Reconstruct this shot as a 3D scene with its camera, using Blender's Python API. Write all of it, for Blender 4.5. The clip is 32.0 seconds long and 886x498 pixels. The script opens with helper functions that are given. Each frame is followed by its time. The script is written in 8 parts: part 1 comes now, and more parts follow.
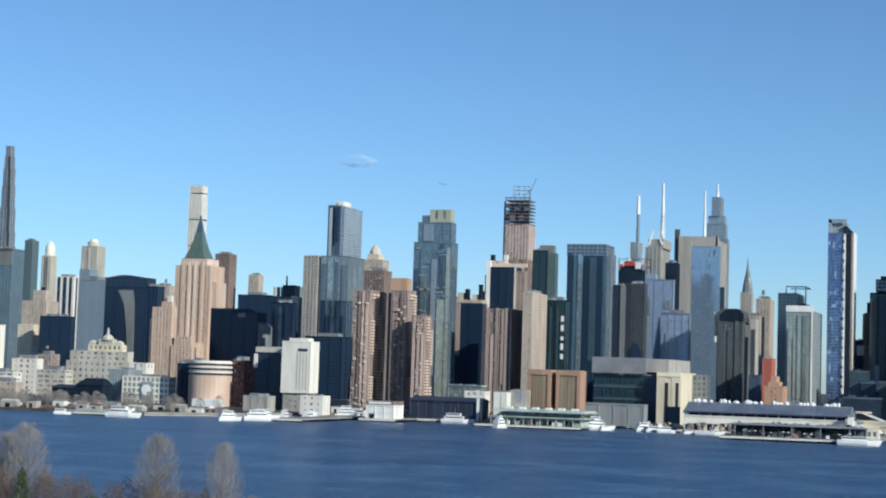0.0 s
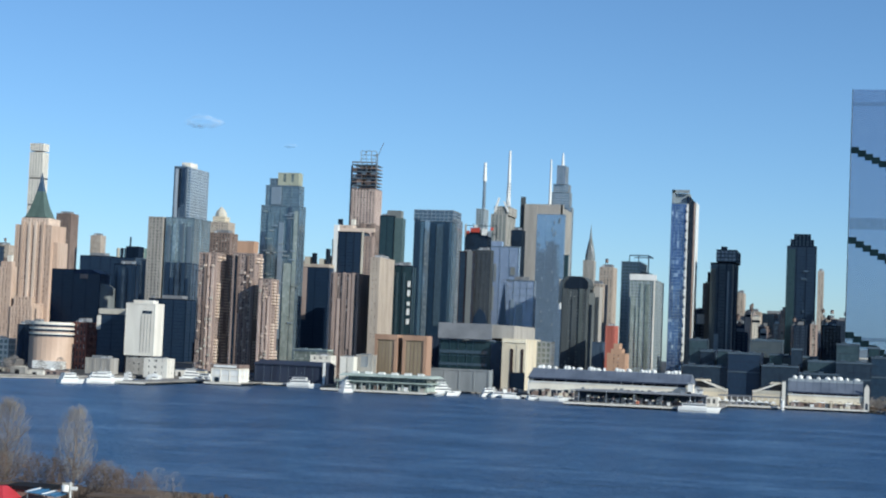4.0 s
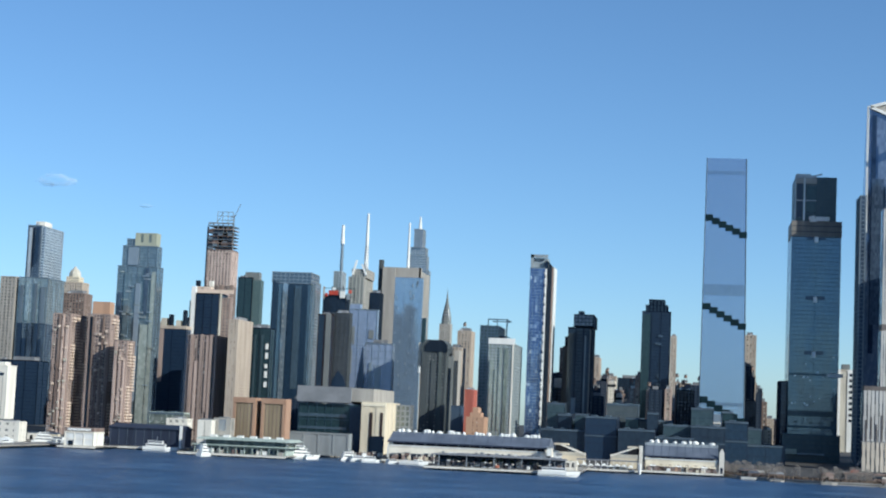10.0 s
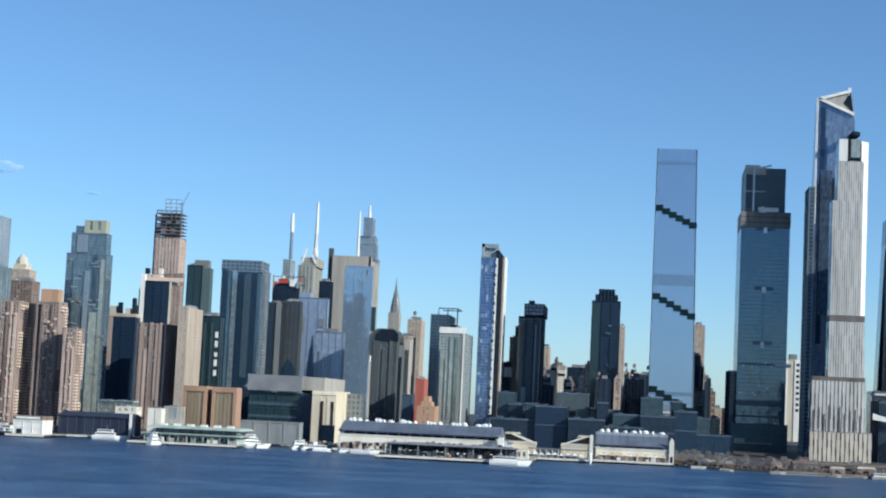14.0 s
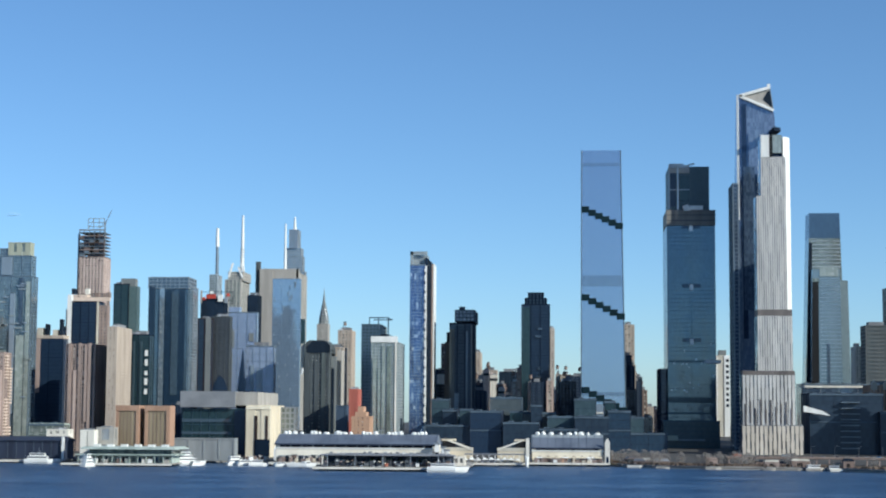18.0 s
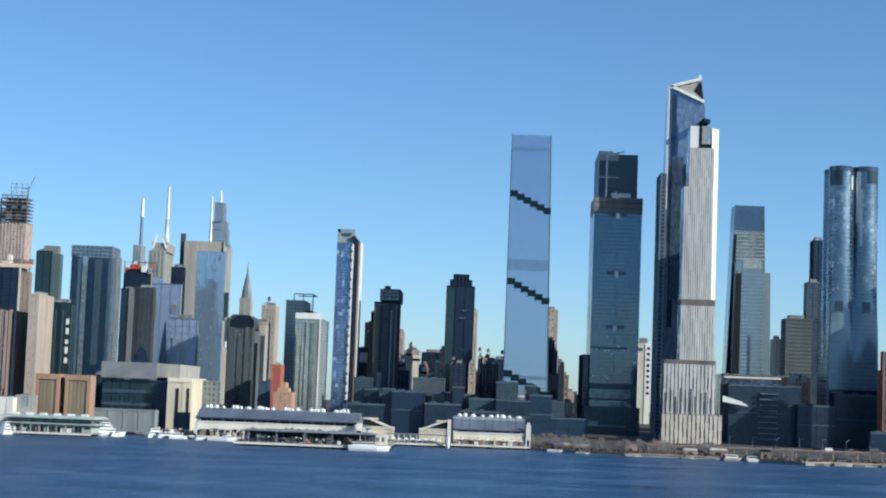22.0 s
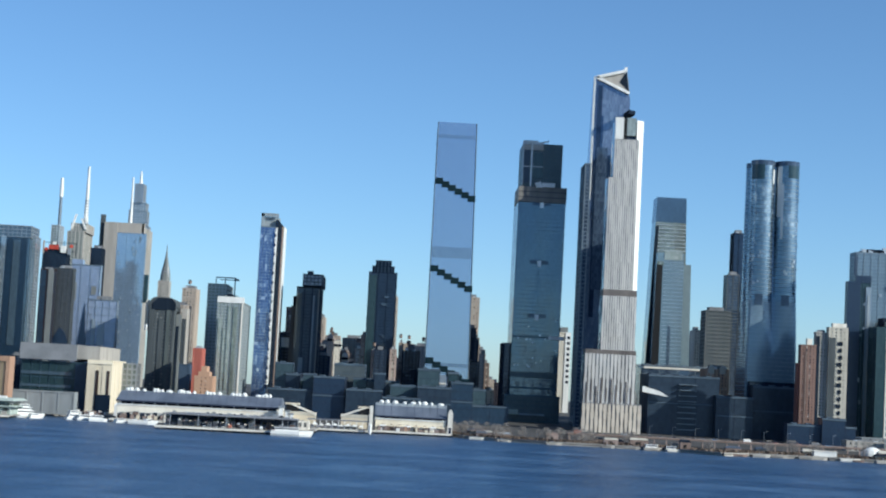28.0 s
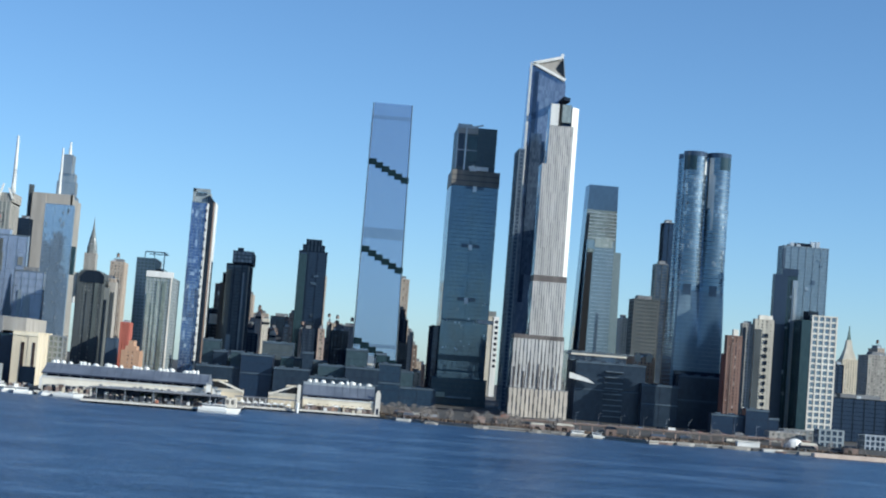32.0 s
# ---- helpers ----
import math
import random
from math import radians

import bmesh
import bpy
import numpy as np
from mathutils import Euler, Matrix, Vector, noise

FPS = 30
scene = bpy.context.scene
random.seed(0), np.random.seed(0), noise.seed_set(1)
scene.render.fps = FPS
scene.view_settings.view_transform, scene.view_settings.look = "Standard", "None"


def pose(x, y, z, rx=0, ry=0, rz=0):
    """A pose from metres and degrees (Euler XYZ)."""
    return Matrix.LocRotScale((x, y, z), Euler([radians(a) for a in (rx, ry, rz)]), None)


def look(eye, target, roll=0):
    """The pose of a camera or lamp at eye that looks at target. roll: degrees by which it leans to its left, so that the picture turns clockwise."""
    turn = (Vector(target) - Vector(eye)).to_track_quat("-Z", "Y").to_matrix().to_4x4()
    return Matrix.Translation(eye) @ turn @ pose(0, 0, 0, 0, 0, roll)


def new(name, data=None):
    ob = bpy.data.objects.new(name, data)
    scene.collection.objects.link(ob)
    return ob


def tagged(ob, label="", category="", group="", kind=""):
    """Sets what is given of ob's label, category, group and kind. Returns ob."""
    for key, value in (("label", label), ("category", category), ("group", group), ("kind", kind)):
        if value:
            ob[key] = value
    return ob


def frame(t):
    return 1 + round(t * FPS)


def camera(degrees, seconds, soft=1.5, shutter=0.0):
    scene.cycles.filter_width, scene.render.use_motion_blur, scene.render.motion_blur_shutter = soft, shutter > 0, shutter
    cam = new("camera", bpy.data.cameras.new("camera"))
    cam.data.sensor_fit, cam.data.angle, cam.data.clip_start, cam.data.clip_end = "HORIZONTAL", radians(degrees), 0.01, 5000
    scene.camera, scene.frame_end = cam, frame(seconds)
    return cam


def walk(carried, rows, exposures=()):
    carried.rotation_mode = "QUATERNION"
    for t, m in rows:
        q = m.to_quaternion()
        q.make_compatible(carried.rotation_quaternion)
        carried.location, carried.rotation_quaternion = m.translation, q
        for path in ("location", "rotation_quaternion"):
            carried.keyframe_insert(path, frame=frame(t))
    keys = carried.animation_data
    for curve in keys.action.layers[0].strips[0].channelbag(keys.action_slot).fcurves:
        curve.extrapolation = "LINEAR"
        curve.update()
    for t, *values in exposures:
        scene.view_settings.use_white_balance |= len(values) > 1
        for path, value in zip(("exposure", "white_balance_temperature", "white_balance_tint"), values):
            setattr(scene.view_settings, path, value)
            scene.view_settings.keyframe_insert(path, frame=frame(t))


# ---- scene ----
# X runs downtown along the avenues, Y crosstown away from the viewer, Z up from the river.
cam = camera(29.347, 32.0, soft=2.1)
EYE, DRIFT = Vector((308.26, -1358.69, 42.43)), Vector((-0.9464, 0.0501, 0.0223))
# seconds, heading to the right, tilt up, lean to the left (degrees)
TURNS = [
    (0, -18.547, 4.201, 1.824), (0.5, -18.075, 4.315, 1.841), (1, -17.748, 4.013, 1.783), (1.5, -16.869, 3.500, 1.734),
    (2, -15.849, 3.073, 2.311), (2.5, -15.004, 3.138, 2.548), (3, -14.154, 3.112, 2.677), (3.5, -13.632, 3.089, 2.575),
    (5.5, -12.003, 3.927, 2.136), (6, -11.432, 4.150, 2.262), (6.5, -10.544, 4.156, 2.448), (7, -10.102, 4.246, 2.486),
    (7.5, -9.704, 4.356, 2.579), (8, -9.592, 4.526, 2.634), (8.5, -9.265, 4.888, 2.604), (9, -9.085, 5.197, 2.513),
    (9.5, -8.831, 5.493, 2.607), (10, -8.384, 5.533, 2.575), (10.5, -7.697, 5.450, 2.509), (11, -7.294, 5.012, 2.717),
    (11.5, -7.298, 4.698, 3.021), (12, -7.242, 4.652, 3.085), (12.5, -7.396, 4.988, 3.049), (13, -7.157, 5.019, 2.871),
    (13.5, -6.793, 5.230, 2.724), (14, -6.586, 5.234, 2.692), (14.5, -6.256, 5.328, 2.766), (16.5, -5.458, 5.431, 0.755),
    (17, -5.325, 5.682, 0.626), (17.5, -4.752, 5.618, 0.596), (18, -4.034, 5.571, 0.360), (18.5, -3.482, 5.672, -0.105),
    (19, -2.887, 5.574, -0.076), (19.5, -2.465, 5.635, 0.066), (20, -2.005, 5.580, 0.815), (20.5, -1.695, 5.137, 1.222),
    (21, -1.659, 4.932, 1.489), (21.5, -1.694, 4.998, 1.694), (22, -1.433, 4.943, 2.193), (22.5, -1.262, 5.291, 2.134),
    (23, -0.798, 5.640, 2.310), (23.5, -0.512, 6.027, 2.202), (24, -0.521, 5.909, 2.239), (24.5, -0.315, 6.217, 2.108),
    (26.5, 0.518, 5.903, 1.609), (27, 0.838, 5.281, 2.292), (27.5, 0.985, 4.881, 2.668), (28, 1.355, 4.607, 3.020),
    (28.5, 1.666, 4.446, 3.067), (29, 2.088, 4.466, 3.330), (29.5, 2.483, 4.279, 3.824), (30, 2.792, 4.385, 4.823),
    (30.5, 3.085, 4.236, 4.764), (31, 3.361, 4.118, 4.807), (31.5, 3.346, 4.209, 4.699), (32, 3.838, 4.143, 4.543),
]
walk(cam, [(t, Matrix.Translation(EYE + DRIFT * (t - 16)) @ pose(0, 0, 0, 90 + up, 0, -turn) @ pose(0, 0, 0, 0, 0, lean)) for t, turn, up, lean in TURNS],
     exposures=[(0, 0.06, 5920, 1.5), (8, 0.17, 5920, 1.5), (20, 0.23, 5920, 1.5), (32, 0.29, 5920, 1.5)])

# ---- sky and sun ----
SUN_HIGH, SUN_SIDE = radians(27), radians(-29)     # height; turn from +X towards the viewer
world = bpy.data.worlds.new("sky")
scene.world = world
world.use_nodes = True
wn = world.node_tree.nodes
sky = wn.new("ShaderNodeTexSky")
sky.sky_type, sky.sun_disc = "NISHITA", False
sky.sun_elevation, sky.sun_rotation = SUN_HIGH, radians(90) - SUN_SIDE
sky.air_density, sky.dust_density, sky.ozone_density, sky.altitude = 1.0, 2.1, 4.8, 2000
world.node_tree.links.new(sky.outputs[0], wn["Background"].inputs[0])
wn["Background"].inputs[1].default_value = 0.118
sun = new("sun", bpy.data.lights.new("sun", "SUN"))
sun.data.energy, sun.data.angle, sun.data.color = 5.0, radians(0.5), (1.0, 0.91, 0.79)
sun_way = Vector((math.cos(SUN_HIGH) * math.cos(SUN_SIDE), math.cos(SUN_HIGH) * math.sin(SUN_SIDE), math.sin(SUN_HIGH)))
sun.matrix_world = look(sun_way * 900, (0, 0, 0))


# ---- materials ----
def shader(name):
    m = bpy.data.materials.new(name)
    m.use_nodes = True
    nt = m.node_tree
    return m, nt.nodes, nt.links, nt.nodes["Principled BSDF"]


def ramp(n, stops):
    r = n.new("ShaderNodeValToRGB")
    while len(r.color_ramp.elements) < len(stops):
        r.color_ramp.elements.new(0.5)
    for e, (p, c) in zip(r.color_ramp.elements, stops):
        e.position, e.color = p, (*c, 1)
    return r


def solid(name, c, c2=None, rough=0.8, grain=1.5, metal=0.0, streak=True, sheen=0.25):
    """Masonry, metal or paint with stains, rain streaks and fine grain."""
    m, n, l, b = shader(name)
    c2 = c2 or tuple(x * 0.68 for x in c)
    geo = n.new("ShaderNodeNewGeometry")
    mp = n.new("ShaderNodeMapping")
    mp.inputs["Scale"].default_value = (0.11, 0.11, 0.018) if streak else (0.05, 0.05, 0.05)
    big, fine = n.new("ShaderNodeTexNoise"), n.new("ShaderNodeTexNoise")
    big.inputs["Scale"].default_value, big.inputs["Detail"].default_value = 1.0, 5
    fine.inputs["Scale"].default_value, fine.inputs["Detail"].default_value = grain, 3
    l.new(geo.outputs["Position"], mp.inputs["Vector"])
    l.new(mp.outputs[0], big.inputs["Vector"])
    l.new(geo.outputs["Position"], fine.inputs["Vector"])
    r = ramp(n, [(0.35, c2), (0.62, c)])
    l.new(big.outputs["Fac"], r.inputs[0])
    mix = n.new("ShaderNodeMix")
    mix.data_type, mix.blend_type = "RGBA", "MULTIPLY"
    mix.inputs["Factor"].default_value = 0.35
    g = ramp(n, [(0.3, (0.6, 0.6, 0.6)), (0.7, (1, 1, 1))])
    l.new(fine.outputs["Fac"], g.inputs[0])
    l.new(r.outputs[0], mix.inputs["A"])
    l.new(g.outputs[0], mix.inputs["B"])
    l.new(mix.outputs["Result"], b.inputs["Base Color"])
    bump = n.new("ShaderNodeBump")
    bump.inputs["Strength"].default_value, bump.inputs["Distance"].default_value = 0.25, 0.05
    l.new(fine.outputs["Fac"], bump.inputs["Height"])
    l.new(bump.outputs[0], b.inputs["Normal"])
    b.inputs["Roughness"].default_value, b.inputs["Metallic"].default_value = rough, metal
    b.inputs["Specular IOR Level"].default_value = sheen
    return m


def panes(name, stops, wide=1.8, high=3.6, tilt=0.02, metal=0.0, rough=0.08, shift=0.37, patch=0.0, bow=0.22):
    """Glazing: each pane has its own tone and hangs a little out of true, and whole bays bow a little, so that reflections break up."""
    m, n, l, b = shader(name)
    geo = n.new("ShaderNodeNewGeometry")
    off, dv, fl = (n.new("ShaderNodeVectorMath") for _ in range(3))
    off.operation, dv.operation, fl.operation = "ADD", "DIVIDE", "FLOOR"
    off.inputs[1].default_value = (shift, shift, shift)
    dv.inputs[1].default_value = (wide, wide, high)
    l.new(geo.outputs["Position"], off.inputs[0])
    l.new(off.outputs[0], dv.inputs[0])
    l.new(dv.outputs[0], fl.inputs[0])
    white = n.new("ShaderNodeTexWhiteNoise")
    l.new(fl.outputs[0], white.inputs["Vector"])
    tone = white.outputs["Value"]
    # Broad noise paints patches like neighbours' reflections into the base colour.
    if patch:
        large = n.new("ShaderNodeTexNoise")
        large.inputs["Scale"].default_value, large.inputs["Detail"].default_value = 0.03, 3
        l.new(geo.outputs["Position"], large.inputs["Vector"])
        mx = n.new("ShaderNodeMix")
        mx.inputs["Factor"].default_value = patch
        l.new(tone, mx.inputs["A"])
        l.new(large.outputs["Fac"], mx.inputs["B"])
        tone = mx.outputs["Result"]
    r = ramp(n, stops)
    l.new(tone, r.inputs[0])
    l.new(r.outputs[0], b.inputs["Base Color"])
    sub, sc, ad, nm = (n.new("ShaderNodeVectorMath") for _ in range(4))
    sub.operation, sc.operation, ad.operation, nm.operation = "SUBTRACT", "SCALE", "ADD", "NORMALIZE"
    sub.inputs[1].default_value = (0.5, 0.5, 0.5)
    sc.inputs["Scale"].default_value = tilt
    l.new(white.outputs["Color"], sub.inputs[0])
    l.new(sub.outputs[0], sc.inputs[0])
    l.new(geo.outputs["Normal"], ad.inputs[0])
    l.new(sc.outputs[0], ad.inputs[1])
    wide_map, slow, slow_sub, slow_scale, both = n.new("ShaderNodeMapping"), n.new("ShaderNodeTexNoise"), n.new("ShaderNodeVectorMath"), n.new("ShaderNodeVectorMath"), n.new("ShaderNodeVectorMath")
    slow.inputs["Scale"].default_value, slow.inputs["Detail"].default_value, slow.inputs["Roughness"].default_value = 1.0, 4, 0.6
    slow_sub.operation, slow_scale.operation, both.operation = "SUBTRACT", "SCALE", "ADD"
    slow_sub.inputs[1].default_value = (0.5, 0.5, 0.5)
    slow_scale.inputs["Scale"].default_value = bow
    l.new(fl.outputs[0], wide_map.inputs["Vector"])
    wide_map.inputs["Scale"].default_value = (0.09 * wide, 0.09 * wide, 0.022 * high)
    l.new(wide_map.outputs[0], slow.inputs["Vector"])
    l.new(slow.outputs["Color"], slow_sub.inputs[0])
    l.new(slow_sub.outputs[0], slow_scale.inputs[0])
    l.new(ad.outputs[0], both.inputs[0])
    l.new(slow_scale.outputs[0], both.inputs[1])
    l.new(both.outputs[0], nm.inputs[0])
    l.new(nm.outputs[0], b.inputs["Normal"])
    b.inputs["Roughness"].default_value, b.inputs["Metallic"].default_value = rough, metal
    b.inputs["IOR"].default_value = 1.52
    return m


SALMON = solid("salmon_brick", (0.60, 0.455, 0.365), (0.50, 0.365, 0.285))
TAN = solid("tan_stone", (0.49, 0.415, 0.345), (0.37, 0.31, 0.26))
CREAM = solid("cream_stone", (0.70, 0.62, 0.48), (0.57, 0.50, 0.385))
WHITE = solid("white_stone", (0.78, 0.745, 0.67), (0.66, 0.625, 0.56))
REDTAN = solid("faded_brown_brick", (0.235, 0.15, 0.125), (0.17, 0.105, 0.088))
REDWALL = solid("faded_red_brick", (0.44, 0.14, 0.105), (0.34, 0.10, 0.08))
BROWN = solid("brown_brick", (0.245, 0.185, 0.16), (0.18, 0.13, 0.112))
REDBRICK = solid("red_brick", (0.40, 0.16, 0.11), (0.30, 0.12, 0.09))
ORANGE = solid("orange_brick", (0.47, 0.30, 0.205), (0.38, 0.24, 0.165))
CONCRETE = solid("concrete", (0.40, 0.38, 0.35), (0.30, 0.285, 0.265))
DARKSTONE = solid("dark_stone", (0.014, 0.024, 0.041), (0.008, 0.015, 0.027), sheen=0.12)
TAUPE = solid("taupe_brick", (0.36, 0.28, 0.25), (0.25, 0.193, 0.172))
ROSE = solid("pale_rose_brick", (0.54, 0.425, 0.375), (0.41, 0.315, 0.28))
MULLION = solid("blue_grey_mullion", (0.20, 0.25, 0.30), (0.15, 0.19, 0.23), rough=0.45, metal=0.4)
MOSS = solid("grey_green_stone", (0.115, 0.135, 0.135), (0.075, 0.09, 0.092))
PALEMULL = solid("pale_grey_mullion", (0.36, 0.40, 0.42), (0.28, 0.32, 0.34), rough=0.45, metal=0.3)
OXBLOOD = solid("oxblood_brick", (0.20, 0.085, 0.07), (0.14, 0.06, 0.05))
STONEGREY = solid("grey_cream_stone", (0.56, 0.525, 0.45), (0.44, 0.41, 0.35))
RUST = solid("brown_steelwork", (0.16, 0.12, 0.11), (0.10, 0.075, 0.07), rough=0.7)
DARKMETAL = solid("dark_metal", (0.007, 0.016, 0.034), (0.004, 0.011, 0.025), rough=0.7, sheen=0.1)
STEEL = solid("grey_steel", (0.42, 0.44, 0.46), rough=0.4, metal=0.6)
ALUMIN = solid("pale_aluminium", (0.66, 0.69, 0.72), rough=0.35, metal=0.6)
GREENCU = solid("green_copper", (0.115, 0.165, 0.15), (0.08, 0.12, 0.11), rough=0.6)
ROOFGREY = solid("roof_grey", (0.24, 0.25, 0.27), (0.16, 0.17, 0.19), streak=False)
ROOFSLATE = solid("blue_grey_roof_sheet", (0.15, 0.175, 0.225), (0.10, 0.12, 0.16), rough=0.5, streak=False)
BRIGHTWALL = solid("bright_cream_paint", (0.86, 0.81, 0.70), (0.76, 0.70, 0.60), rough=0.6)
PALECREAM = solid("pale_cream_paint", (0.84, 0.76, 0.60), (0.72, 0.64, 0.50), rough=0.6)
SLATE = solid("slate_blue_roof", (0.085, 0.105, 0.145), (0.06, 0.078, 0.11), rough=0.55, streak=False)
PALEGREEN = solid("pale_green_paint", (0.43, 0.49, 0.45), (0.30, 0.36, 0.33))
WHITEPAINT = solid("white_paint", (0.82, 0.82, 0.80), (0.70, 0.70, 0.68), rough=0.4)
REDPAINT = solid("red_paint", (0.55, 0.09, 0.06), (0.42, 0.06, 0.045), rough=0.5)
BLUEPAINT = solid("blue_paint", (0.10, 0.28, 0.50), (0.07, 0.2, 0.38), rough=0.5)
BARK = solid("bare_twigs", (0.20, 0.155, 0.125), (0.13, 0.10, 0.085), rough=0.9)
EVERGREEN = solid("evergreen_leaves", (0.05, 0.075, 0.035), (0.03, 0.045, 0.02), rough=0.9)
SCRUB = solid("winter_scrub", (0.165, 0.125, 0.10), (0.10, 0.075, 0.062), rough=0.95, streak=False)
ASPHALT = solid("city_ground", (0.10, 0.095, 0.09), (0.055, 0.055, 0.055), streak=False)
QUAY = solid("quay_concrete", (0.34, 0.32, 0.29), (0.2, 0.19, 0.18), streak=False)
NAVYSHED = solid("navy_sheet_metal", (0.035, 0.045, 0.075), (0.025, 0.032, 0.055), rough=0.5)
LOUVRE = solid("brown_louvres", (0.29, 0.235, 0.16), (0.225, 0.18, 0.12))
BRICKTAN = solid("brown_orange_brick", (0.40, 0.255, 0.18), (0.32, 0.20, 0.14))
TWIG = solid("pale_twigs", (0.31, 0.285, 0.265), (0.22, 0.20, 0.185), rough=0.9)
TEALMULL = solid("dark_teal_mullion", (0.055, 0.100, 0.140), (0.04, 0.075, 0.105), rough=0.45, metal=0.4)
SLATEBLUE = solid("slate_blue_trim", (0.095, 0.135, 0.18), (0.06, 0.09, 0.125), rough=0.6, streak=False)
MANSARD = solid("pale_green_mansard", (0.25, 0.34, 0.31), (0.18, 0.26, 0.235), rough=0.6)
BLACK = solid("black_opening", (0.012, 0.013, 0.016), rough=0.6)

WINDOW = panes("window_glass", [(0.0, (0.02, 0.024, 0.032)), (0.6, (0.05, 0.056, 0.066)), (0.8, (0.16, 0.155, 0.15)), (0.92, (0.5, 0.47, 0.42))], 1.6, 3.1, 0.03)
SOFTWIN = panes("pale_window_glass", [(0.0, (0.10, 0.105, 0.11)), (0.5, (0.22, 0.215, 0.205)), (0.9, (0.46, 0.44, 0.40))], 2.4, 3.4, 0.03)
SKYBAND = panes("louvred_blue_glass", [(0.0, (0.23, 0.31, 0.42)), (1.0, (0.28, 0.36, 0.47))], 1.5, 4.2, 0.003, metal=0.8, rough=0.2, bow=0.0)
DARKGLASS = panes("dark_glass", [(0.0, (0.014, 0.026, 0.054)), (0.75, (0.030, 0.052, 0.098)), (1.0, (0.075, 0.105, 0.15))], 1.6, 3.8, 0.012, metal=0.45, patch=0.4, bow=0.07)
TEALDIM = panes("dim_teal_glass", [(0.0, (0.03, 0.055, 0.068)), (0.8, (0.05, 0.082, 0.10)), (1.0, (0.12, 0.16, 0.18))], 3.0, 4.5, 0.01, metal=0.1, rough=0.35, patch=0.5, bow=0.04)
NAVYSLAB = panes("flat_navy_glass", [(0.0, (0.012, 0.026, 0.056)), (0.85, (0.019, 0.037, 0.072)), (1.0, (0.04, 0.066, 0.11))], 1.7, 3.9, 0.008, metal=0.15, rough=0.3, patch=0.55, bow=0.03)
PINEGLASS = panes("dark_green_glass", [(0.0, (0.018, 0.040, 0.052)), (0.8, (0.032, 0.062, 0.074)), (1.0, (0.08, 0.12, 0.135))], 1.7, 3.9, 0.01, metal=0.25, rough=0.2, patch=0.5, bow=0.04)
NAVYGLASS = panes("navy_glass", [(0.0, (0.03, 0.05, 0.085)), (0.8, (0.07, 0.10, 0.15)), (1.0, (0.13, 0.17, 0.22))], 1.7, 3.9, 0.012, metal=0.25, patch=0.3)
INKGLASS = panes("ink_blue_glass", [(0.0, (0.010, 0.024, 0.048)), (0.8, (0.019, 0.040, 0.072)), (1.0, (0.05, 0.08, 0.12))], 1.6, 4.0, 0.01, rough=0.3, patch=0.4, bow=0.04)
BLUEGLASS = panes("blue_glass", [(0.0, (0.22, 0.28, 0.34)), (0.7, (0.35, 0.42, 0.485)), (0.93, (0.62, 0.67, 0.70))], 1.6, 3.4, 0.02, metal=0.6, patch=0.35, bow=0.16)
SKYGLASS = panes("pale_blue_glass", [(0.0, (0.33, 0.42, 0.55)), (1.0, (0.352, 0.445, 0.572))], 1.5, 4.2, 0.0008, metal=0.8, rough=0.14, bow=0.0)
TEALGLASS = panes("teal_glass", [(0.0, (0.085, 0.132, 0.185)), (0.8, (0.125, 0.19, 0.255)), (0.97, (0.30, 0.38, 0.45))], 1.6, 4.0, 0.012, metal=0.5, patch=0.6, bow=0.05)
SAGEGLASS = panes("pale_sage_glass", [(0.0, (0.23, 0.265, 0.25)), (0.75, (0.34, 0.375, 0.355)), (1.0, (0.58, 0.60, 0.57))], 1.8, 3.2, 0.02, metal=0.25, rough=0.15, patch=0.4, bow=0.06)
PANELBLUE = panes("panel_blue_glass", [(0.0, (0.23, 0.33, 0.46)), (0.8, (0.32, 0.43, 0.57)), (0.94, (0.60, 0.68, 0.75))], 1.6, 4.2, 0.015, metal=0.55, patch=0.45, bow=0.05)
DEEPBLUE = panes("deep_blue_glass", [(0.0, (0.07, 0.12, 0.26)), (0.8, (0.13, 0.20, 0.37)), (0.93, (0.19, 0.27, 0.45)), (0.985, (0.5, 0.57, 0.68))], 2.2, 3.4, 0.03, metal=0.5)
GREENGLASS = panes("grey_green_glass", [(0.0, (0.10, 0.125, 0.115)), (0.75, (0.22, 0.25, 0.235)), (1.0, (0.48, 0.50, 0.47))], 1.8, 3.3, 0.02, metal=0.3, patch=0.35, bow=0.08)


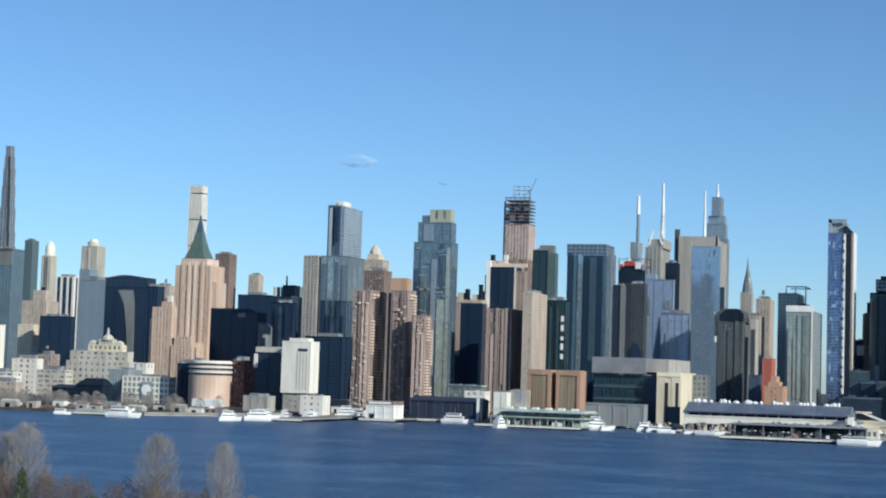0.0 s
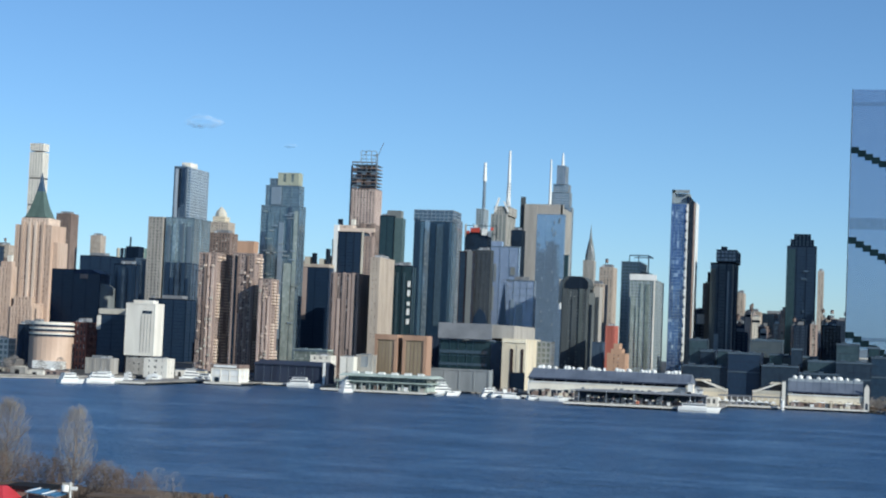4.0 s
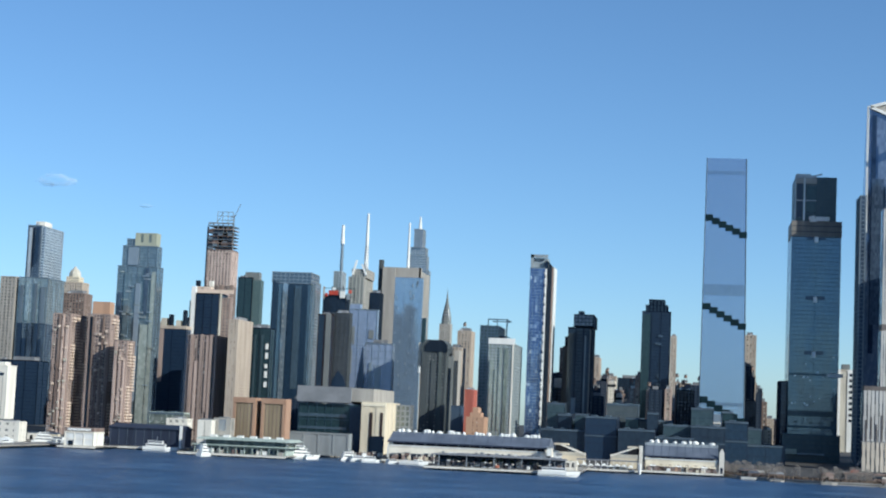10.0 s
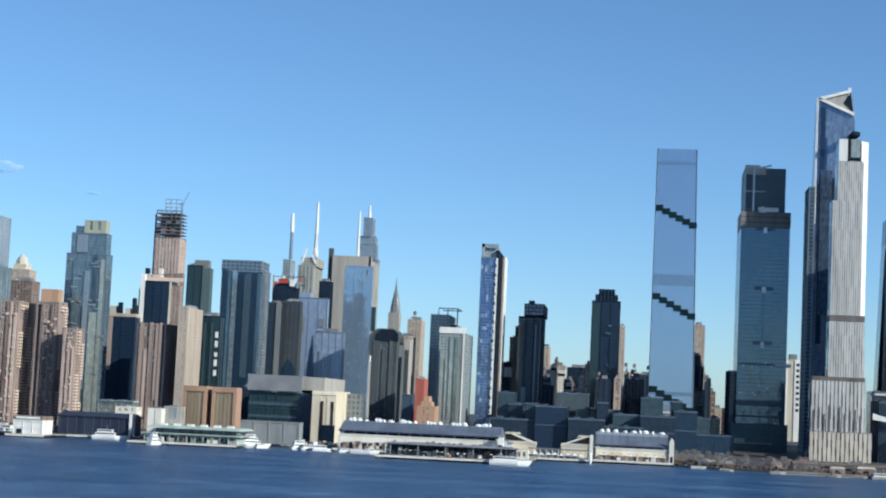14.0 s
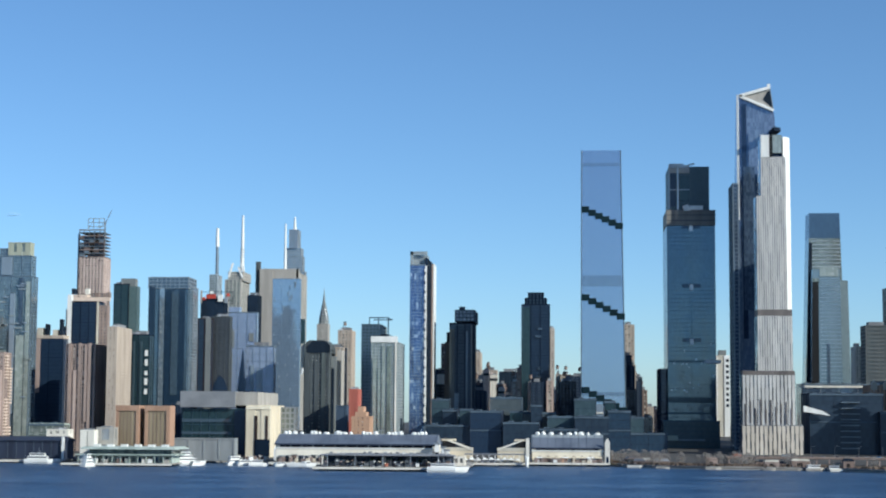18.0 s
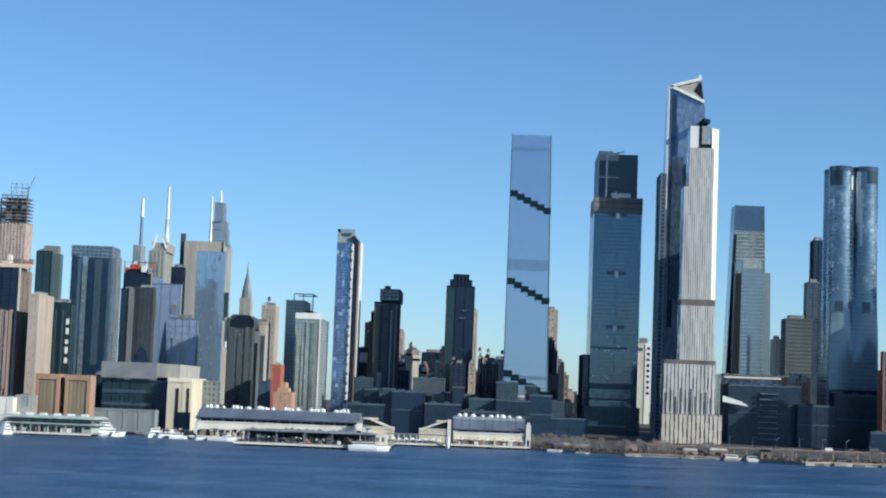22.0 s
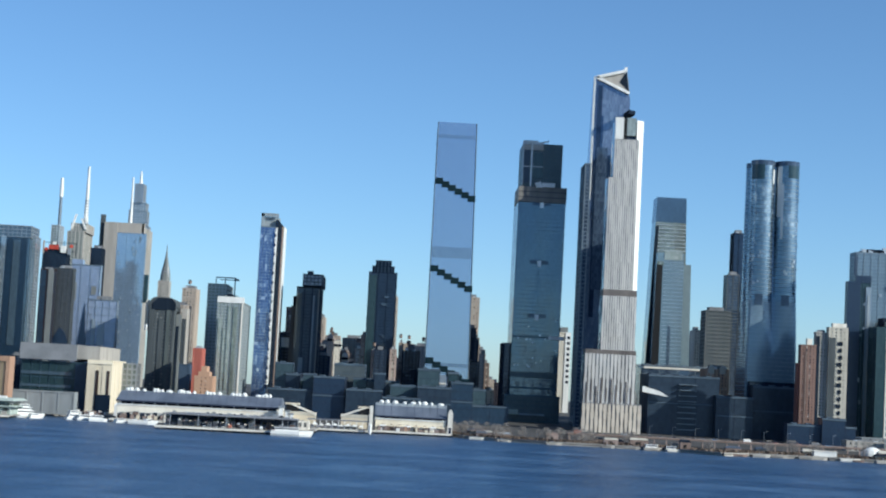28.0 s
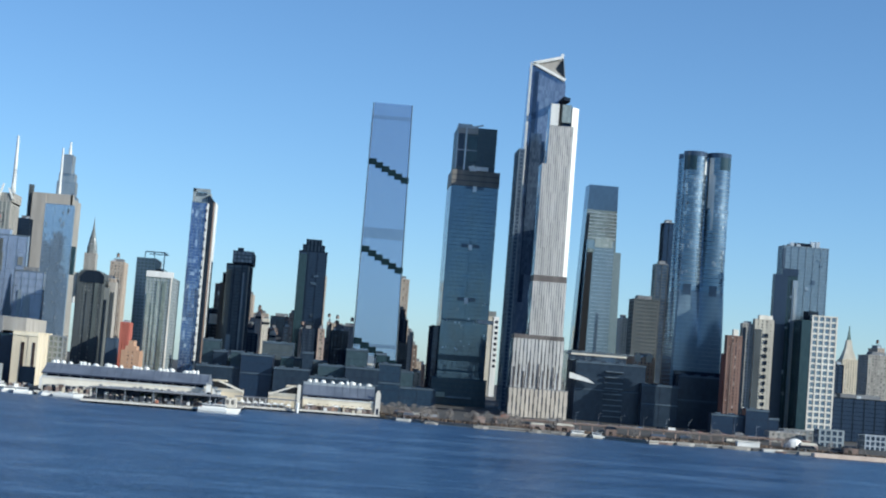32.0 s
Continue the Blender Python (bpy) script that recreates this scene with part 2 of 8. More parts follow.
# ---- shapes ----
class Shape:
    """Gathers faces for one mesh."""

    def __init__(self):
        self.v, self.f = [], []

    def box(self, x0, x1, y0, y1, z0, z1):
        k = len(self.v)
        self.v += [(x0, y0, z0), (x1, y0, z0), (x1, y1, z0), (x0, y1, z0), (x0, y0, z1), (x1, y0, z1), (x1, y1, z1), (x0, y1, z1)]
        self.f += [tuple(k + i for i in q) for q in ((0, 3, 2, 1), (4, 5, 6, 7), (0, 1, 5, 4), (1, 2, 6, 5), (2, 3, 7, 6), (3, 0, 4, 7))]
        return self

    def loft(self, rings, closed=True):
        """Joins rings of equally many points, bottom to top, and caps both ends."""
        k, n = len(self.v), len(rings[0])
        for r in rings:
            self.v += [tuple(p) for p in r]
        for j in range(len(rings) - 1):
            for i in range(n):
                a, b = k + j * n + i, k + j * n + (i + 1) % n
                self.f.append((a, b, b + n, a + n))
        if closed:
            self.f.append(tuple(k + i for i in reversed(range(n))))
            self.f.append(tuple(k + (len(rings) - 1) * n + i for i in range(n)))
        return self

    def pole(self, x, y, z0, z1, r0, r1=None, n=8):
        r1 = r0 if r1 is None else r1
        ring = lambda z, r: [(x + r * math.cos(6.2832 * i / n), y + r * math.sin(6.2832 * i / n), z) for i in range(n)]
        return self.loft([ring(z0, r0), ring(z1, max(r1, 0.02))])

    def beam(self, a, b, w):
        """A square bar from a to b."""
        a, b = Vector(a), Vector(b)
        q = (b - a).to_track_quat("Z", "Y")
        side = [q @ Vector((sx * w / 2, sy * w / 2, 0)) for sx, sy in ((-1, -1), (1, -1), (1, 1), (-1, 1))]
        return self.loft([[a + s for s in side], [b + s for s in side]])

    def mesh(self, name):
        me = bpy.data.meshes.new(name)
        me.from_pydata(self.v, [], self.f)
        me.update()
        return me


def thing(name, label, category, x=0, y=0, z=0, group="", kind=""):
    ob = new(name)
    ob.location = (x, y, z)
    return tagged(ob, label, category, group, kind)


def part(name, shape, material, parent, label=""):
    """One mesh under a thing or a part. A shape or a ready mesh, in the parent's own space."""
    me = shape.mesh(name) if isinstance(shape, Shape) else shape
    if not me.materials:
        me.materials.append(material)
    ob = new(name, me)
    ob.parent = parent
    return tagged(ob, label)


def whole(name, shape, material, label, category, x=0, y=0, z=0, group="", kind=""):
    me = shape.mesh(name) if isinstance(shape, Shape) else shape
    if not me.materials:
        me.materials.append(material)
    ob = new(name, me)
    ob.location = (x, y, z)
    return tagged(ob, label, category, group, kind)


def tier(bld, x0, x1, y0, y1, z0, z1, wall, glass, bay=4.0, pier=0.4, floor=3.6, band=0.35, proud=0.35, split=False, top=1.2, name="glazing"):
    """One block of a building: a glazed core behind piers and floor bands, closed by a parapet. World places; bld is its Empty."""
    o = bld.location
    if glass is WINDOW and wall in (TAN, CREAM, WHITE, CONCRETE):
        glass = SOFTWIN
    if glass is WINDOW and wall in (DARKSTONE, SLATE):
        glass = DARKGLASS
    x0, x1, y0, y1, z0, z1 = x0 - o.x, x1 - o.x, y0 - o.y, y1 - o.y, z0 - o.z, z1 - o.z
    part(name, Shape().box(x0, x1, y0, y1, z0, z1), glass, bld)
    nf = max(1, round((z1 - z0) / floor))
    step = (z1 - z0) / nf
    split = split or y0 + o.y < 345 and x1 - x0 > 8 and bld.name.split(".")[0] != "city_block"
    if band > 0:
        h = step * band
        ring = lambda s, z: s.box(x0 - proud, x1 + proud, y0 - proud, y1 + proud, z, z + h)
        if split and band > 0.14:
            me = ring(Shape(), 0).mesh("floor_band")
            me.materials.append(wall)
            for i in range(nf):
                part("floor_band", me, wall, bld).location = (0, 0, z0 + i * step)
        else:
            s = Shape()
            for i in range(nf):
                ring(s, z0 + i * step)
            tagged(part("floor_relief", s, wall, bld), kind="stuff")
    if pier > 0:
        s, out = Shape(), proud + 0.07
        runs, kept = [], {}
        for a, b, fixed, along in ((x0, x1, y0 - out, "x"), (x0, x1, y1, "x"), (y0, y1, x0 - out, "y"), (y0, y1, x1, "y")):
            n = max(1, round((b - a) / bay))
            w = (b - a) / n * pier
            for i in range(n + 1):
                c = a + (b - a) * i / n
                c = min(max(c, a + w / 2 - out * (i == 0) * 0.9), b - w / 2 + out * (i == n) * 0.9)
                seen = fixed < y1 and along == "x" or along == "y" and (fixed == x1) == (x1 + o.x < 310)
                runs.append((c - w / 2, c + w / 2, fixed, along, seen))
        for a, b, fixed, along, seen in runs:
            q = (a, b, fixed, fixed + out) if along == "x" else (fixed, fixed + out, a, b)
            if split and seen:
                key = (along, round(b - a, 2))
                if key not in kept:
                    kept[key] = Shape().box(0, q[1] - q[0], 0, q[3] - q[2], z0, z1 - 0.02).mesh("pilaster")
                part("pilaster", kept[key], wall, bld).location = (q[0], q[2], 0)
            else:
                s.box(*q, z0, z1 - 0.02)
        if s.v:
            tagged(part("wall_relief", s, wall, bld), kind="stuff")
    if top > 0:
        p = proud + 0.15
        s = Shape()
        s.box(x0 - p, x1 + p, y0 - p, y0 + 0.6, z1, z1 + top).box(x0 - p, x1 + p, y1 - 0.6, y1 + p, z1, z1 + top)
        s.box(x0 - p, x0 + 0.6, y0 + 0.6, y1 - 0.6, z1, z1 + top).box(x1 - 0.6, x1 + p, y0 + 0.6, y1 - 0.6, z1, z1 + top)
        s.box(x0 + 0.6, x1 - 0.6, y0 + 0.6, y1 - 0.6, z1, z1 + 0.2)
        part("parapet", s, wall, bld)


dice = random.Random(7)


def plant(bld, x0, x1, y0, y1, z, material=ROOFGREY, tall=5, tank=False, bits=2):
    """Machine room, small boxes and perhaps a water tank on a roof."""
    o = bld.location
    w, d = x1 - x0, y1 - y0
    a, b = x0 + w * dice.uniform(0.15, 0.3), x1 - w * dice.uniform(0.15, 0.3)
    part("machine_room", Shape().box(a - o.x, b - o.x, y0 + d * 0.25 - o.y, y1 - d * 0.2 - o.y, z - o.z, z + tall - o.z), material, bld)
    for _ in range(bits):
        cx, cw, ch = dice.uniform(x0 + 2, x1 - 2), dice.uniform(1, 2.2), dice.uniform(1.5, tall * 0.8)
        cy = y0 + d * dice.uniform(0.08, 0.2)
        part("vent_box", Shape().box(cx - cw - o.x, cx + cw - o.x, cy - 1 - o.y, cy + 1 - o.y, z - o.z, z + ch - o.z), ALUMIN if dice.random() < 0.5 else material, bld)
    if tank:
        cx, cy = x0 + w * dice.uniform(0.3, 0.7) - o.x, y0 + d * 0.4 - o.y
        s = Shape()
        for dx, dy in ((-1.3, -1.3), (1.3, -1.3), (1.3, 1.3), (-1.3, 1.3)):
            s.box(cx + dx - 0.15, cx + dx + 0.15, cy + dy - 0.15, cy + dy + 0.15, z + tall - o.z, z + tall + 2.5 - o.z)
        part("tank_stand", s, DARKMETAL, bld)
        tub = part("water_tank", Shape().pole(cx, cy, z + tall + 2.5 - o.z, z + tall + 6.5 - o.z, 2.1, 2.0, 10), BROWN, bld)
        part("lid", Shape().pole(cx, cy, z + tall + 6.52 - o.z, z + tall + 8 - o.z, 2.3, 0.1, 10), DARKSTONE, tub)


def tower(name, label, x0, x1, y, deep, z, wall, glass, bay=4.0, pier=0.4, floor=3.6, band=0.35, proud=0.35, split=False, tall=5, tank=False, bits=2, low=2.0):
    """A plain block with a roof: front from x0 to x1 at y, running back by deep, up to z."""
    b = thing(name, label, "building", (x0 + x1) / 2, y + deep / 2, low)
    tier(b, x0, x1, y, y + deep, low, z - 1.2, wall, glass, bay, pier, floor, band, proud, split)
    if tall:
        plant(b, x0, x1, y, y + deep, z - 1, tall=tall, tank=tank, bits=bits)
    return b


def bays(bld, x0, x1, y, z0, z1, mats, n, seed, deep=0.8, name="bay"):
    """Projecting upright bays of uneven width and height on a front."""
    r, o, w = random.Random(seed), bld.location, (x1 - x0) / n
    for i in range(n):
        a = x0 + w * (i + r.uniform(0.0, 0.4))
        c = min(x1, a + w * r.uniform(0.35, 0.75))
        low = z0 if r.random() < 0.6 else z0 + (z1 - z0) * r.uniform(0.05, 0.3)
        high = z1 if r.random() < 0.6 else z1 - (z1 - z0) * r.uniform(0.05, 0.4)
        part(name, Shape().box(a - o.x, c - o.x, y - deep * r.uniform(0.6, 1.1) - o.y, y - o.y, low - o.z, high - o.z), mats[int(r.random() * len(mats))], bld)


def loggias(bld, x0, x1, y, z0, z1, mats, cols, floor, share, seed, out=1.3):
    """Balconies scattered over a front: slab with a parapet, and a dark opening beside it here and there."""
    r, o, w = random.Random(seed), bld.location, (x1 - x0) / cols
    slab = Shape().box(0, w * 0.8, -out, 0, 0, floor * 0.62).mesh("balcony")
    gap = Shape().box(0, w * 0.5, -0.75, 0, 0, floor * 0.8).mesh("opening")
    gap.materials.append(BROWN)
    for k in range(int((z1 - z0) / floor)):
        for i in range(cols):
            u = r.random()
            if u < share:
                ob = part("balcony", slab if u < share / 2 else slab.copy(), mats[0], bld)
                if u >= share / 2:
                    ob.data.materials.clear()
                    ob.data.materials.append(mats[-1])
            elif u < share * 1.25:
                ob = part("opening", gap, BROWN, bld)
            else:
                continue
            ob.location = (x0 + w * (i + r.uniform(0.05, 0.3)) - o.x, y - o.y, z0 + k * floor - o.z)
            ob.scale = (r.uniform(0.5, 1.1), 0.45, r.uniform(0.5, 1.5))

# ---- ground and river ----
SHORE = [(-6000, -140), (-420, -130), (-345, -120), (-300, -60), (-270, 60), (-220, 62), (-100, 75), (80, 95), (235, 110), (280, 82), (344, 108), (356, 40), (380, 20), (422, 0), (511, -8), (551, -58), (575, -38), (640, -30), (700, -40), (740, -80), (6000, -85)]


def shore(x):
    for (a, ya), (b, yb) in zip(SHORE, SHORE[1:]):
        if x <= b:
            return ya + (yb - ya) * (x - a) / (b - a)
    return SHORE[-1][1]


def ground_sheet():
    xs = sorted(set([-6000, -4000, -3000, -2200, -1700] + list(range(-1300, 1500, 40)) + [150, 172, 178, 184, 190, 196, 202] + [p[0] for p in SHORE] + [1800, 2400, 3200, 4200]))
    rows = [(-4500, 45, 0), (-1500, 42, 0), (-1372, 40.6, 0), (-1352, 40.4, 0), (-1344, 32, 0), (-1290, 20, 0), (-1180, 8, 0), (-1060, 4, 0), (-975, 3.4, 0), (-966, 1.5, 0), (-952, -4, 0),
            (-60, -6, 1), (-0.6, -4, 1), (0, 2.2, 1), (12, 2.6, 1), (120, 3.2, 1), (420, 6, 1), (900, 15, 1), (1800, 19, 1), (3400, 18, 1)]
    v = []
    for y, z, tied in rows:
        for x in xs:
            wob = 0 if tied or abs(y) > 1340 else 1.5 * noise.noise((x * 0.01, y * 0.01, 0))
            cove = -85 * min(1, max(0, (x - 172) / 24)) if -1200 < y < -940 else 0
            v.append((x, y + (shore(x) if tied else cove), z + wob))
    n = len(xs)
    f = [(j * n + i, j * n + i + 1, (j + 1) * n + i + 1, (j + 1) * n + i) for j in range(len(rows) - 1) for i in range(n - 1)]
    me = bpy.data.meshes.new("ground")
    me.from_pydata(v, [], f)
    me.materials.append(ASPHALT)
    return tagged(new("ground", me), "grey city ground and brown far bank of the river", "ground", kind="structure")


def river():
    m, n, l, b = shader("river_water")
    geo = n.new("ShaderNodeNewGeometry")
    mp = n.new("ShaderNodeMapping")
    mp.inputs["Scale"].default_value = (0.009, 0.02, 0.02)
    l.new(geo.outputs["Position"], mp.inputs["Vector"])
    big = n.new("ShaderNodeTexNoise")
    big.inputs["Scale"].default_value, big.inputs["Detail"].default_value, big.inputs["Roughness"].default_value = 1.0, 6, 0.6
    l.new(mp.outputs[0], big.inputs["Vector"])
    r = ramp(n, [(0.37, (0.008, 0.030, 0.078)), (0.50, (0.026, 0.068, 0.150)), (0.62, (0.082, 0.150, 0.262))])
    chop, m3, blend = n.new("ShaderNodeTexNoise"), n.new("ShaderNodeMapping"), n.new("ShaderNodeMix")
    m3.inputs["Scale"].default_value = (0.045, 0.10, 0.1)
    chop.inputs["Scale"].default_value, chop.inputs["Detail"].default_value, chop.inputs["Roughness"].default_value = 1.0, 5, 0.65
    l.new(geo.outputs["Position"], m3.inputs["Vector"])
    l.new(m3.outputs[0], chop.inputs["Vector"])
    blend.inputs["Factor"].default_value = 0.5
    l.new(big.outputs["Fac"], blend.inputs["A"])
    l.new(chop.outputs["Fac"], blend.inputs["B"])
    l.new(blend.outputs["Result"], r.inputs[0])
    l.new(r.outputs[0], b.inputs["Base Color"])
    wave, swell = n.new("ShaderNodeTexNoise"), n.new("ShaderNodeTexNoise")
    wave.inputs["Scale"].default_value, wave.inputs["Detail"].default_value = 0.35, 4
    m2 = n.new("ShaderNodeMapping")
    m2.inputs["Scale"].default_value = (0.6, 1.4, 1)
    l.new(geo.outputs["Position"], m2.inputs["Vector"])
    l.new(m2.outputs[0], wave.inputs["Vector"])
    bump = n.new("ShaderNodeBump")
    bump.inputs["Strength"].default_value, bump.inputs["Distance"].default_value = 1.0, 1.6
    l.new(wave.outputs["Fac"], bump.inputs["Height"])
    l.new(bump.outputs[0], b.inputs["Normal"])
    b.inputs["Roughness"].default_value, b.inputs["IOR"].default_value = 0.32, 1.33
    s = Shape()
    s.v = [(-6000, -1060, 0), (6000, -1060, 0), (6000, 140, 0), (-6000, 140, 0)]
    s.f = [(0, 1, 2, 3)]
    return whole("river", s, m, "dark blue rippled river water", "river", kind="structure")


ground_sheet()
river()


# ---- landmark towers ----
def slim_tapered_tower():
    b = thing("tapered_skyscraper", "very slender bronze and glass skyscraper, tapering to a feather top", "skyscraper", -1612, 1616, 10)
    x0, x1, zs = -1629, -1596, [10, 170, 245, 300, 350, 395, 430, 455, 476]
    for i, (a, c) in enumerate(zip(zs, zs[1:])):
        k = i / 7
        tier(b, x0 + 11 * k, x1 - 10 * k, 1606, 1628 - 10 * k, a, c, STEEL, GREYGLASS, 8, 0.4, 9, 0.12, top=0.3)
        if i < 7:
            part("dark_edge", Shape().loft([[(x1 - 10 * k - 7 + 1612, -10.9, a - 10), (x1 - 10 * k - 1 + 1612, -10.9, a - 10), (x1 - 10 * k - 1 + 1612, -10, a - 10), (x1 - 10 * k - 7 + 1612, -10, a - 10)], [(x1 - 10 * k - 7 + 1612, -10.9, c - 10), (x1 - 10 * k - 1 + 1612, -10.9, c - 10), (x1 - 10 * k - 1 + 1612, -10, c - 10), (x1 - 10 * k - 7 + 1612, -10, c - 10)]]), DRABDARK, b)


def white_grid_tower():
    b = thing("grid_skyscraper", "pale concrete skyscraper with a square grid of windows", "skyscraper", -1467, 2180, 15)
    z = 15
    while z < 450:
        tier(b, -1484, -1451, 2163, 2190, z, min(z + 58, 459), WHITE, SOFTWIN, 6.2, 0.42, 4.8, 0.42, top=0)
        if z < 380:
            part("open_floor", Shape().box(-17, 17, -15, 10, z + 58 - 15, z + 61 - 15), BLACK, b)
        z += 61


def pyramid_tower():
    b = thing("pyramid_tower", "salmon brick office tower with a green copper pyramid roof", "skyscraper", -895, 1062, 10)
    tier(b, -925, -865, 1039, 1087, 10, 198, SALMON, ROSEWIN, 5.4, 0.58, 3.8, 0.14, 0.7)
    # Peach instead of salmon paints the crown tier as lit.
    tier(b, -918, -873, 1043, 1082, 198, 209, PEACH, ROSEWIN, 5, 0.55, 6, 0.3)
    tier(b, -865, -857, 1046, 1080, 10, 172, SALMON, SOFTWIN, 3.6, 0.6, 3.8, 0.35)
    tier(b, -916, -872, 1000, 1039, 10, 76, SALMON, ROSEWIN, 5, 0.55, 3.8, 0.4)
    ring = lambda h, z: [(-2 + sx * h, sy * h * 0.95, z - 10) for sx, sy in ((-1, -1), (1, -1), (1, 1), (-1, 1))]
    part("cornice", Shape().loft([ring(18.6, 209), ring(18.6, 211.5)]), DARKSTONE, b)
    part("pyramid_roof", Shape().loft([ring(17.2, 211.5), ring(11.8, 226), ring(7.6, 242), ring(5.4, 253)]), GREENCU, b, "green copper pyramid roof")
    part("glass_tip", Shape().loft([ring(5.0, 253), ring(0.3, 282)]), TEALGLASS, b)
    # Middle bays are paler: the front's shading put into their colour.
    for x in (-18, -6, 4, 16):
        part("corner_bay", Shape().box(x - 2.2, x + 2.2, -25.2, -23.6, 0, 194), PEACH if abs(x) < 10 else SALMON, b)
    for i in range(9):
        t = i / 8 * 2 - 1
        part("roof_seam", Shape().beam((-2 + t * 16.8, -16.4, 202), (-2 + t * 11.4, -11.3, 216), 0.6), GREENCU, b)


def unfinished_tower():
    b = thing("unfinished_skyscraper", "skyscraper under construction, brown steel frame with open upper floors", "skyscraper", -718, 2285, 15)
    tier(b, -748, -690, 2258, 2312, 15, 300, BROWN, WINDOW, 6, 0.35, 5, 0.35, top=0.3)
    tier(b, -748, -690, 2258, 2312, 300, 378, ROSE, WINDOW, 7, 0.45, 5.5, 0.4, top=0.3)
    r = random.Random(4)
    o = b.location
    part("hoist_mast", Shape().box(-30.4, -27.6, -29, -26, 275, 415), DARKMETAL, b)
    for i in range(20):
        cx, cz = r.uniform(-28, 20), r.uniform(282, 352)
        part("facade_panel", Shape().box(cx, cx + r.uniform(5, 12), -26.95, -26.55, cz, cz + r.uniform(6, 16)), r.choice((ROSE, PEACH, TAUPE, ROSE, SALMON)), b)
    for i in range(8):
        z = 364 + i * 7.6
        part("floor_slab", Shape().box(-29, 28, -27, 26, z, z + 1.5), (RUST, MULLION, TAUPE, MULLION)[i % 4], b)
        for cx in (-28, -17, -6, 5, 16, 27):
            part("column", Shape().box(cx - 0.8, cx + 0.8, -26.6, -25, z + 1.5, z + 7.6), MULLION if i > 4 else RUST, b)
        if i < 6:
            for cx in (-22.6, -11.6, -0.6, 10.4, 21.4):
                if r.random() < 0.75:
                    part("safety_net", Shape().box(cx - 5.2, cx + 5.2, -26.9, -26.7, z + 1.5, z + r.uniform(4.5, 7.5)), r.choice((DARKSTONE, DARKSTONE, MULLION, RUST)), b)
    part("core", Shape().box(-14, 14, -10, 12, 363, 418), TAUPE, b)
    s = Shape()
    for cx in (-10, 2, 14, 26):
        s.beam((cx, -24, 424), (cx, -24, 449), 1.2)
    for z in (431, 440, 449):
        s.beam((-10, -24, z), (26, -24, z), 1.2)
    s.beam((-10, -24, 424), (2, -24, 449), 0.8).beam((14, -24, 424), (26, -24, 440), 0.8)
    part("top_frame", s, PALEMULL, b, "pale steel crown frame")
    part("deck_edge", Shape().box(-29, 28, -27.4, -26.9, 421.5, 425), STEEL, b)
    c = thing("tower_crane", "tower crane on the unfinished skyscraper, jib raised", "crane", -690, 2262, 440)
    part("mast", Shape().box(-0.8, 0.8, -0.8, 0.8, -60, 18), STEEL, c)
    part("jib", Shape().beam((0, 0, 12), (14, -4, 42), 1.0), STEEL, c)
    part("counter_jib", Shape().beam((0, 0, 14), (-12, 2, 15), 1.6), STEEL, c)


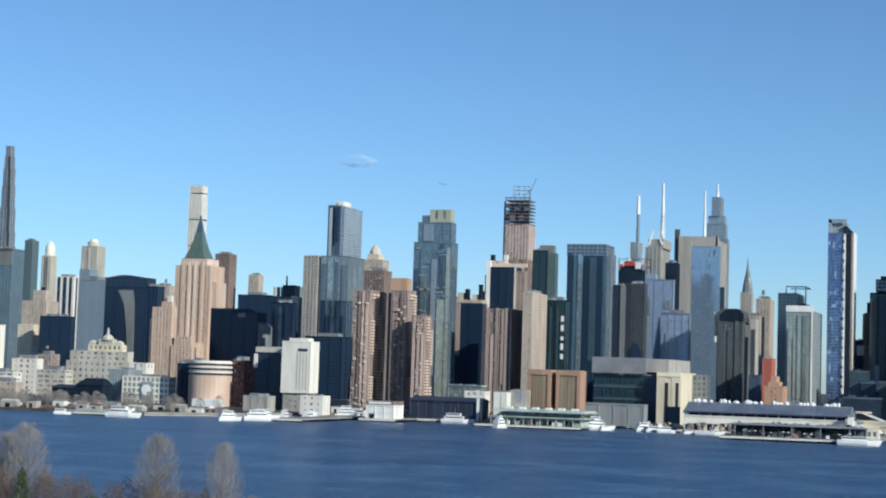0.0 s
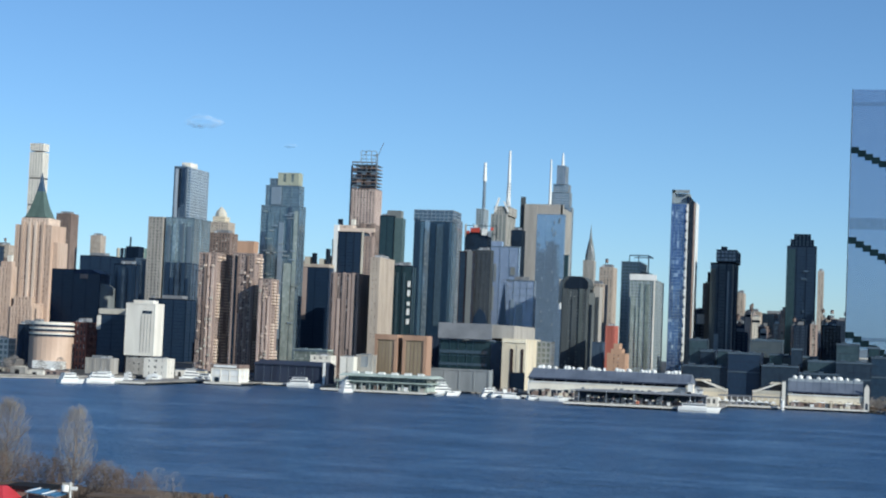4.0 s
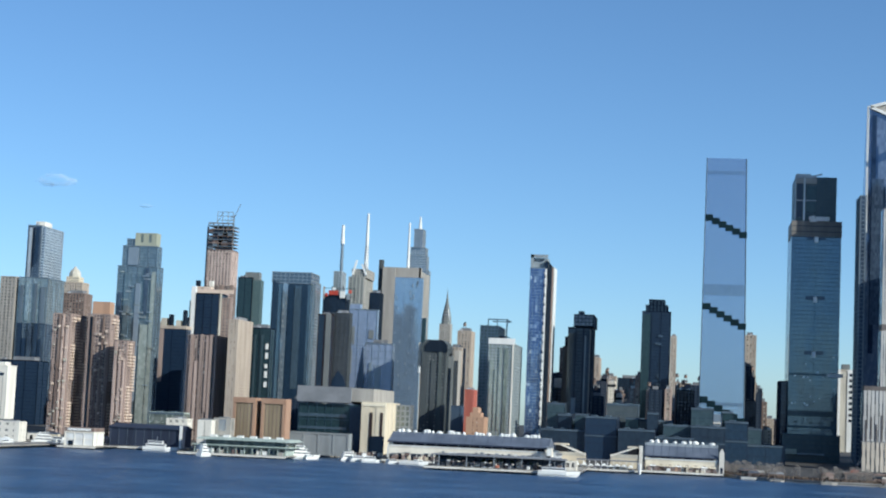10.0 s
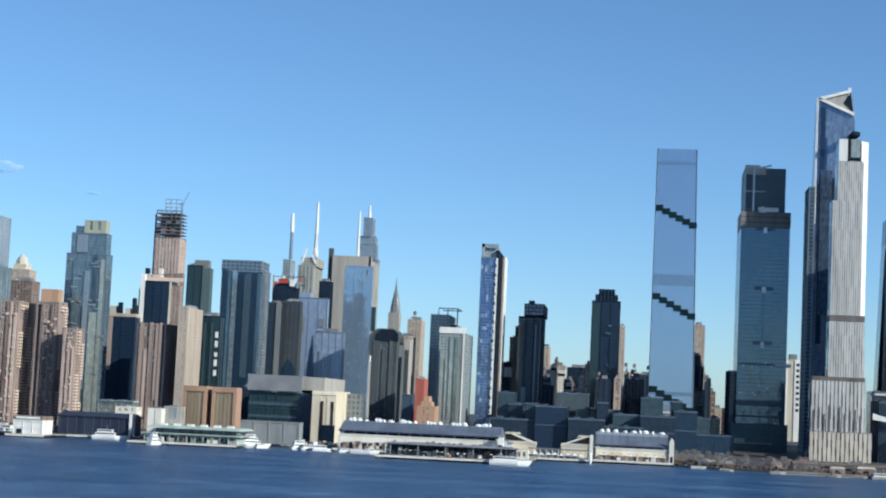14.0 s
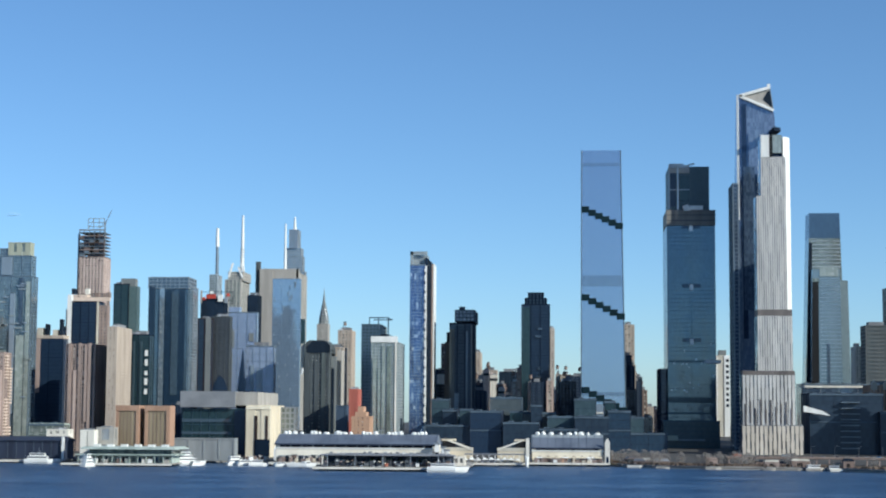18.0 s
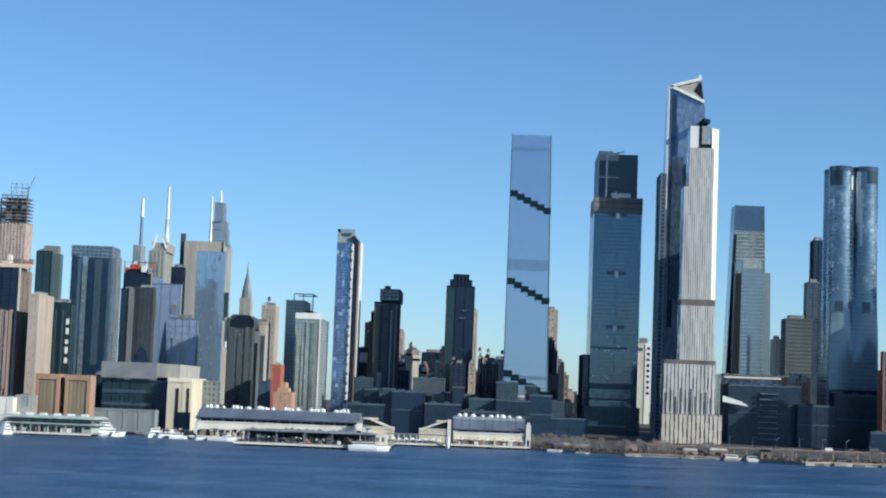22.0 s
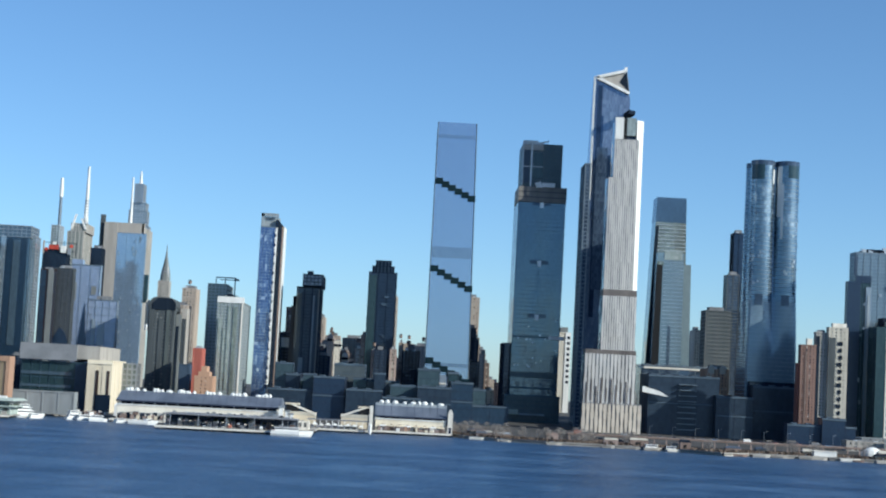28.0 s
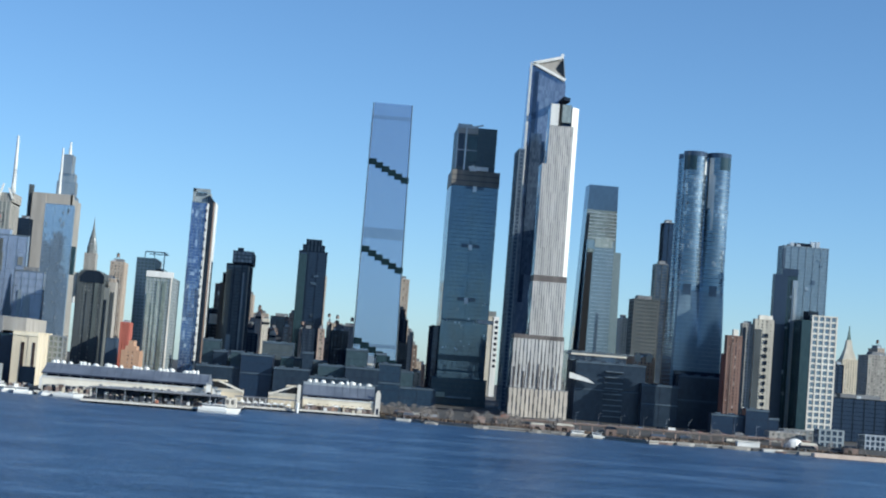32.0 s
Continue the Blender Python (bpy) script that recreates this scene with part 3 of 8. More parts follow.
def mast_towers():
    b = thing("spired_glass_tower", "faceted pale glass tower with a tall white spire", "skyscraper", -317, 1652, 15)
    tier(b, -324, -310, 1632, 1672, 15, 288, ALUMIN, GREENGLASS, 5, 0.2, 4.5, 0.25)
    part("spire", Shape().pole(4, -10, 270, 325, 3.2, 2.6), MULLION, b, "grey lower spire")
    part("spire_tip", Shape().pole(4, -10, 325, 359, 3.6, 2.4), WHITEPAINT, b, "white spire tip")
    b = thing("mast_tower", "stone and glass office tower with a tall white antenna mast", "skyscraper", -255, 1530, 15)
    tier(b, -268, -241, 1494, 1575, 15, 268, CONCRETE, GREENGLASS, 7, 0.3, 4.2, 0.25)
    tier(b, -264, -238, 1500, 1570, 268, 282, CONCRETE, GREENGLASS, 4, 0.4, 4.5, 0.4)
    part("crown_fin", Shape().beam((-8, -31, 258), (-1, -31, 283), 3).beam((16, -31, 258), (8, -31, 276), 3).beam((18, -31, 268), (13, -31, 282), 3.4), WHITEPAINT, b, "white slanted crown fins")
    part("mast", Shape().pole(13, -20, 270, 312, 4.2, 2.6).pole(13, -20, 312, 366, 3.0, 1.8), WHITEPAINT, b)
    for i in range(8):
        part("antenna_ring", Shape().box(9.5, 16.5, -23, -17, 272 + i * 5, 273.2 + i * 5), STEEL, b)
    b = thing("screened_office_tower", "grey office tower behind a pale rod screen, with a mast", "skyscraper", -118, 1215, 12)
    tier(b, -150, -92, 1169, 1262, 12, 254, CONCRETE, GREENGLASS, 4, 0.35, 4.2, 0.4)
    part("screen_right", Shape().box(25.4, 28.5, -54, -47, 0, 247), CONCRETE, b)
    tier(b, -128, -86, 1160, 1168, 12, 243, PANELMULL, PANELBLUE, 14, 0.02, 4.2, 0.05, 0.2, name="curtain_wall")
    fleck = random.Random(3)
    for _ in range(34):
        cx, cz = fleck.uniform(-9, 28), fleck.uniform(20, 225)
        part("bright_pane", Shape().box(cx, cx + fleck.uniform(1.4, 2.6), -55.5, -55.2, cz, cz + fleck.uniform(2, 7)), SLATEGLASS, b)
    part("screen_left", Shape().box(-37, -30, -52, -46, 126, 258), DRAB, b, "dark screen edge")
    part("stone_flank", Shape().box(-30, -10.4, -55.6, -47, 130, 247), TAN2, b, "pale stone flank")
    part("stone_crown", Shape().box(-30, 29, -54, -46, 232, 247), TAN2, b)
    # Dark green box paints a shadowed bay beside the screen.
    part("green_shadow_bay", Shape().box(30, 38, -44, -38, 130, 172), PINEGLASS, b)
    part("mast", Shape().pole(2.5, -20, 240, 262, 2.6, 2.2).pole(2.5, -20, 262, 319, 2.1, 1.2), WHITEPAINT, b)
    b = thing("stepped_glass_skyscraper", "tapering grey glass skyscraper with stepped crown and spire", "skyscraper", -260, 2190, 15)
    for x0, x1, a, c in ((-284, -236, 15, 340), (-279, -241, 340, 372), (-276, -244, 372, 389), (-269, -251, 389, 428)):
        tier(b, x0, x1, 2171 - (x0 + 269) * 0.5, 2211 + (x0 + 269) * 0.5, a, c, STEEL, BLUEGLASS, 5, 0.25, 5, 0.3)
    part("spire", Shape().pole(0, 0, 412, 443, 4.0, 1.2), WHITEPAINT, b)


def steel_crown_tower():
    b = thing("art_deco_skyscraper", "pale brick skyscraper with a steel sunburst crown and needle", "skyscraper", -245, 2540, 15)
    tier(b, -264, -226, 2517, 2557, 15, 190, CONCRETE, WINDOW, 4, 0.5, 3.8, 0.4)
    tier(b, -258, -233, 2521, 2553, 190, 247, CONCRETE, DRABWIN, 4, 0.5, 3.8, 0.4)
    rings = []
    for z, h in ((232, 11.5), (246, 11), (258, 9), (268, 6.8), (277, 5), (286, 3.2), (296, 1.9), (306, 1.0), (318, 0.2)):
        rings.append([(h * 1.05 * math.cos(a * math.pi / 4 + 0.39), h * 1.05 * math.sin(a * math.pi / 4 + 0.39), z) for a in range(8)])
    part("crown", Shape().loft(rings), MOSS2, b, "dark grey ribbed steel crown")
    for i, (z, h) in enumerate(((246, 10.2), (257, 8.2), (266, 6.4), (275, 4.6))):
        arch = [(h * math.cos(a * math.pi / 8), -h - 0.4, z - 5 + h * 1.5 * math.sin(a * math.pi / 8)) for a in range(9)]
        part("arch", Shape().loft([arch, [(x * 0.86, y - 0.5, z + (q - z) * 0.86) for x, y, q in arch]], False), STEEL, b)


def slim_blue_tower():
    b = thing("slim_apartment_tower", "slim blue glass apartment tower with a white side wall", "apartment tower", 154, 440, 3)
    tier(b, 147, 162.6, 412, 470, 3, 198, MULLION, DEEPBLUE, 4.3, 0.05, 3.3, 0.1, 0.12, split=True)
    tier(b, 162.9, 164.9, 413, 491, 3, 205, DARKSTONE, DARKGLASS, 6, 0.3, 3.3, 0.2)
    o = b.location
    part("white_edge", Shape().box(162.9 - o.x, 164.6 - o.x, 411.2 - o.y, 412 - o.y, 0, 195), WHITEPAINT, b, "white slab edge")
    for i in range(56):
        part("balcony", Shape().box(161.9 - o.x, 163.6 - o.x, 410.2 - o.y, 411.2 - o.y, 8 + i * 3.3, 9.4 + i * 3.3), WHITEPAINT if i % 3 else DARKSTONE, b)
    part("side_band", Shape().box(162.9 - o.x, 165.35 - o.x, 470 - o.y, 488 - o.y, 0, 203.5), BROWN, b)
    part("side_wall", Shape().box(160.4 - o.x, 166.2 - o.x, 492 - o.y, 526 - o.y, 0, 204), WHITEPAINT, b, "white concrete side wall")
    part("crown_frame", Shape().box(147 - o.x, 150 - o.x, 412 - o.y, 415 - o.y, 196, 210).box(147 - o.x, 165 - o.x, 412 - o.y, 414 - o.y, 206.5, 210).box(150 - o.x, 155 - o.x, 416 - o.y, 440 - o.y, 196, 206.4).box(155 - o.x, 165 - o.x, 416 - o.y, 440 - o.y, 196, 206.4), PALEMULL, b)


def terraced_glass_tower():
    """The pale glass tower with a stair of planted terraces winding down its faces."""
    b = thing("terraced_glass_skyscraper", "pale blue glass skyscraper with dark planted terraces stepping round it", "skyscraper", 350, 505, 4)
    o = b.location
    edge = lambda z: (327.0 + 1.2 * (z / 330), 375.5 - 5.2 * (z / 330), 474 + 3 * (z / 330))
    zs = [4, 60, 120, 180, 240, 300, 330]
    rings = []
    for z in zs:
        a, c, y = edge(z)
        rings.append([(a - o.x, y - o.y, z - o.z), (c - o.x, y - o.y, z - o.z), (c - o.x, 540 - o.y, z - o.z), (a - o.x, 540 - o.y, z - o.z)])
    part("glass_body", Shape().loft(rings), SKYGLASS, b)
    lines = Shape()
    for i in range(78):
        z = 8 + i * 4.15
        a, c, y = edge(z)
        lines.box(a - o.x - 0.12, c - o.x + 0.12, y - o.y - 0.12, 540 - o.y, z - o.z, z - o.z + 0.5)
    tagged(part("floor_relief", lines, SKYGLASS, b), kind="stuff")
    for side in (0, 1):
        rim = [(edge(z)[side] - o.x, edge(z)[2] - o.y, z - o.z) for z in (4, 330)]
        part("corner_mullion", Shape().beam(rim[0], rim[1], 0.9), MULLION, b)
    for z, h in ((312.5, 4), (181, 12), (63, 4)):
        a, c, y = edge(z)
        part("machine_band", Shape().box(a - o.x - 0.25, c - o.x + 0.25, y - o.y - 0.25, 540.2 - o.y, z - o.z, z - o.z + h), SKYBAND, b, "darker louvred machine floors")
    for top, drop in ((265, 18), (169, 20.5), (69, 21.5)):
        n = 6
        for i in range(n):
            z = top - drop * i / (n - 1)
            a, c, y = edge(z)
            w = (c - a) / n
            x = a + w * i
            part("terrace", Shape().box(x - o.x, x + w * 1.15 - o.x, y - o.y - 0.6, y - o.y + 3, z - o.z - 3.4, z - o.z + 3.4), IVY, b, "dark planted terrace recess")
            part("planting", Shape().box(x + 1 - o.x, x + w - o.x, y - o.y - 0.9, y - o.y - 0.5, z - o.z - 2.9, z - o.z - 1.4), IVY, b)


def dark_blue_tower():
    b = thing("dark_glass_skyscraper", "dark teal glass skyscraper with a bronze machine floor", "skyscraper", 445, 525, 4)
    o = b.location
    P = lambda x, y, z: (x - o.x, y - o.y, z - o.z)
    tier(b, 424, 467, 494, 555, 266, 313, TEALMULL, TEALDIM, 14, 0.03, 4.5, 0.08, 0.2, split=True)
    part("entrance_ledge", Shape().box(413 - o.x, 431 - o.x, 484 - o.y, 488.6 - o.y, 11.6, 17), PALEGREEN, b, "pale green entrance canopy")
    part("entrance_ledge", Shape().box(431 - o.x, 460 - o.x, 484 - o.y, 488.6 - o.y, 11.2, 13.2), MULLION, b)
    part("bright_mullion", Shape().box(432.5 - o.x, 434 - o.x, 492.6 - o.y, 494 - o.y, 263, 309), ALUMIN, b)
    part("machine_floor", Shape().box(420.6 - o.x, 473.5 - o.x, 490.5 - o.y, 556 - o.y, 245, 262), BRONZE2, b, "grey-bronze louvred machine floor")
    for z in (250, 256):
        part("louvre_line", Shape().box(420.4 - o.x, 473.7 - o.x, 490.2 - o.y, 490.5 - o.y, z, z + 0.9), DRAB, b)
    part("terrace_canopy", Shape().loft([[P(440, 488, 265), P(447, 488, 265), P(447, 493, 265), P(440, 493, 265)], [P(438, 488, 270), P(444, 488, 272), P(444, 493, 272), P(438, 493, 270)]]).box(446 - o.x, 460 - o.x, 488 - o.y, 493.5 - o.y, 262, 266.5), WHITEPAINT, b, "white folded terrace canopy")
    part("crown_opening", Shape().box(436 - o.x, 446 - o.x, 493.2 - o.y, 494 - o.y, 272, 300), PINEGLASS, b)
    part("crown_opening", Shape().box(425 - o.x, 431 - o.x, 493.2 - o.y, 494 - o.y, 266, 303), NAVYSLAB, b)
    part("crown_cap", Shape().box(423.6 - o.x, 446 - o.x, 492.8 - o.y, 494 - o.y, 303, 308.6), TAN2, b, "pale crown band")
    part("crown_edge", Shape().box(423.4 - o.x, 424.6 - o.x, 492.9 - o.y, 494 - o.y, 264, 308), STEEL, b)
    part("roof_boom", Shape().beam(P(430, 500, 313), P(452, 500, 318.4), 1.4), STEEL, b)
    part("crown_transom", Shape().box(424 - o.x, 446 - o.x, 492.9 - o.y, 493.3 - o.y, 284, 285.2), STEEL, b)
    tier(b, 421, 473, 493, 557, 36, 249, TEALMULL, TEALGLASS, 26, 0.012, 4.4, 0.08, 0.12, split=True)
    tier(b, 416, 476, 489, 560, 4, 36, TEALMULL, TEALDIM, 20, 0.02, 5, 0.1, 0.15, split=True)
    lit = random.Random(23)
    for _ in range(16):
        cx, cz = lit.uniform(423, 470), lit.uniform(60, 118)
        part("bright_pane", Shape().box(cx - o.x, cx + lit.uniform(1.2, 2.6) - o.x, 492.7 - o.y, 493.2 - o.y, cz, cz + 1.6), ALUMIN, b)
    for cz, tall in ((96, 1.6), (52, 6), (40, 2)):
        part("setback_band", Shape().box(421.4 - o.x, 472.6 - o.x, 492.6 - o.y, 493.4 - o.y, cz, cz + tall), TEALMULL if tall < 5 else TEALDIM, b)
    part("flank_sign", Shape().box(461 - o.x, 478 - o.x, 491 - o.y, 492.6 - o.y, 94.5, 98.5), WHITEPAINT, b)
    tier(b, 413, 421, 500, 556, 4, 92, DARKMETAL, DARKGLASS, 6, 0.2, 4.4, 0.2)
    for z in (246, 181, 122):
        part("notch", Shape().box(437 - o.x, 457 - o.x, 492 - o.y, 493.6 - o.y, z - 4, z), DARKGLASS, b)
        part("notch_lantern", Shape().box(445 - o.x, 449 - o.x, 491.6 - o.y, 492.6 - o.y, z - 7, z - 0.5), ALUMIN, b)
    part("crown_rim", Shape().box(423.6 - o.x, 446 - o.x, 493.6 - o.y, 494.8 - o.y, 309, 312).box(424.4 - o.x, 440 - o.x, 500 - o.y, 520 - o.y, 309, 314.5), STEEL, b)


def peaked_tower():
    """The tallest tower, its roof cut to a white-rimmed triangle, with a viewing deck jutting from its flank."""
    b = thing("peaked_skyscraper", "tallest blue glass skyscraper with a slanted triangular crown", "skyscraper", 510, 490, 4)
    o = b.location
    P = lambda x, y, z: (x - o.x, y - o.y, z - o.z)
    front = lambda z: (487.5 + 9.5 * z / 380, 541 - 7 * z / 380, 452 + 4 * z / 380)
    rings = []
    for z in (4, 100, 200, 300, 362):
        a, c, y = front(z)
        rings.append([P(a, y, z), P(c, y, z), P(c, 495, z), P(a, 495, z)])
    rings.append([P(497.0, 456, 385.5), P(533.5, 456, 367), P(533, 494, 388), P(497.2, 494, 388)])
    part("glass_body", Shape().loft(rings), NAVYGLASS2, b)
    s = Shape()
    tri = [P(497, 455.4, 385), P(529.5, 455.4, 394), P(533.2, 455.4, 369)]
    s.loft([tri, [(x, y + 6, z) for x, y, z in tri]])
    part("crown_facet", s, TAN2, b, "grey-brown triangular crown facet")
    # Dark sheet paints the crown's right side as shaded.
    dark = [P(522, 455.0, 381), P(529.3, 455.0, 393), P(533, 455.0, 371)]
    part("crown_shade", Shape().loft([dark, [(x, y + 1, z) for x, y, z in dark]]), DARKSTONE, b, "dark sheet for the crown's shaded side")
    for name, q, w in (("upper_rim", tri[0], tri[1]), ("lower_rim", tri[0], tri[2])):
        part(name, Shape().beam((q[0], q[1] - 0.9, q[2]), (w[0], w[1] - 0.9, w[2]), 3.0), WHITEPAINT, b, "white crown rim")
    part("edge_rim", Shape().beam((tri[1][0], tri[1][1] - 0.4, tri[1][2]), (tri[2][0], tri[2][1] - 0.4, tri[2][2]), 0.8), STEEL, b)
    part("crown_pin", Shape().box(527 - o.x, 530 - o.x, 455 - o.y, 459 - o.y, 385, 394), WHITEPAINT, b)
    part("white_corner", Shape().beam(P(495.0, 454.6, 386), P(494.6, 453.0, 251), 2.0), WHITEPAINT, b, "white corner strip")
    lines = Shape()
    for i in range(82):
        z = 10 + i * 4.3
        a, c, y = front(z)
        lines.box(a - o.x + 0.3, c - o.x - 0.3, y - o.y - 0.15, y - o.y + 1, z - o.z, z - o.z + 0.5)
    tagged(part("floor_relief", lines, NAVYGLASS2, b), kind="stuff")
    # Strips of other glass paint reflections onto the front.
    for a, c, z0, z1, glass in ((499, 504, 120, 372, DARKGLASS), (506, 509, 250, 340, NAVYGLASS2), (500, 512, 150, 304, NAVYGLASS)):
        part("reflecting_bay", Shape().box(a - o.x, c - o.x, 452.6 + 4 * z1 / 380 - 3.4 - o.y, 457 - o.y, z0, z1), glass, b)
    part("dark_bay", Shape().loft([[P(511, 450, 4), P(526, 450, 4), P(526, 456, 4), P(511, 456, 4)], [P(511, 453, 300), P(522, 453, 300), P(522, 459, 300), P(511, 459, 300)]]), DARKGLASS, b)
    tier(b, 488, 494, 446, 490, 4, 288, MULLION, NAVYGLASS, 5, 0.2, 4.3, 0.15, 0.15)
    d = Shape().loft([[P(530, 428, 343), P(538, 436, 343), P(536, 462, 343), P(528, 462, 343)], [P(530, 428, 347), P(538, 436, 347), P(536, 462, 347), P(528, 462, 347)]])
    part("viewing_deck", d, DARKMETAL, b, "jutting triangular viewing deck")


def striped_stone_tower():
    """The pale stone and glass tower with vertical stripes; its cut corner is white to show sun."""
    b = thing("striped_stone_skyscraper", "pale limestone skyscraper with vertical stripes and stepped tiers", "skyscraper", 512, 340, 4)
    o = b.location
    P = lambda x, y, z: (x - o.x, y - o.y, z - o.z)

    def shaft(x0, x1, y, z0, z1, n, cut=5.0, wall=LIMESTONE):
        ring = lambda z: [P(x0, y, z), P(x1 - cut, y, z), P(x1, y + cut * 1.1, z), P(x1, y + 24, z), P(x0, y + 24, z)]
        part("glazing", Shape().loft([ring(z0), ring(z1)]), GREYGLASS, b)
        w = (x1 - cut - x0) / n
        for i in range(n):
            cx = x0 + w * (i + 0.5)
            for k in range(4):
                za, zb = z0 + (z1 - z0) * k / 4, z0 + (z1 - z0) * (k + 1) / 4
                g = 0.36 + 0.07 * math.sin(k * 2.1 + i * 1.7)
                part("stone_pier", Shape().box(cx - w * g - o.x, cx + w * g - o.x, y - 0.9 - o.y, y - o.y, za - o.z, zb - o.z), wall, b)
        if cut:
            # White paint puts the sun on this cut corner into its colour.
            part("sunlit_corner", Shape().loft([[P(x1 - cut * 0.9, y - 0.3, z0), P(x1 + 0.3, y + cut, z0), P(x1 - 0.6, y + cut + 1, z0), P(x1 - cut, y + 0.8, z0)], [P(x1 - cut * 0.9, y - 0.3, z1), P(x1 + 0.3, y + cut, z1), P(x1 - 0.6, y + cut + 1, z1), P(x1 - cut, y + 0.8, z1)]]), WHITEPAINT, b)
        part("roof", Shape().box(x0 + 0.5 - o.x, x1 - cut - o.x, y + 1 - o.y, y + 23 - o.y, z1 - o.z, z1 - o.z + 0.8), ROOFGREY, b)

    shaft(480, 539, 303, 4, 33, 14, cut=0.0, wall=WARMSTONE)
    shaft(481, 532, 305, 33, 82, 14, cut=0.0, wall=LIMESTONE)
    for i in range(10):
        part("brown_slot", Shape().box(483.2 + i * 4.9 - o.x, 484.5 + i * 4.9 - o.x, 303.6 - o.y, 304.4 - o.y, 29 + 3 * math.sin(i * 1.9), 50 + 5 * math.sin(i * 2.7)), BRONZE, b)
    part("machine_band", Shape().box(481.4 - o.x, 531.6 - o.x, 304.2 - o.y, 328 - o.y, 77.6, 82.2), BRONZE, b)
    shaft(497, 531, 312, 86, 140, 14, cut=0.0)
    part("machine_band", Shape().box(497.3 - o.x, 530.7 - o.x, 311.3 - o.y, 335 - o.y, 136, 142.2), BRONZE, b)
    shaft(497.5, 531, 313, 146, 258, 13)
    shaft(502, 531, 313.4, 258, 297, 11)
    part("crown_panel", Shape().box(502.4 - o.x, 510.6 - o.x, 312 - o.y, 318 - o.y, 293, 315), WHITEPAINT, b, "white sunlit crown panel")
    part("crown_slot", Shape().box(510.6 - o.x, 514 - o.x, 312.3 - o.y, 318 - o.y, 293, 314), BLACK, b)
    part("crown_screen", Shape().box(514 - o.x, 523 - o.x, 312.6 - o.y, 318 - o.y, 297, 315), SAGEGLASS, b)
    # Same painted sun, carried up the crown's corner.
    part("crown_corner", Shape().loft([[P(524, 312, 297), P(531.4, 319, 297), P(531, 335, 297), P(524, 335, 297)], [P(524, 312, 317), P(531.4, 319, 317), P(531, 335, 317), P(524, 335, 317)]]), WHITEPAINT, b)
    part("crown_core", Shape().box(502.5 - o.x, 524 - o.x, 319 - o.y, 335 - o.y, 293, 312), DARKGLASS, b)


def cut_glass_tower():
    b = thing("angled_glass_tower", "grey-blue glass tower with angled faces and dark corner slot", "skyscraper", 604, 600, 4)
    o = b.location
    P = lambda x, y, z: (x - o.x, y - o.y, z - o.z)
    ring = lambda z, k: [P(580 + 9 * k, 590, z), P(630 - 7 * k, 590, z), P(630 - 7 * k, 620, z), P(580 + 9 * k, 620, z)]
    part("rear_shaft", Shape().loft([ring(4, 0), ring(245, 0.9)]), GREENGLASS, b)
    part("crown", Shape().loft([ring(245, 0.9), ring(274, 1.0)]), CROWNGLASS, b)
    f = lambda z, k: [P(586 + 3 * k, 574, z), P(622 - 2 * k, 574, z), P(622 - 2 * k, 592, z), P(586 + 3 * k, 592, z)]
    part("front_shaft", Shape().loft([f(4, 0), f(208, 1)]), CUTGLASS, b)
    g = lambda z, k: [P(586 + 3 * k, 573.4, z), P(595 + 1 * k, 573.4, z), P(595 + k, 576, z), P(586 + 3 * k, 576, z)]
    part("dark_slot", Shape().loft([g(6, 0), g(196, 1)]), BLACK, b)
    part("slot_light", Shape().box(589 - o.x, 597 - o.x, 572.8 - o.y, 575 - o.y, 190, 194), GREENGLASS, b)
    h = lambda z, k: [P(622 - 2 * k, 576, z), P(633 - 3 * k, 582, z), P(633 - 3 * k, 625, z), P(622 - 2 * k, 600, z)]
    part("right_wing", Shape().loft([h(4, 0), h(196, 1)]), TEALDIM, b)
    part("corner_strip", Shape().loft([[P(581 + 8 * k, 589.2, z), P(585.6 + 7 * k, 589.2, z), P(585.6 + 7 * k, 592, z), P(581 + 8 * k, 592, z)] for z, k in ((6, 0), (240, 0.9))]), DARKSTONE, b)
    part("mid_slot", Shape().box(604.6 - o.x, 607.6 - o.x, 573.5 - o.y, 576 - o.y, 6, 120), NAVYGLASS, b)
    # Paler sage glass paints the top of the front as sunlit.
    part("sunlit_bay", Shape().box(597.5 - o.x, 618 - o.x, 573.6 - o.y, 576 - o.y, 196, 207), SAGEGLASS, b)
    for i in range(46):
        z = 8 + i * 4.3
        k = z / 208
        part("floor_band", Shape().box(597 + k - o.x, 622 - 2 * k - o.x, 573.8 - o.y, 575 - o.y, z - o.z, z - o.z + 0.5), SLATEGLASS, b)
    for i in range(8):
        z = 212 + i * 4.2
        part("floor_band", Shape().box(589.4 - o.x, 623.4 - o.x, 589.6 - o.y, 591 - o.y, z - o.z, z - o.z + 0.8), ALUMIN, b)


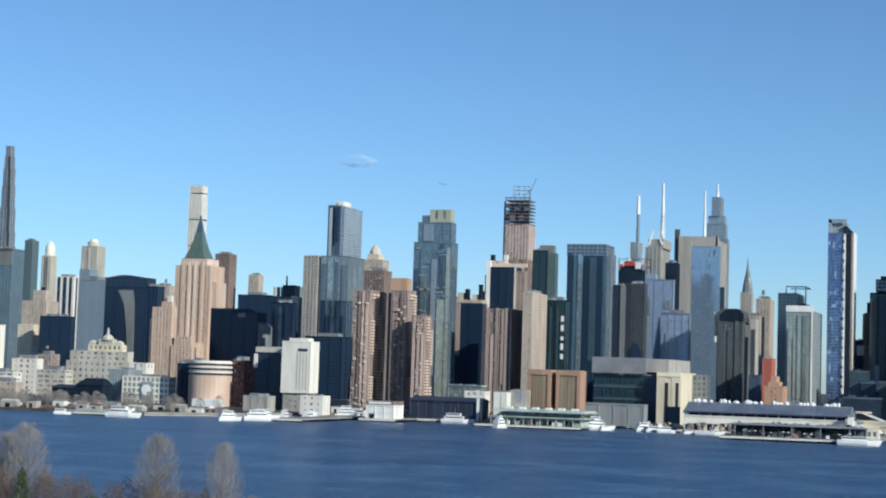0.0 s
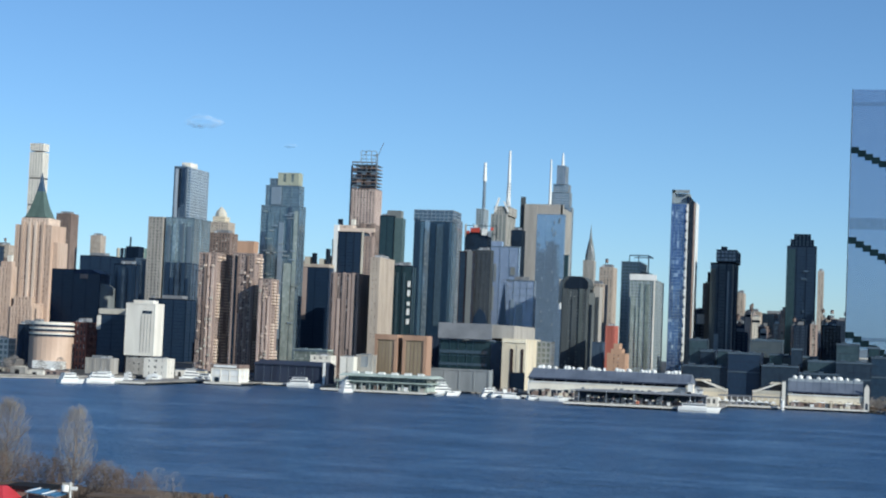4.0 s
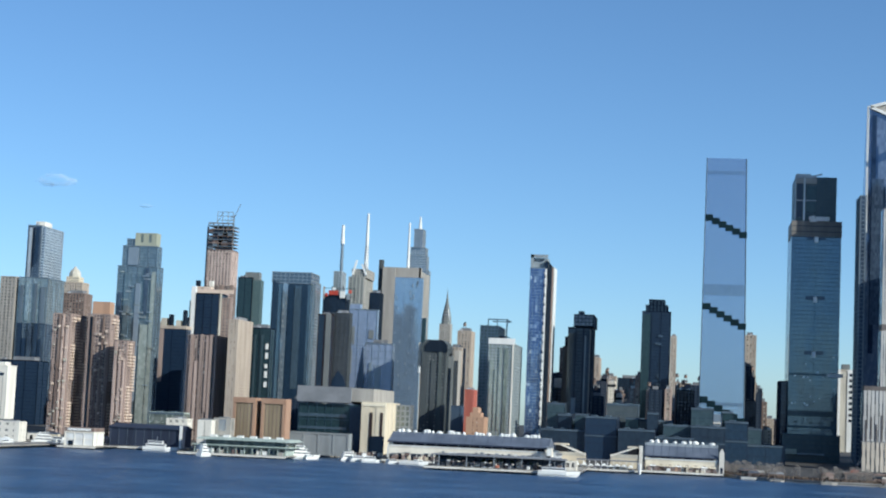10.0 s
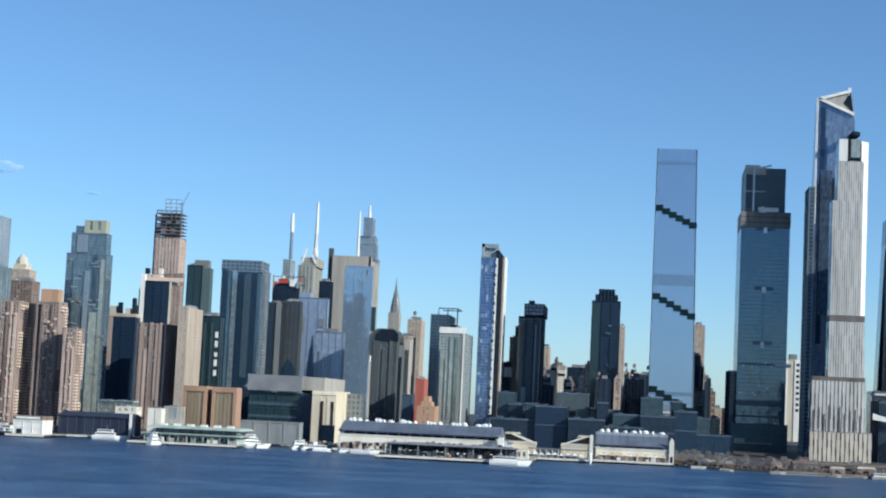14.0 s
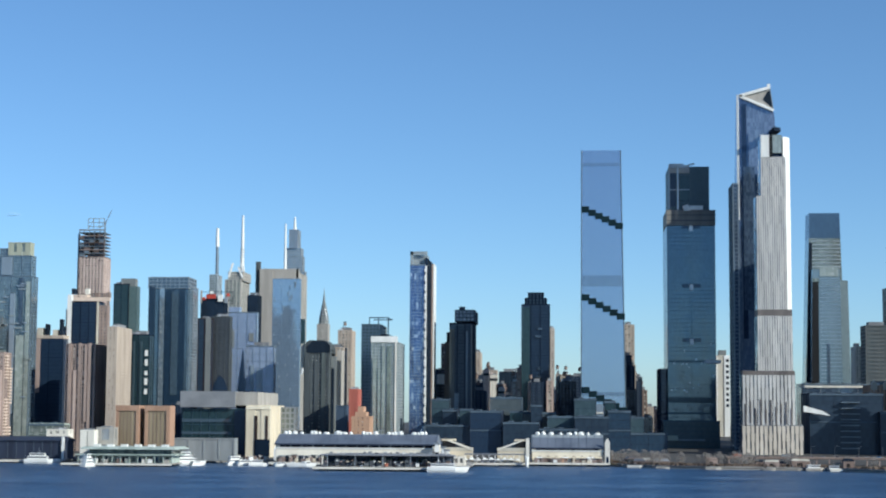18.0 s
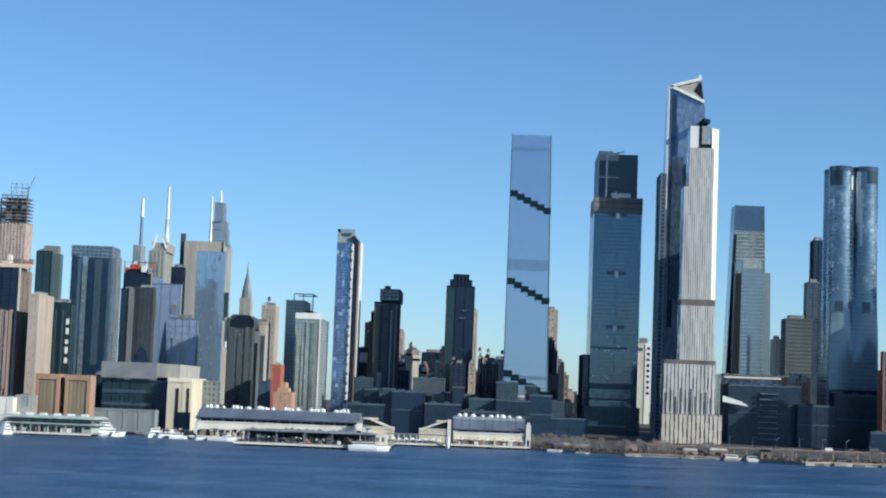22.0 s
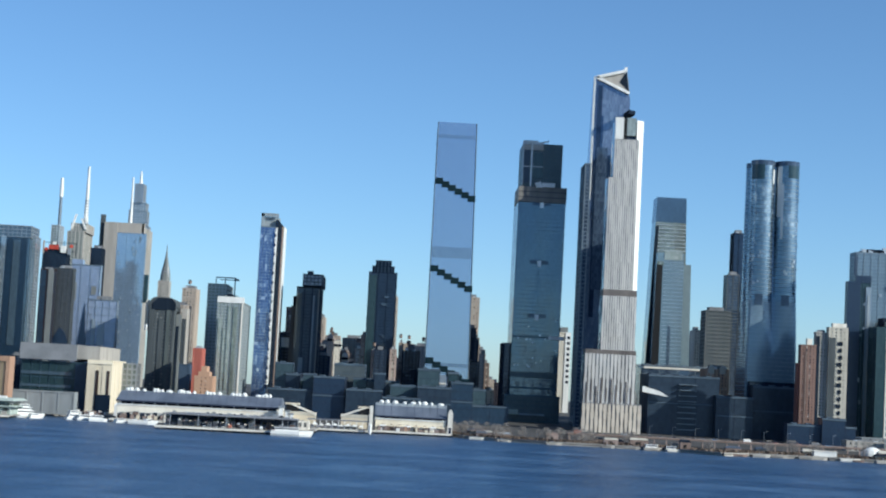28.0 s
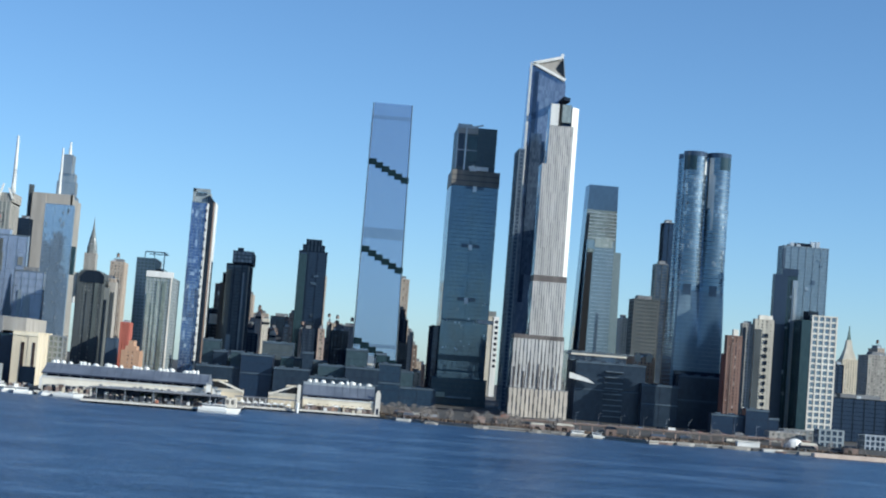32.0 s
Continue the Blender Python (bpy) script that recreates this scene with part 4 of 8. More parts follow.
def lobed_tower():
    """Square at its foot, four rounded lobes at its top."""
    b = thing("lobed_glass_tower", "glass tower, square below, four rounded lobes above", "skyscraper", 674.6, 372, 4)
    n = 96
    rings = []
    for j in range(25):
        t = j / 24
        z = 283 * t
        k = min(1, max(0, (t - 0.25) / 0.55))
        k = k * k * (3 - 2 * k)
        half = 26.4 - 2.4 * min(1, t * 1.2)
        row = []
        for i in range(n):
            a = 6.28318 * (i + 0.5) / n
            c, s = math.cos(a), math.sin(a)
            sq = half / max(abs(c), abs(s))
            lobe = 0.0
            for q in range(4):
                d = q * math.pi / 2 + math.pi / 4
                cx, cy, r = 12.6 * math.cos(d) * 1.414, 12.6 * math.sin(d) * 1.414, half * 0.505
                dot = c * cx + s * cy
                disc = dot * dot - (cx * cx + cy * cy - r * r)
                if disc > 0:
                    lobe = max(lobe, dot + math.sqrt(disc))
            lobe = max(lobe, half * 0.60)
            row.append((c * (sq * (1 - k) + lobe * k), s * (sq * (1 - k) + lobe * k), z))
        rings.append(row)
    part("lower_body", Shape().loft(rings[:13]), PLAINGLASS, b)
    part("upper_body", Shape().loft(rings[12:]), LOBEGLASS, b)
    rim = [(x * 1.006, y * 1.006, z) for x, y, z in rings[-1]]
    part("rim", Shape().loft([[(x, y, z - 2.5) for x, y, z in rim], [(x, y, z + 2.5) for x, y, z in rim]]), NAVYGLASS, b)
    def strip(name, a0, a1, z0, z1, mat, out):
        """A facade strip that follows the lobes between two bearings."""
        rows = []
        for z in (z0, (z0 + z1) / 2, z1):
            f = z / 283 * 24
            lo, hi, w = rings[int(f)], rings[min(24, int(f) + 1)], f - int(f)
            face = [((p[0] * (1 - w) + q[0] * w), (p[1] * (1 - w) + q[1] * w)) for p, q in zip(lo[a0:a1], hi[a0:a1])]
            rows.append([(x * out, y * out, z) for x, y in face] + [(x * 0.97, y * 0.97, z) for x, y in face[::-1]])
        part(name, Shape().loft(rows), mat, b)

    # White strips paint the sun glints beside the crease and lobe edges.
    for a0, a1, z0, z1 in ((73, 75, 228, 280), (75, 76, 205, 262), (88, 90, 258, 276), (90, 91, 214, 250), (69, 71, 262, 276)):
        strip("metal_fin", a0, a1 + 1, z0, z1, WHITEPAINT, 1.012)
    for a0, a1, z0, z1 in ((56, 64, 266, 281), (78, 85, 268, 281)):
        strip("dark_screen", a0, a1 + 1, z0, z1, PINEGLASS, 1.009)
    pale = random.Random(37)
    for _ in range(26):
        a0 = pale.choice((pale.randint(56, 69), pale.randint(60, 68), pale.randint(77, 88)))
        z0 = pale.uniform(150, 262)
        strip("pale_pane", a0, a0 + 2, z0, z0 + pale.uniform(2.0, 4.0), SLATEGLASS, 1.010)
    for x in (-15, 12):
        part("machine_opening", Shape().box(x - 4, x + 4, -25.3, -20, 137, 148), DARKGLASS, b)
    for j in range(1, 66):
        z = 4.2 * j
        f = z / 283 * 24
        lo, hi = rings[int(f)], rings[min(24, int(f) + 1)]
        w = f - int(f)
        ring = [((p[0] * (1 - w) + q[0] * w) * 1.004, (p[1] * (1 - w) + q[1] * w) * 1.004, z) for p, q in zip(lo, hi)]
        part("floor_band", Shape().loft([ring, [(x, y, zz + 0.4) for x, y, zz in ring]]), MULLION, b)
    tier(b, 652, 702, 340, 352, 4, 62, DARKMETAL, DARKGLASS, 6, 0.12, 4.5, 0.15)


ROSEWIN = panes("rose_window_glass", [(0.0, (0.24, 0.18, 0.15)), (0.5, (0.38, 0.285, 0.235)), (0.9, (0.54, 0.42, 0.34))], 2.4, 3.8, 0.02)
PEACH = solid("pale_peach_stone", (0.74, 0.60, 0.50), (0.62, 0.49, 0.40))
BRONZE2 = solid("tan_bronze_louvres", (0.225, 0.21, 0.195), (0.16, 0.15, 0.14), rough=0.6)
WARMSTONE = solid("warm_limestone", (0.60, 0.54, 0.465), (0.47, 0.42, 0.36))
# Greyed so the stone's colour carries the shade of the front.
LIMESTONE = solid("grey_limestone", (0.60, 0.585, 0.565), (0.46, 0.45, 0.44))
BRONZE = solid("bronze_louvres", (0.20, 0.175, 0.165), (0.13, 0.115, 0.11), rough=0.5, metal=0.3)
GREYGLASS = panes("grey_glass", [(0.0, (0.10, 0.11, 0.135)), (0.7, (0.2, 0.215, 0.25)), (1.0, (0.38, 0.39, 0.42))], 1.3, 4.0, 0.015, metal=0.4, patch=0.3)
NAVYGLASS2 = panes("slate_blue_glass", [(0.0, (0.10, 0.14, 0.21)), (0.6, (0.19, 0.24, 0.33)), (1.0, (0.30, 0.36, 0.45))], 1.7, 4.3, 0.01, metal=0.5, patch=0.5)
PLAINGLASS = panes("steel_blue_glass", [(0.0, (0.125, 0.18, 0.235)), (0.8, (0.175, 0.24, 0.30)), (1.0, (0.30, 0.36, 0.41))], 2.4, 4.2, 0.015, metal=0.32, rough=0.2, patch=0.6, bow=0.05)
LOBEGLASS = panes("mirror_blue_glass", [(0.0, (0.10, 0.15, 0.20)), (0.5, (0.15, 0.215, 0.275)), (0.62, (0.22, 0.29, 0.35)), (0.72, (0.52, 0.56, 0.58))], 2.4, 4.2, 0.014, metal=0.85, rough=0.24, patch=0.8, bow=0.045)
TOWERGLASS = panes("blue_grey_glass", [(0.0, (0.19, 0.235, 0.265)), (0.55, (0.28, 0.335, 0.365)), (0.75, (0.44, 0.49, 0.51))], 2.2, 3.2, 0.02, metal=0.5, patch=0.6, bow=0.12)
COOLGREY = solid("cool_grey_concrete", (0.27, 0.29, 0.30), (0.20, 0.215, 0.225))
JADEGLASS = panes("jade_glass", [(0.0, (0.075, 0.115, 0.115)), (0.8, (0.11, 0.155, 0.152)), (1.0, (0.17, 0.22, 0.215))], 2.4, 4.0, 0.008, metal=0.2, rough=0.3, patch=0.6, bow=0.03)
OXDARK = solid("dark_brown_metal", (0.045, 0.032, 0.032), (0.03, 0.022, 0.022), sheen=0.1)
DRABDARK = panes("charcoal_glass", [(0.0, (0.035, 0.04, 0.05)), (0.8, (0.055, 0.064, 0.078)), (1.0, (0.10, 0.115, 0.13))], 2.4, 3.6, 0.008, rough=0.35, patch=0.5, bow=0.02)
TAN2 = solid("grey_tan_stone", (0.40, 0.375, 0.345), (0.32, 0.30, 0.275))
PANELMULL = solid("pale_blue_mullion", (0.26, 0.33, 0.42), (0.21, 0.27, 0.35), rough=0.4, metal=0.4)
OLIVE = solid("pale_olive_panel", (0.38, 0.40, 0.325), (0.30, 0.32, 0.25))
DUSKGLASS = panes("dusk_blue_glass", [(0.0, (0.12, 0.17, 0.21)), (0.6, (0.17, 0.23, 0.275)), (0.85, (0.27, 0.34, 0.38)), (1.0, (0.42, 0.48, 0.50))], 2.4, 3.2, 0.02, metal=0.5, rough=0.16, patch=0.55, bow=0.1)
LAVGLASS = panes("lavender_glass", [(0.0, (0.26, 0.32, 0.44)), (0.7, (0.33, 0.39, 0.52)), (1.0, (0.44, 0.50, 0.62))], 4.2, 5.2, 0.01, metal=0.4, rough=0.25, patch=0.5, bow=0.04)
MOSS2 = solid("mid_grey_stone", (0.21, 0.225, 0.225), (0.15, 0.165, 0.17))
DRAB = solid("drab_grey_brick", (0.088, 0.102, 0.110), (0.058, 0.068, 0.075))
DRABWIN = panes("drab_window_glass", [(0.0, (0.05, 0.055, 0.055)), (0.6, (0.11, 0.115, 0.11)), (0.95, (0.30, 0.30, 0.28))], 1.8, 3.4, 0.02, rough=0.3, patch=0.3)
SLATEGLASS = panes("plain_slate_glass", [(0.0, (0.22, 0.27, 0.33)), (0.8, (0.27, 0.325, 0.385)), (1.0, (0.36, 0.42, 0.48))], 2.4, 4.0, 0.008, metal=0.35, rough=0.3, patch=0.6, bow=0.03)
HALLGREY = panes("grey_green_hall_glass", [(0.0, (0.06, 0.075, 0.085)), (0.8, (0.085, 0.103, 0.112)), (1.0, (0.14, 0.165, 0.175))], 2.6, 4.4, 0.01, metal=0.1, rough=0.35, patch=0.5, bow=0.04)
CUTGLASS = panes("blue_grey_sheer_glass", [(0.0, (0.17, 0.245, 0.30)), (0.6, (0.225, 0.31, 0.37)), (1.0, (0.34, 0.42, 0.47))], 2.4, 8.6, 0.008, metal=0.45, rough=0.25, patch=0.7, bow=0.02)
CROWNGLASS = panes("deep_blue_crown_glass", [(0.0, (0.06, 0.105, 0.17)), (0.8, (0.085, 0.145, 0.225)), (1.0, (0.13, 0.20, 0.29))], 3.4, 6.0, 0.006, metal=0.4, rough=0.25, patch=0.6, bow=0.02)
SLABGREY = solid("grey_olive_concrete", (0.125, 0.138, 0.145), (0.095, 0.107, 0.115))
HAZEBLUE = solid("slate_blue_render", (0.06, 0.09, 0.135), (0.045, 0.07, 0.11))
IVY = solid("dark_ivy", (0.012, 0.030, 0.040), (0.008, 0.02, 0.028), rough=0.9, sheen=0.05)
for make in (slim_tapered_tower, white_grid_tower, pyramid_tower, unfinished_tower, mast_towers, steel_crown_tower, slim_blue_tower, terraced_glass_tower, dark_blue_tower, peaked_tower, striped_stone_tower, cut_glass_tower, lobed_tower):
    make()

# ---- towers of the west side, uptown to downtown ----
OFFICE, FLATS = "office_tower", "apartment_tower"
b = tower(OFFICE, "grey-blue glass tower with a dark top band", -1066, -1006, 700, 30, 198, MULLION, DUSKGLASS, 5, 0.06, 4, 0.1)
part("top_band", Shape().box(-30.6, 30.6, -15.9, -15, 192, 196), DRAB, b, "dark top band")
part("upper_band", Shape().box(-30.4, 30.4, -15.7, -15, 172, 192), MOSS2, b, "grey upper band")
tower(FLATS, "narrow teal glass tower far uptown", -1495, -1478, 1500, 22, 275, MULLION, JADEGLASS, 6, 0.12, 4, 0.1)
b = thing(FLATS, "tan stone tower with a rounded top", "building", -1322, 1312, 5)
tier(b, -1331, -1313, 1300, 1322, 5, 230, STONEGREY, GREENGLASS, 4, 0.5)
bays(b, -1330, -1314, 1299.6, 5, 228, (WHITE, STONEGREY, MOSS), 4, 61, 1.2)
part("rounded_top", Shape().loft([[(k * math.cos(a * 0.5236), k * math.sin(a * 0.5236), z) for a in range(12)] for k, z in ((9, 224), (9, 238), (7.6, 245), (5, 250), (1, 253))]), WHITE, b)
tower("white_house", "white and tan apartment block uptown", -752, -728, 250, 12, 80, WHITE, WHITE, 16, 0.2, 20, 0.1, tall=0, bits=0)
tower("tan_house", "tan brick block below the white one", -752, -722, 232, 10, 51, TAN, TAN, 12, 0.2, 16, 0.1, tall=0, bits=0)
b = thing(FLATS, "tan brick stepped apartment tower", "building", -913, 612, 4)
tier(b, -908, -890, 604, 620, 120, 134, TAN, WINDOW, 3.6, 0.55)
tier(b, -922, -886, 600, 630, 4, 120, TAN, WINDOW, 3.6, 0.55)
tier(b, -919, -896, 588, 600, 4, 88, CREAM, WINDOW, 3.6, 0.55)
tier(b, -896, -876, 586, 600, 4, 74, TAN, WINDOW, 3.6, 0.55)
part("roof_tank", Shape().pole(14, 0, 130, 136, 2.4, 2.2, 10), DARKSTONE, b)
b = thing(FLATS, "salmon brick stepped apartment tower with a white roof house", "apartment tower", -713, 614, 4)
tier(b, -731, -727, 602, 610, 4, 100, SALMON, ROSEWIN, 4, 0.6, 3.6, 0.2, 0.5, top=0.8)
tier(b, -727, -700, 600, 612, 4, 115, SALMON, ROSEWIN, 4.2, 0.6, 3.6, 0.16, 0.6)
tier(b, -716, -702, 603, 611, 115, 122, SALMON, ROSEWIN, 4, 0.6, 3.6, 0.4)
part("roof_house", Shape().box(4, 10, -10, -5, 118, 127), WHITE, b, "white roof house")
part("water_tank", Shape().pole(0, -8, 118, 124, 2.2, 2.0, 10), BROWN, b)
tier(b, -697, -668, 598, 608, 4, 66, SALMON, ROSEWIN, 5, 0.5, 4, 0.3, 0.5)
tier(b, -694, -671, 600, 608, 66, 78, SALMON, ROSEWIN, 5, 0.5, 4, 0.3, 0.5)
tower(OFFICE, "low navy glass block with a stepped roof", -869, -824, 560, 9, 100, DARKMETAL, NAVYSLAB, 14, 0.02, 4, 0.04, 0.15, tall=4, bits=3)
tower(OFFICE, "dark slab with white vertical stripes", -1240, -1203, 1200, 26, 188, WHITE, DARKGLASS, 13, 0.36, 4, 0.0, 0.6)
b = tower(FLATS, "slender grey tower with a round pale crown", -1073, -1045, 1000, 26, 226, STONEGREY, GREENGLASS, 4, 0.35, tall=0)
bays(b, -1072, -1046, 999.6, 60, 222, (WHITE, GREENGLASS, MOSS, STONEGREY), 5, 51, 1.2)
part("round_crown", Shape().pole(0, 0, 223, 231, 10, 9.4, 14), STONEGREY, b)
part("crown_cap", Shape().pole(0, 0, 231.02, 235, 7, 5, 14), WHITE, b)
b = tower(OFFICE, "pale grey-blue slab with a plain front", -1046, -997, 950, 26, 170, PALEMULL, SLATEGLASS, 16, 0.03, 4, 0.05, 0.15, tall=0)
part("upper_shaft", Shape().box(-24, -6, -13, 12, 166, 184), SLATEGLASS, b)
part("shoulder", Shape().box(-6, 8, -13, 12, 166, 173), MOSS2, b)
b = thing(OFFICE, "navy glass slab with a bowed pale strip", "building", -837, 733, 2)
tier(b, -867, -803, 720, 746, 2, 146, DARKMETAL, NAVYSLAB, 16, 0.012, 4, 0.03, 0.12, top=0.6)
tier(b, -867, -803, 720, 746, 146.6, 160, DARKMETAL, DARKGLASS, 16, 0.012, 4, 0.03, 0.12, top=0.5)
part("roof_hump", Shape().loft([[(x, -11, 158), (x, 11, 158), (x, 11, 158.6 + 3.6 * math.sin((x + 27) / 52 * math.pi)), (x, -11, 158.6 + 3.6 * math.sin((x + 27) / 52 * math.pi))] for x in (-27, -20, -10, 0, 10, 20, 25)]), NAVYSHED, b)
bow_strip = [(-9.5, 141), (13.8, 141), (16.5, 122), (17.6, 90), (18, 50), (9, 50), (5.5, 90), (0.5, 122)]
part("bowed_strip", Shape().loft([[(x, -14.1, z) for x, z in bow_strip], [(x, -12.9, z) for x, z in bow_strip]]), MOSS2, b, "bowed grey stone strip")
tower(OFFICE, "plain navy glass slab", -819, -788, 724, 20, 149, DARKMETAL, NAVYSLAB, 6, 0.05, 4, 0.06, 0.15)
tower(FLATS, "tan stone tower among dark slabs", -1075, -1046, 1250, 26, 178, TAN, WINDOW, 4, 0.5, tank=True)
tower(OFFICE, "brown stone tower with a flat top", -1084, -1055, 1500, 30, 252, BROWN, WINDOW, 4, 0.55)
b = thing(OFFICE, "dark navy glass slab with stepped shoulders", "building", -625, 657, 3)
tier(b, -664, -633, 640, 670, 3, 117, DARKMETAL, NAVYSLAB, 15, 0.015, 4, 0.04, 0.12, top=0.6)
tier(b, -633, -596, 637, 672, 3, 112, DARKMETAL, NAVYSLAB, 18, 0.012, 4, 0.04, 0.12, top=0.4)
part("hipped_top", Shape().loft([[(-8, -20, 109), (29, -20, 109), (29, 14, 109), (-8, 14, 109)], [(-5, -17, 114.6), (17, -17, 114.6), (17, 10, 114.6), (-5, 10, 114.6)]]), NAVYSHED, b)
part("pale_edge", Shape().loft([[(29.4, -19, 12), (38, -12, 12), (38, 10, 12), (29.4, 10, 12)], [(29.4, -19, 97), (37, -12, 92), (37, 10, 92), (29.4, 10, 97)]]), MOSS2, b, "slanting pale grey edge")
part("dormer", Shape().box(2, 12, -21, -17, 103, 108.6), TAUPE, b)
tower(OFFICE, "dark navy glass slab with a set-back top", -678, -634, 750, 30, 141, DARKMETAL, NAVYSLAB, 15, 0.02, 4, 0.04, 0.15)
b = thing(OFFICE, "dark glass block with roof tanks and an aerial", "building", -610, 764, 3)
tier(b, -634, -600, 750, 778, 3, 139, DARKMETAL, NAVYSLAB, 12, 0.02, 4, 0.05, 0.15, top=0.6)
tier(b, -600, -587, 752, 778, 3, 139, MULLION, NAVYGLASS, 13, 0.03, 4, 0.06, 0.15, top=0.6)
for x in (-17, -11.5, -6):
    part("roof_tank", Shape().pole(x, -6, 136, 149.5, 2.2, 2.2, 10), STONEGREY if x != -11.5 else DARKSTONE, b)
part("machine_room", Shape().box(-4, 14, -10, 8, 136, 152), DARKMETAL, b)
part("aerial", Shape().pole(1, -8, 152, 165, 1.4, 1.0), DARKMETAL, b)
b = tower(OFFICE, "stone block with a pale green mansard roof", -616, -583, 800, 26, 142, STONEGREY, GREENGLASS, 4, 0.4, 3.8, 0.35, tall=0)
part("mansard_roof", Shape().loft([[(-17, -13.5, 139), (17, -13.5, 139), (17, 13.5, 139), (-17, 13.5, 139)], [(-14, -10, 153.5), (14, -10, 153.5), (14, 10, 153.5), (-14, 10, 153.5)]]), MANSARD, b, "pale green copper mansard")
for x in (-10, 0, 10):
    part("dormer", Shape().box(x - 1.6, x + 1.6, -14, -9, 141, 147), STONEGREY, b)
b = tower(OFFICE, "dark slab with one white vertical strip", -566, -546, 700, 24, 135, DARKMETAL, NAVYSLAB, 10, 0.02, 4, 0.04, 0.15, tall=3)
part("white_strip", Shape().box(-2.2, 4.4, -12.7, -12, 70, 110), STONEGREY, b)
tower(OFFICE, "plain navy glass block", -596, -566, 680, 12, 128, DARKMETAL, NAVYSLAB, 12, 0.02, 4, 0.05)
tower(FLATS, "small tan stone tower", -1014, -994, 1500, 20, 213, TAN, WINDOW, 4, 0.5)
b = thing("glass_apartment_tower", "stepped pale glass apartment tower with a sunlit side", "apartment tower", -435, 540, 3)
tier(b, -452, -436, 515, 575, 176, 238, MULLION, NAVYGLASS, 8, 0.06, 3.3, 0.08, 0.15)
bays(b, -452, -437, 514.8, 178, 236, (DARKGLASS, DARKMETAL, ALUMIN), 3, 2, 0.9)
tier(b, -436, -432, 518, 575, 176, 237, ALUMIN, BLUEGLASS, 4, 0.12, 3.3, 0.25)
tier(b, -453, -418, 500, 552, 3, 124, MULLION, NAVYGLASS, 9, 0.06, 3.3, 0.1, split=True, top=0)
bays(b, -452, -419, 499.6, 3, 124, (NAVYSLAB, NAVYGLASS, NAVYSLAB, DARKGLASS), 5, 6, 1.6)
tier(b, -453, -418, 500, 552, 124, 176, MULLION, TOWERGLASS, 9, 0.06, 3.3, 0.14, split=True)
bays(b, -452, -419, 499.6, 124, 170, (NAVYGLASS, TOWERGLASS, MULLION), 4, 9, 1.2)
tier(b, -474, -456, 498, 520, 3, 176, TAN2, DRABWIN, 4, 0.5)
plant(b, -452, -434, 518, 560, 238, WHITE, 7)
tower(OFFICE, "navy glass block with a pale seam", -444, -399, 440, 30, 80, DARKMETAL, NAVYSLAB, 15, 0.03, 4, 0.06)
b = thing(OFFICE, "tan stone tower with an ornate stepped crown", "building", -540, 912, 5)
tier(b, -555, -525, 900, 926, 5, 200, TAN, WINDOW, 4, 0.5)
tier(b, -550, -532, 904, 922, 200, 208, CREAM, WINDOW, 3, 0.5)
part("crown_dome", Shape().loft([[(h * math.cos(a * 0.785) - 1, h * math.sin(a * 0.785), z) for a in range(8)] for h, z in ((9, 204), (8.6, 209), (6.6, 213), (3.4, 216), (0.5, 219))]), STONEGREY, b)
tower(FLATS, "plain brown brick tower", -455, -428, 650, 26, 170, BROWN, WINDOW, 4, 0.5)
b = thing(FLATS, "brown brick apartment tower with pale balconies", "apartment tower", -295, 272, 3, group="brown brick twin towers")
tier(b, -311, -293, 250, 294, 3, 123, TAUPE, WINDOW, 3.0, 0.5, 3.0, 0.4, split=True)
# Rose bays put the sun on balcony ends into the brick colour.
bays(b, -311, -293, 249.6, 3, 123, (ROSE, TAUPE, BROWN, ROSE), 4, 5, 1.6)
loggias(b, -310, -294, 248, 8, 118, (PEACH, STONEGREY), 4, 3.0, 0.2, 8)
b2 = thing(FLATS, "brown brick apartment tower with an orange roof house", "apartment tower", -262, 268, 3, group="brown brick twin towers")
tier(b2, -277, -254, 255, 278, 3, 124, TAUPE, WINDOW, 3.0, 0.5, 3.0, 0.4, split=True)
bays(b2, -277, -254, 254.6, 3, 122, (TAUPE, BROWN, ROSE, BROWN), 5, 7, 1.6)
# Proud dark strip paints the shade of an upright recess.
part("dark_recess", Shape().box(-15, -10, -14.6, -12.8, 0, 119), DARKSTONE, b2)
loggias(b2, -268, -255, 253, 8, 112, (PEACH, TAN), 4, 3.0, 0.14, 18)
part("roof_house", Shape().box(-16, 2, 0, 14, 121, 135), ORANGE, b2, "orange brick roof house")
b3 = thing(FLATS, "lower brown brick wing with sunlit balconies", "apartment tower", -236, 250, 3, group="brown brick twin towers")
tier(b3, -243, -230, 240, 262, 3, 98, TAUPE, WINDOW, 3.0, 0.5, 3.0, 0.4, split=True)
bays(b3, -243, -230, 239.6, 3, 98, (ROSE, TAUPE, ROSE), 3, 12, 1.5)
loggias(b3, -242, -231, 238, 8, 94, (PEACH, STONEGREY), 3, 3.0, 0.22, 28)
for o, x0, y0, y1, n in ((b, -293, 250, 294, 38), (b2, -254, 255, 278, 38), (b3, -230, 240, 262, 30)):
    me = Shape().box(0, 1.8, 0, 7.2, 0, 1.6).mesh("balcony")
    for i in range(n):
        for k in range(max(1, int((y1 - y0) / 11))):
            if math.sin(i * 12.9 + k * 78.2 + n) < -0.45:
                continue
            part("balcony", me, PEACH, o).location = (x0 - o.location.x + 0.4, y0 + 3 + k * 11 - o.location.y, 5 + i * 3.0)
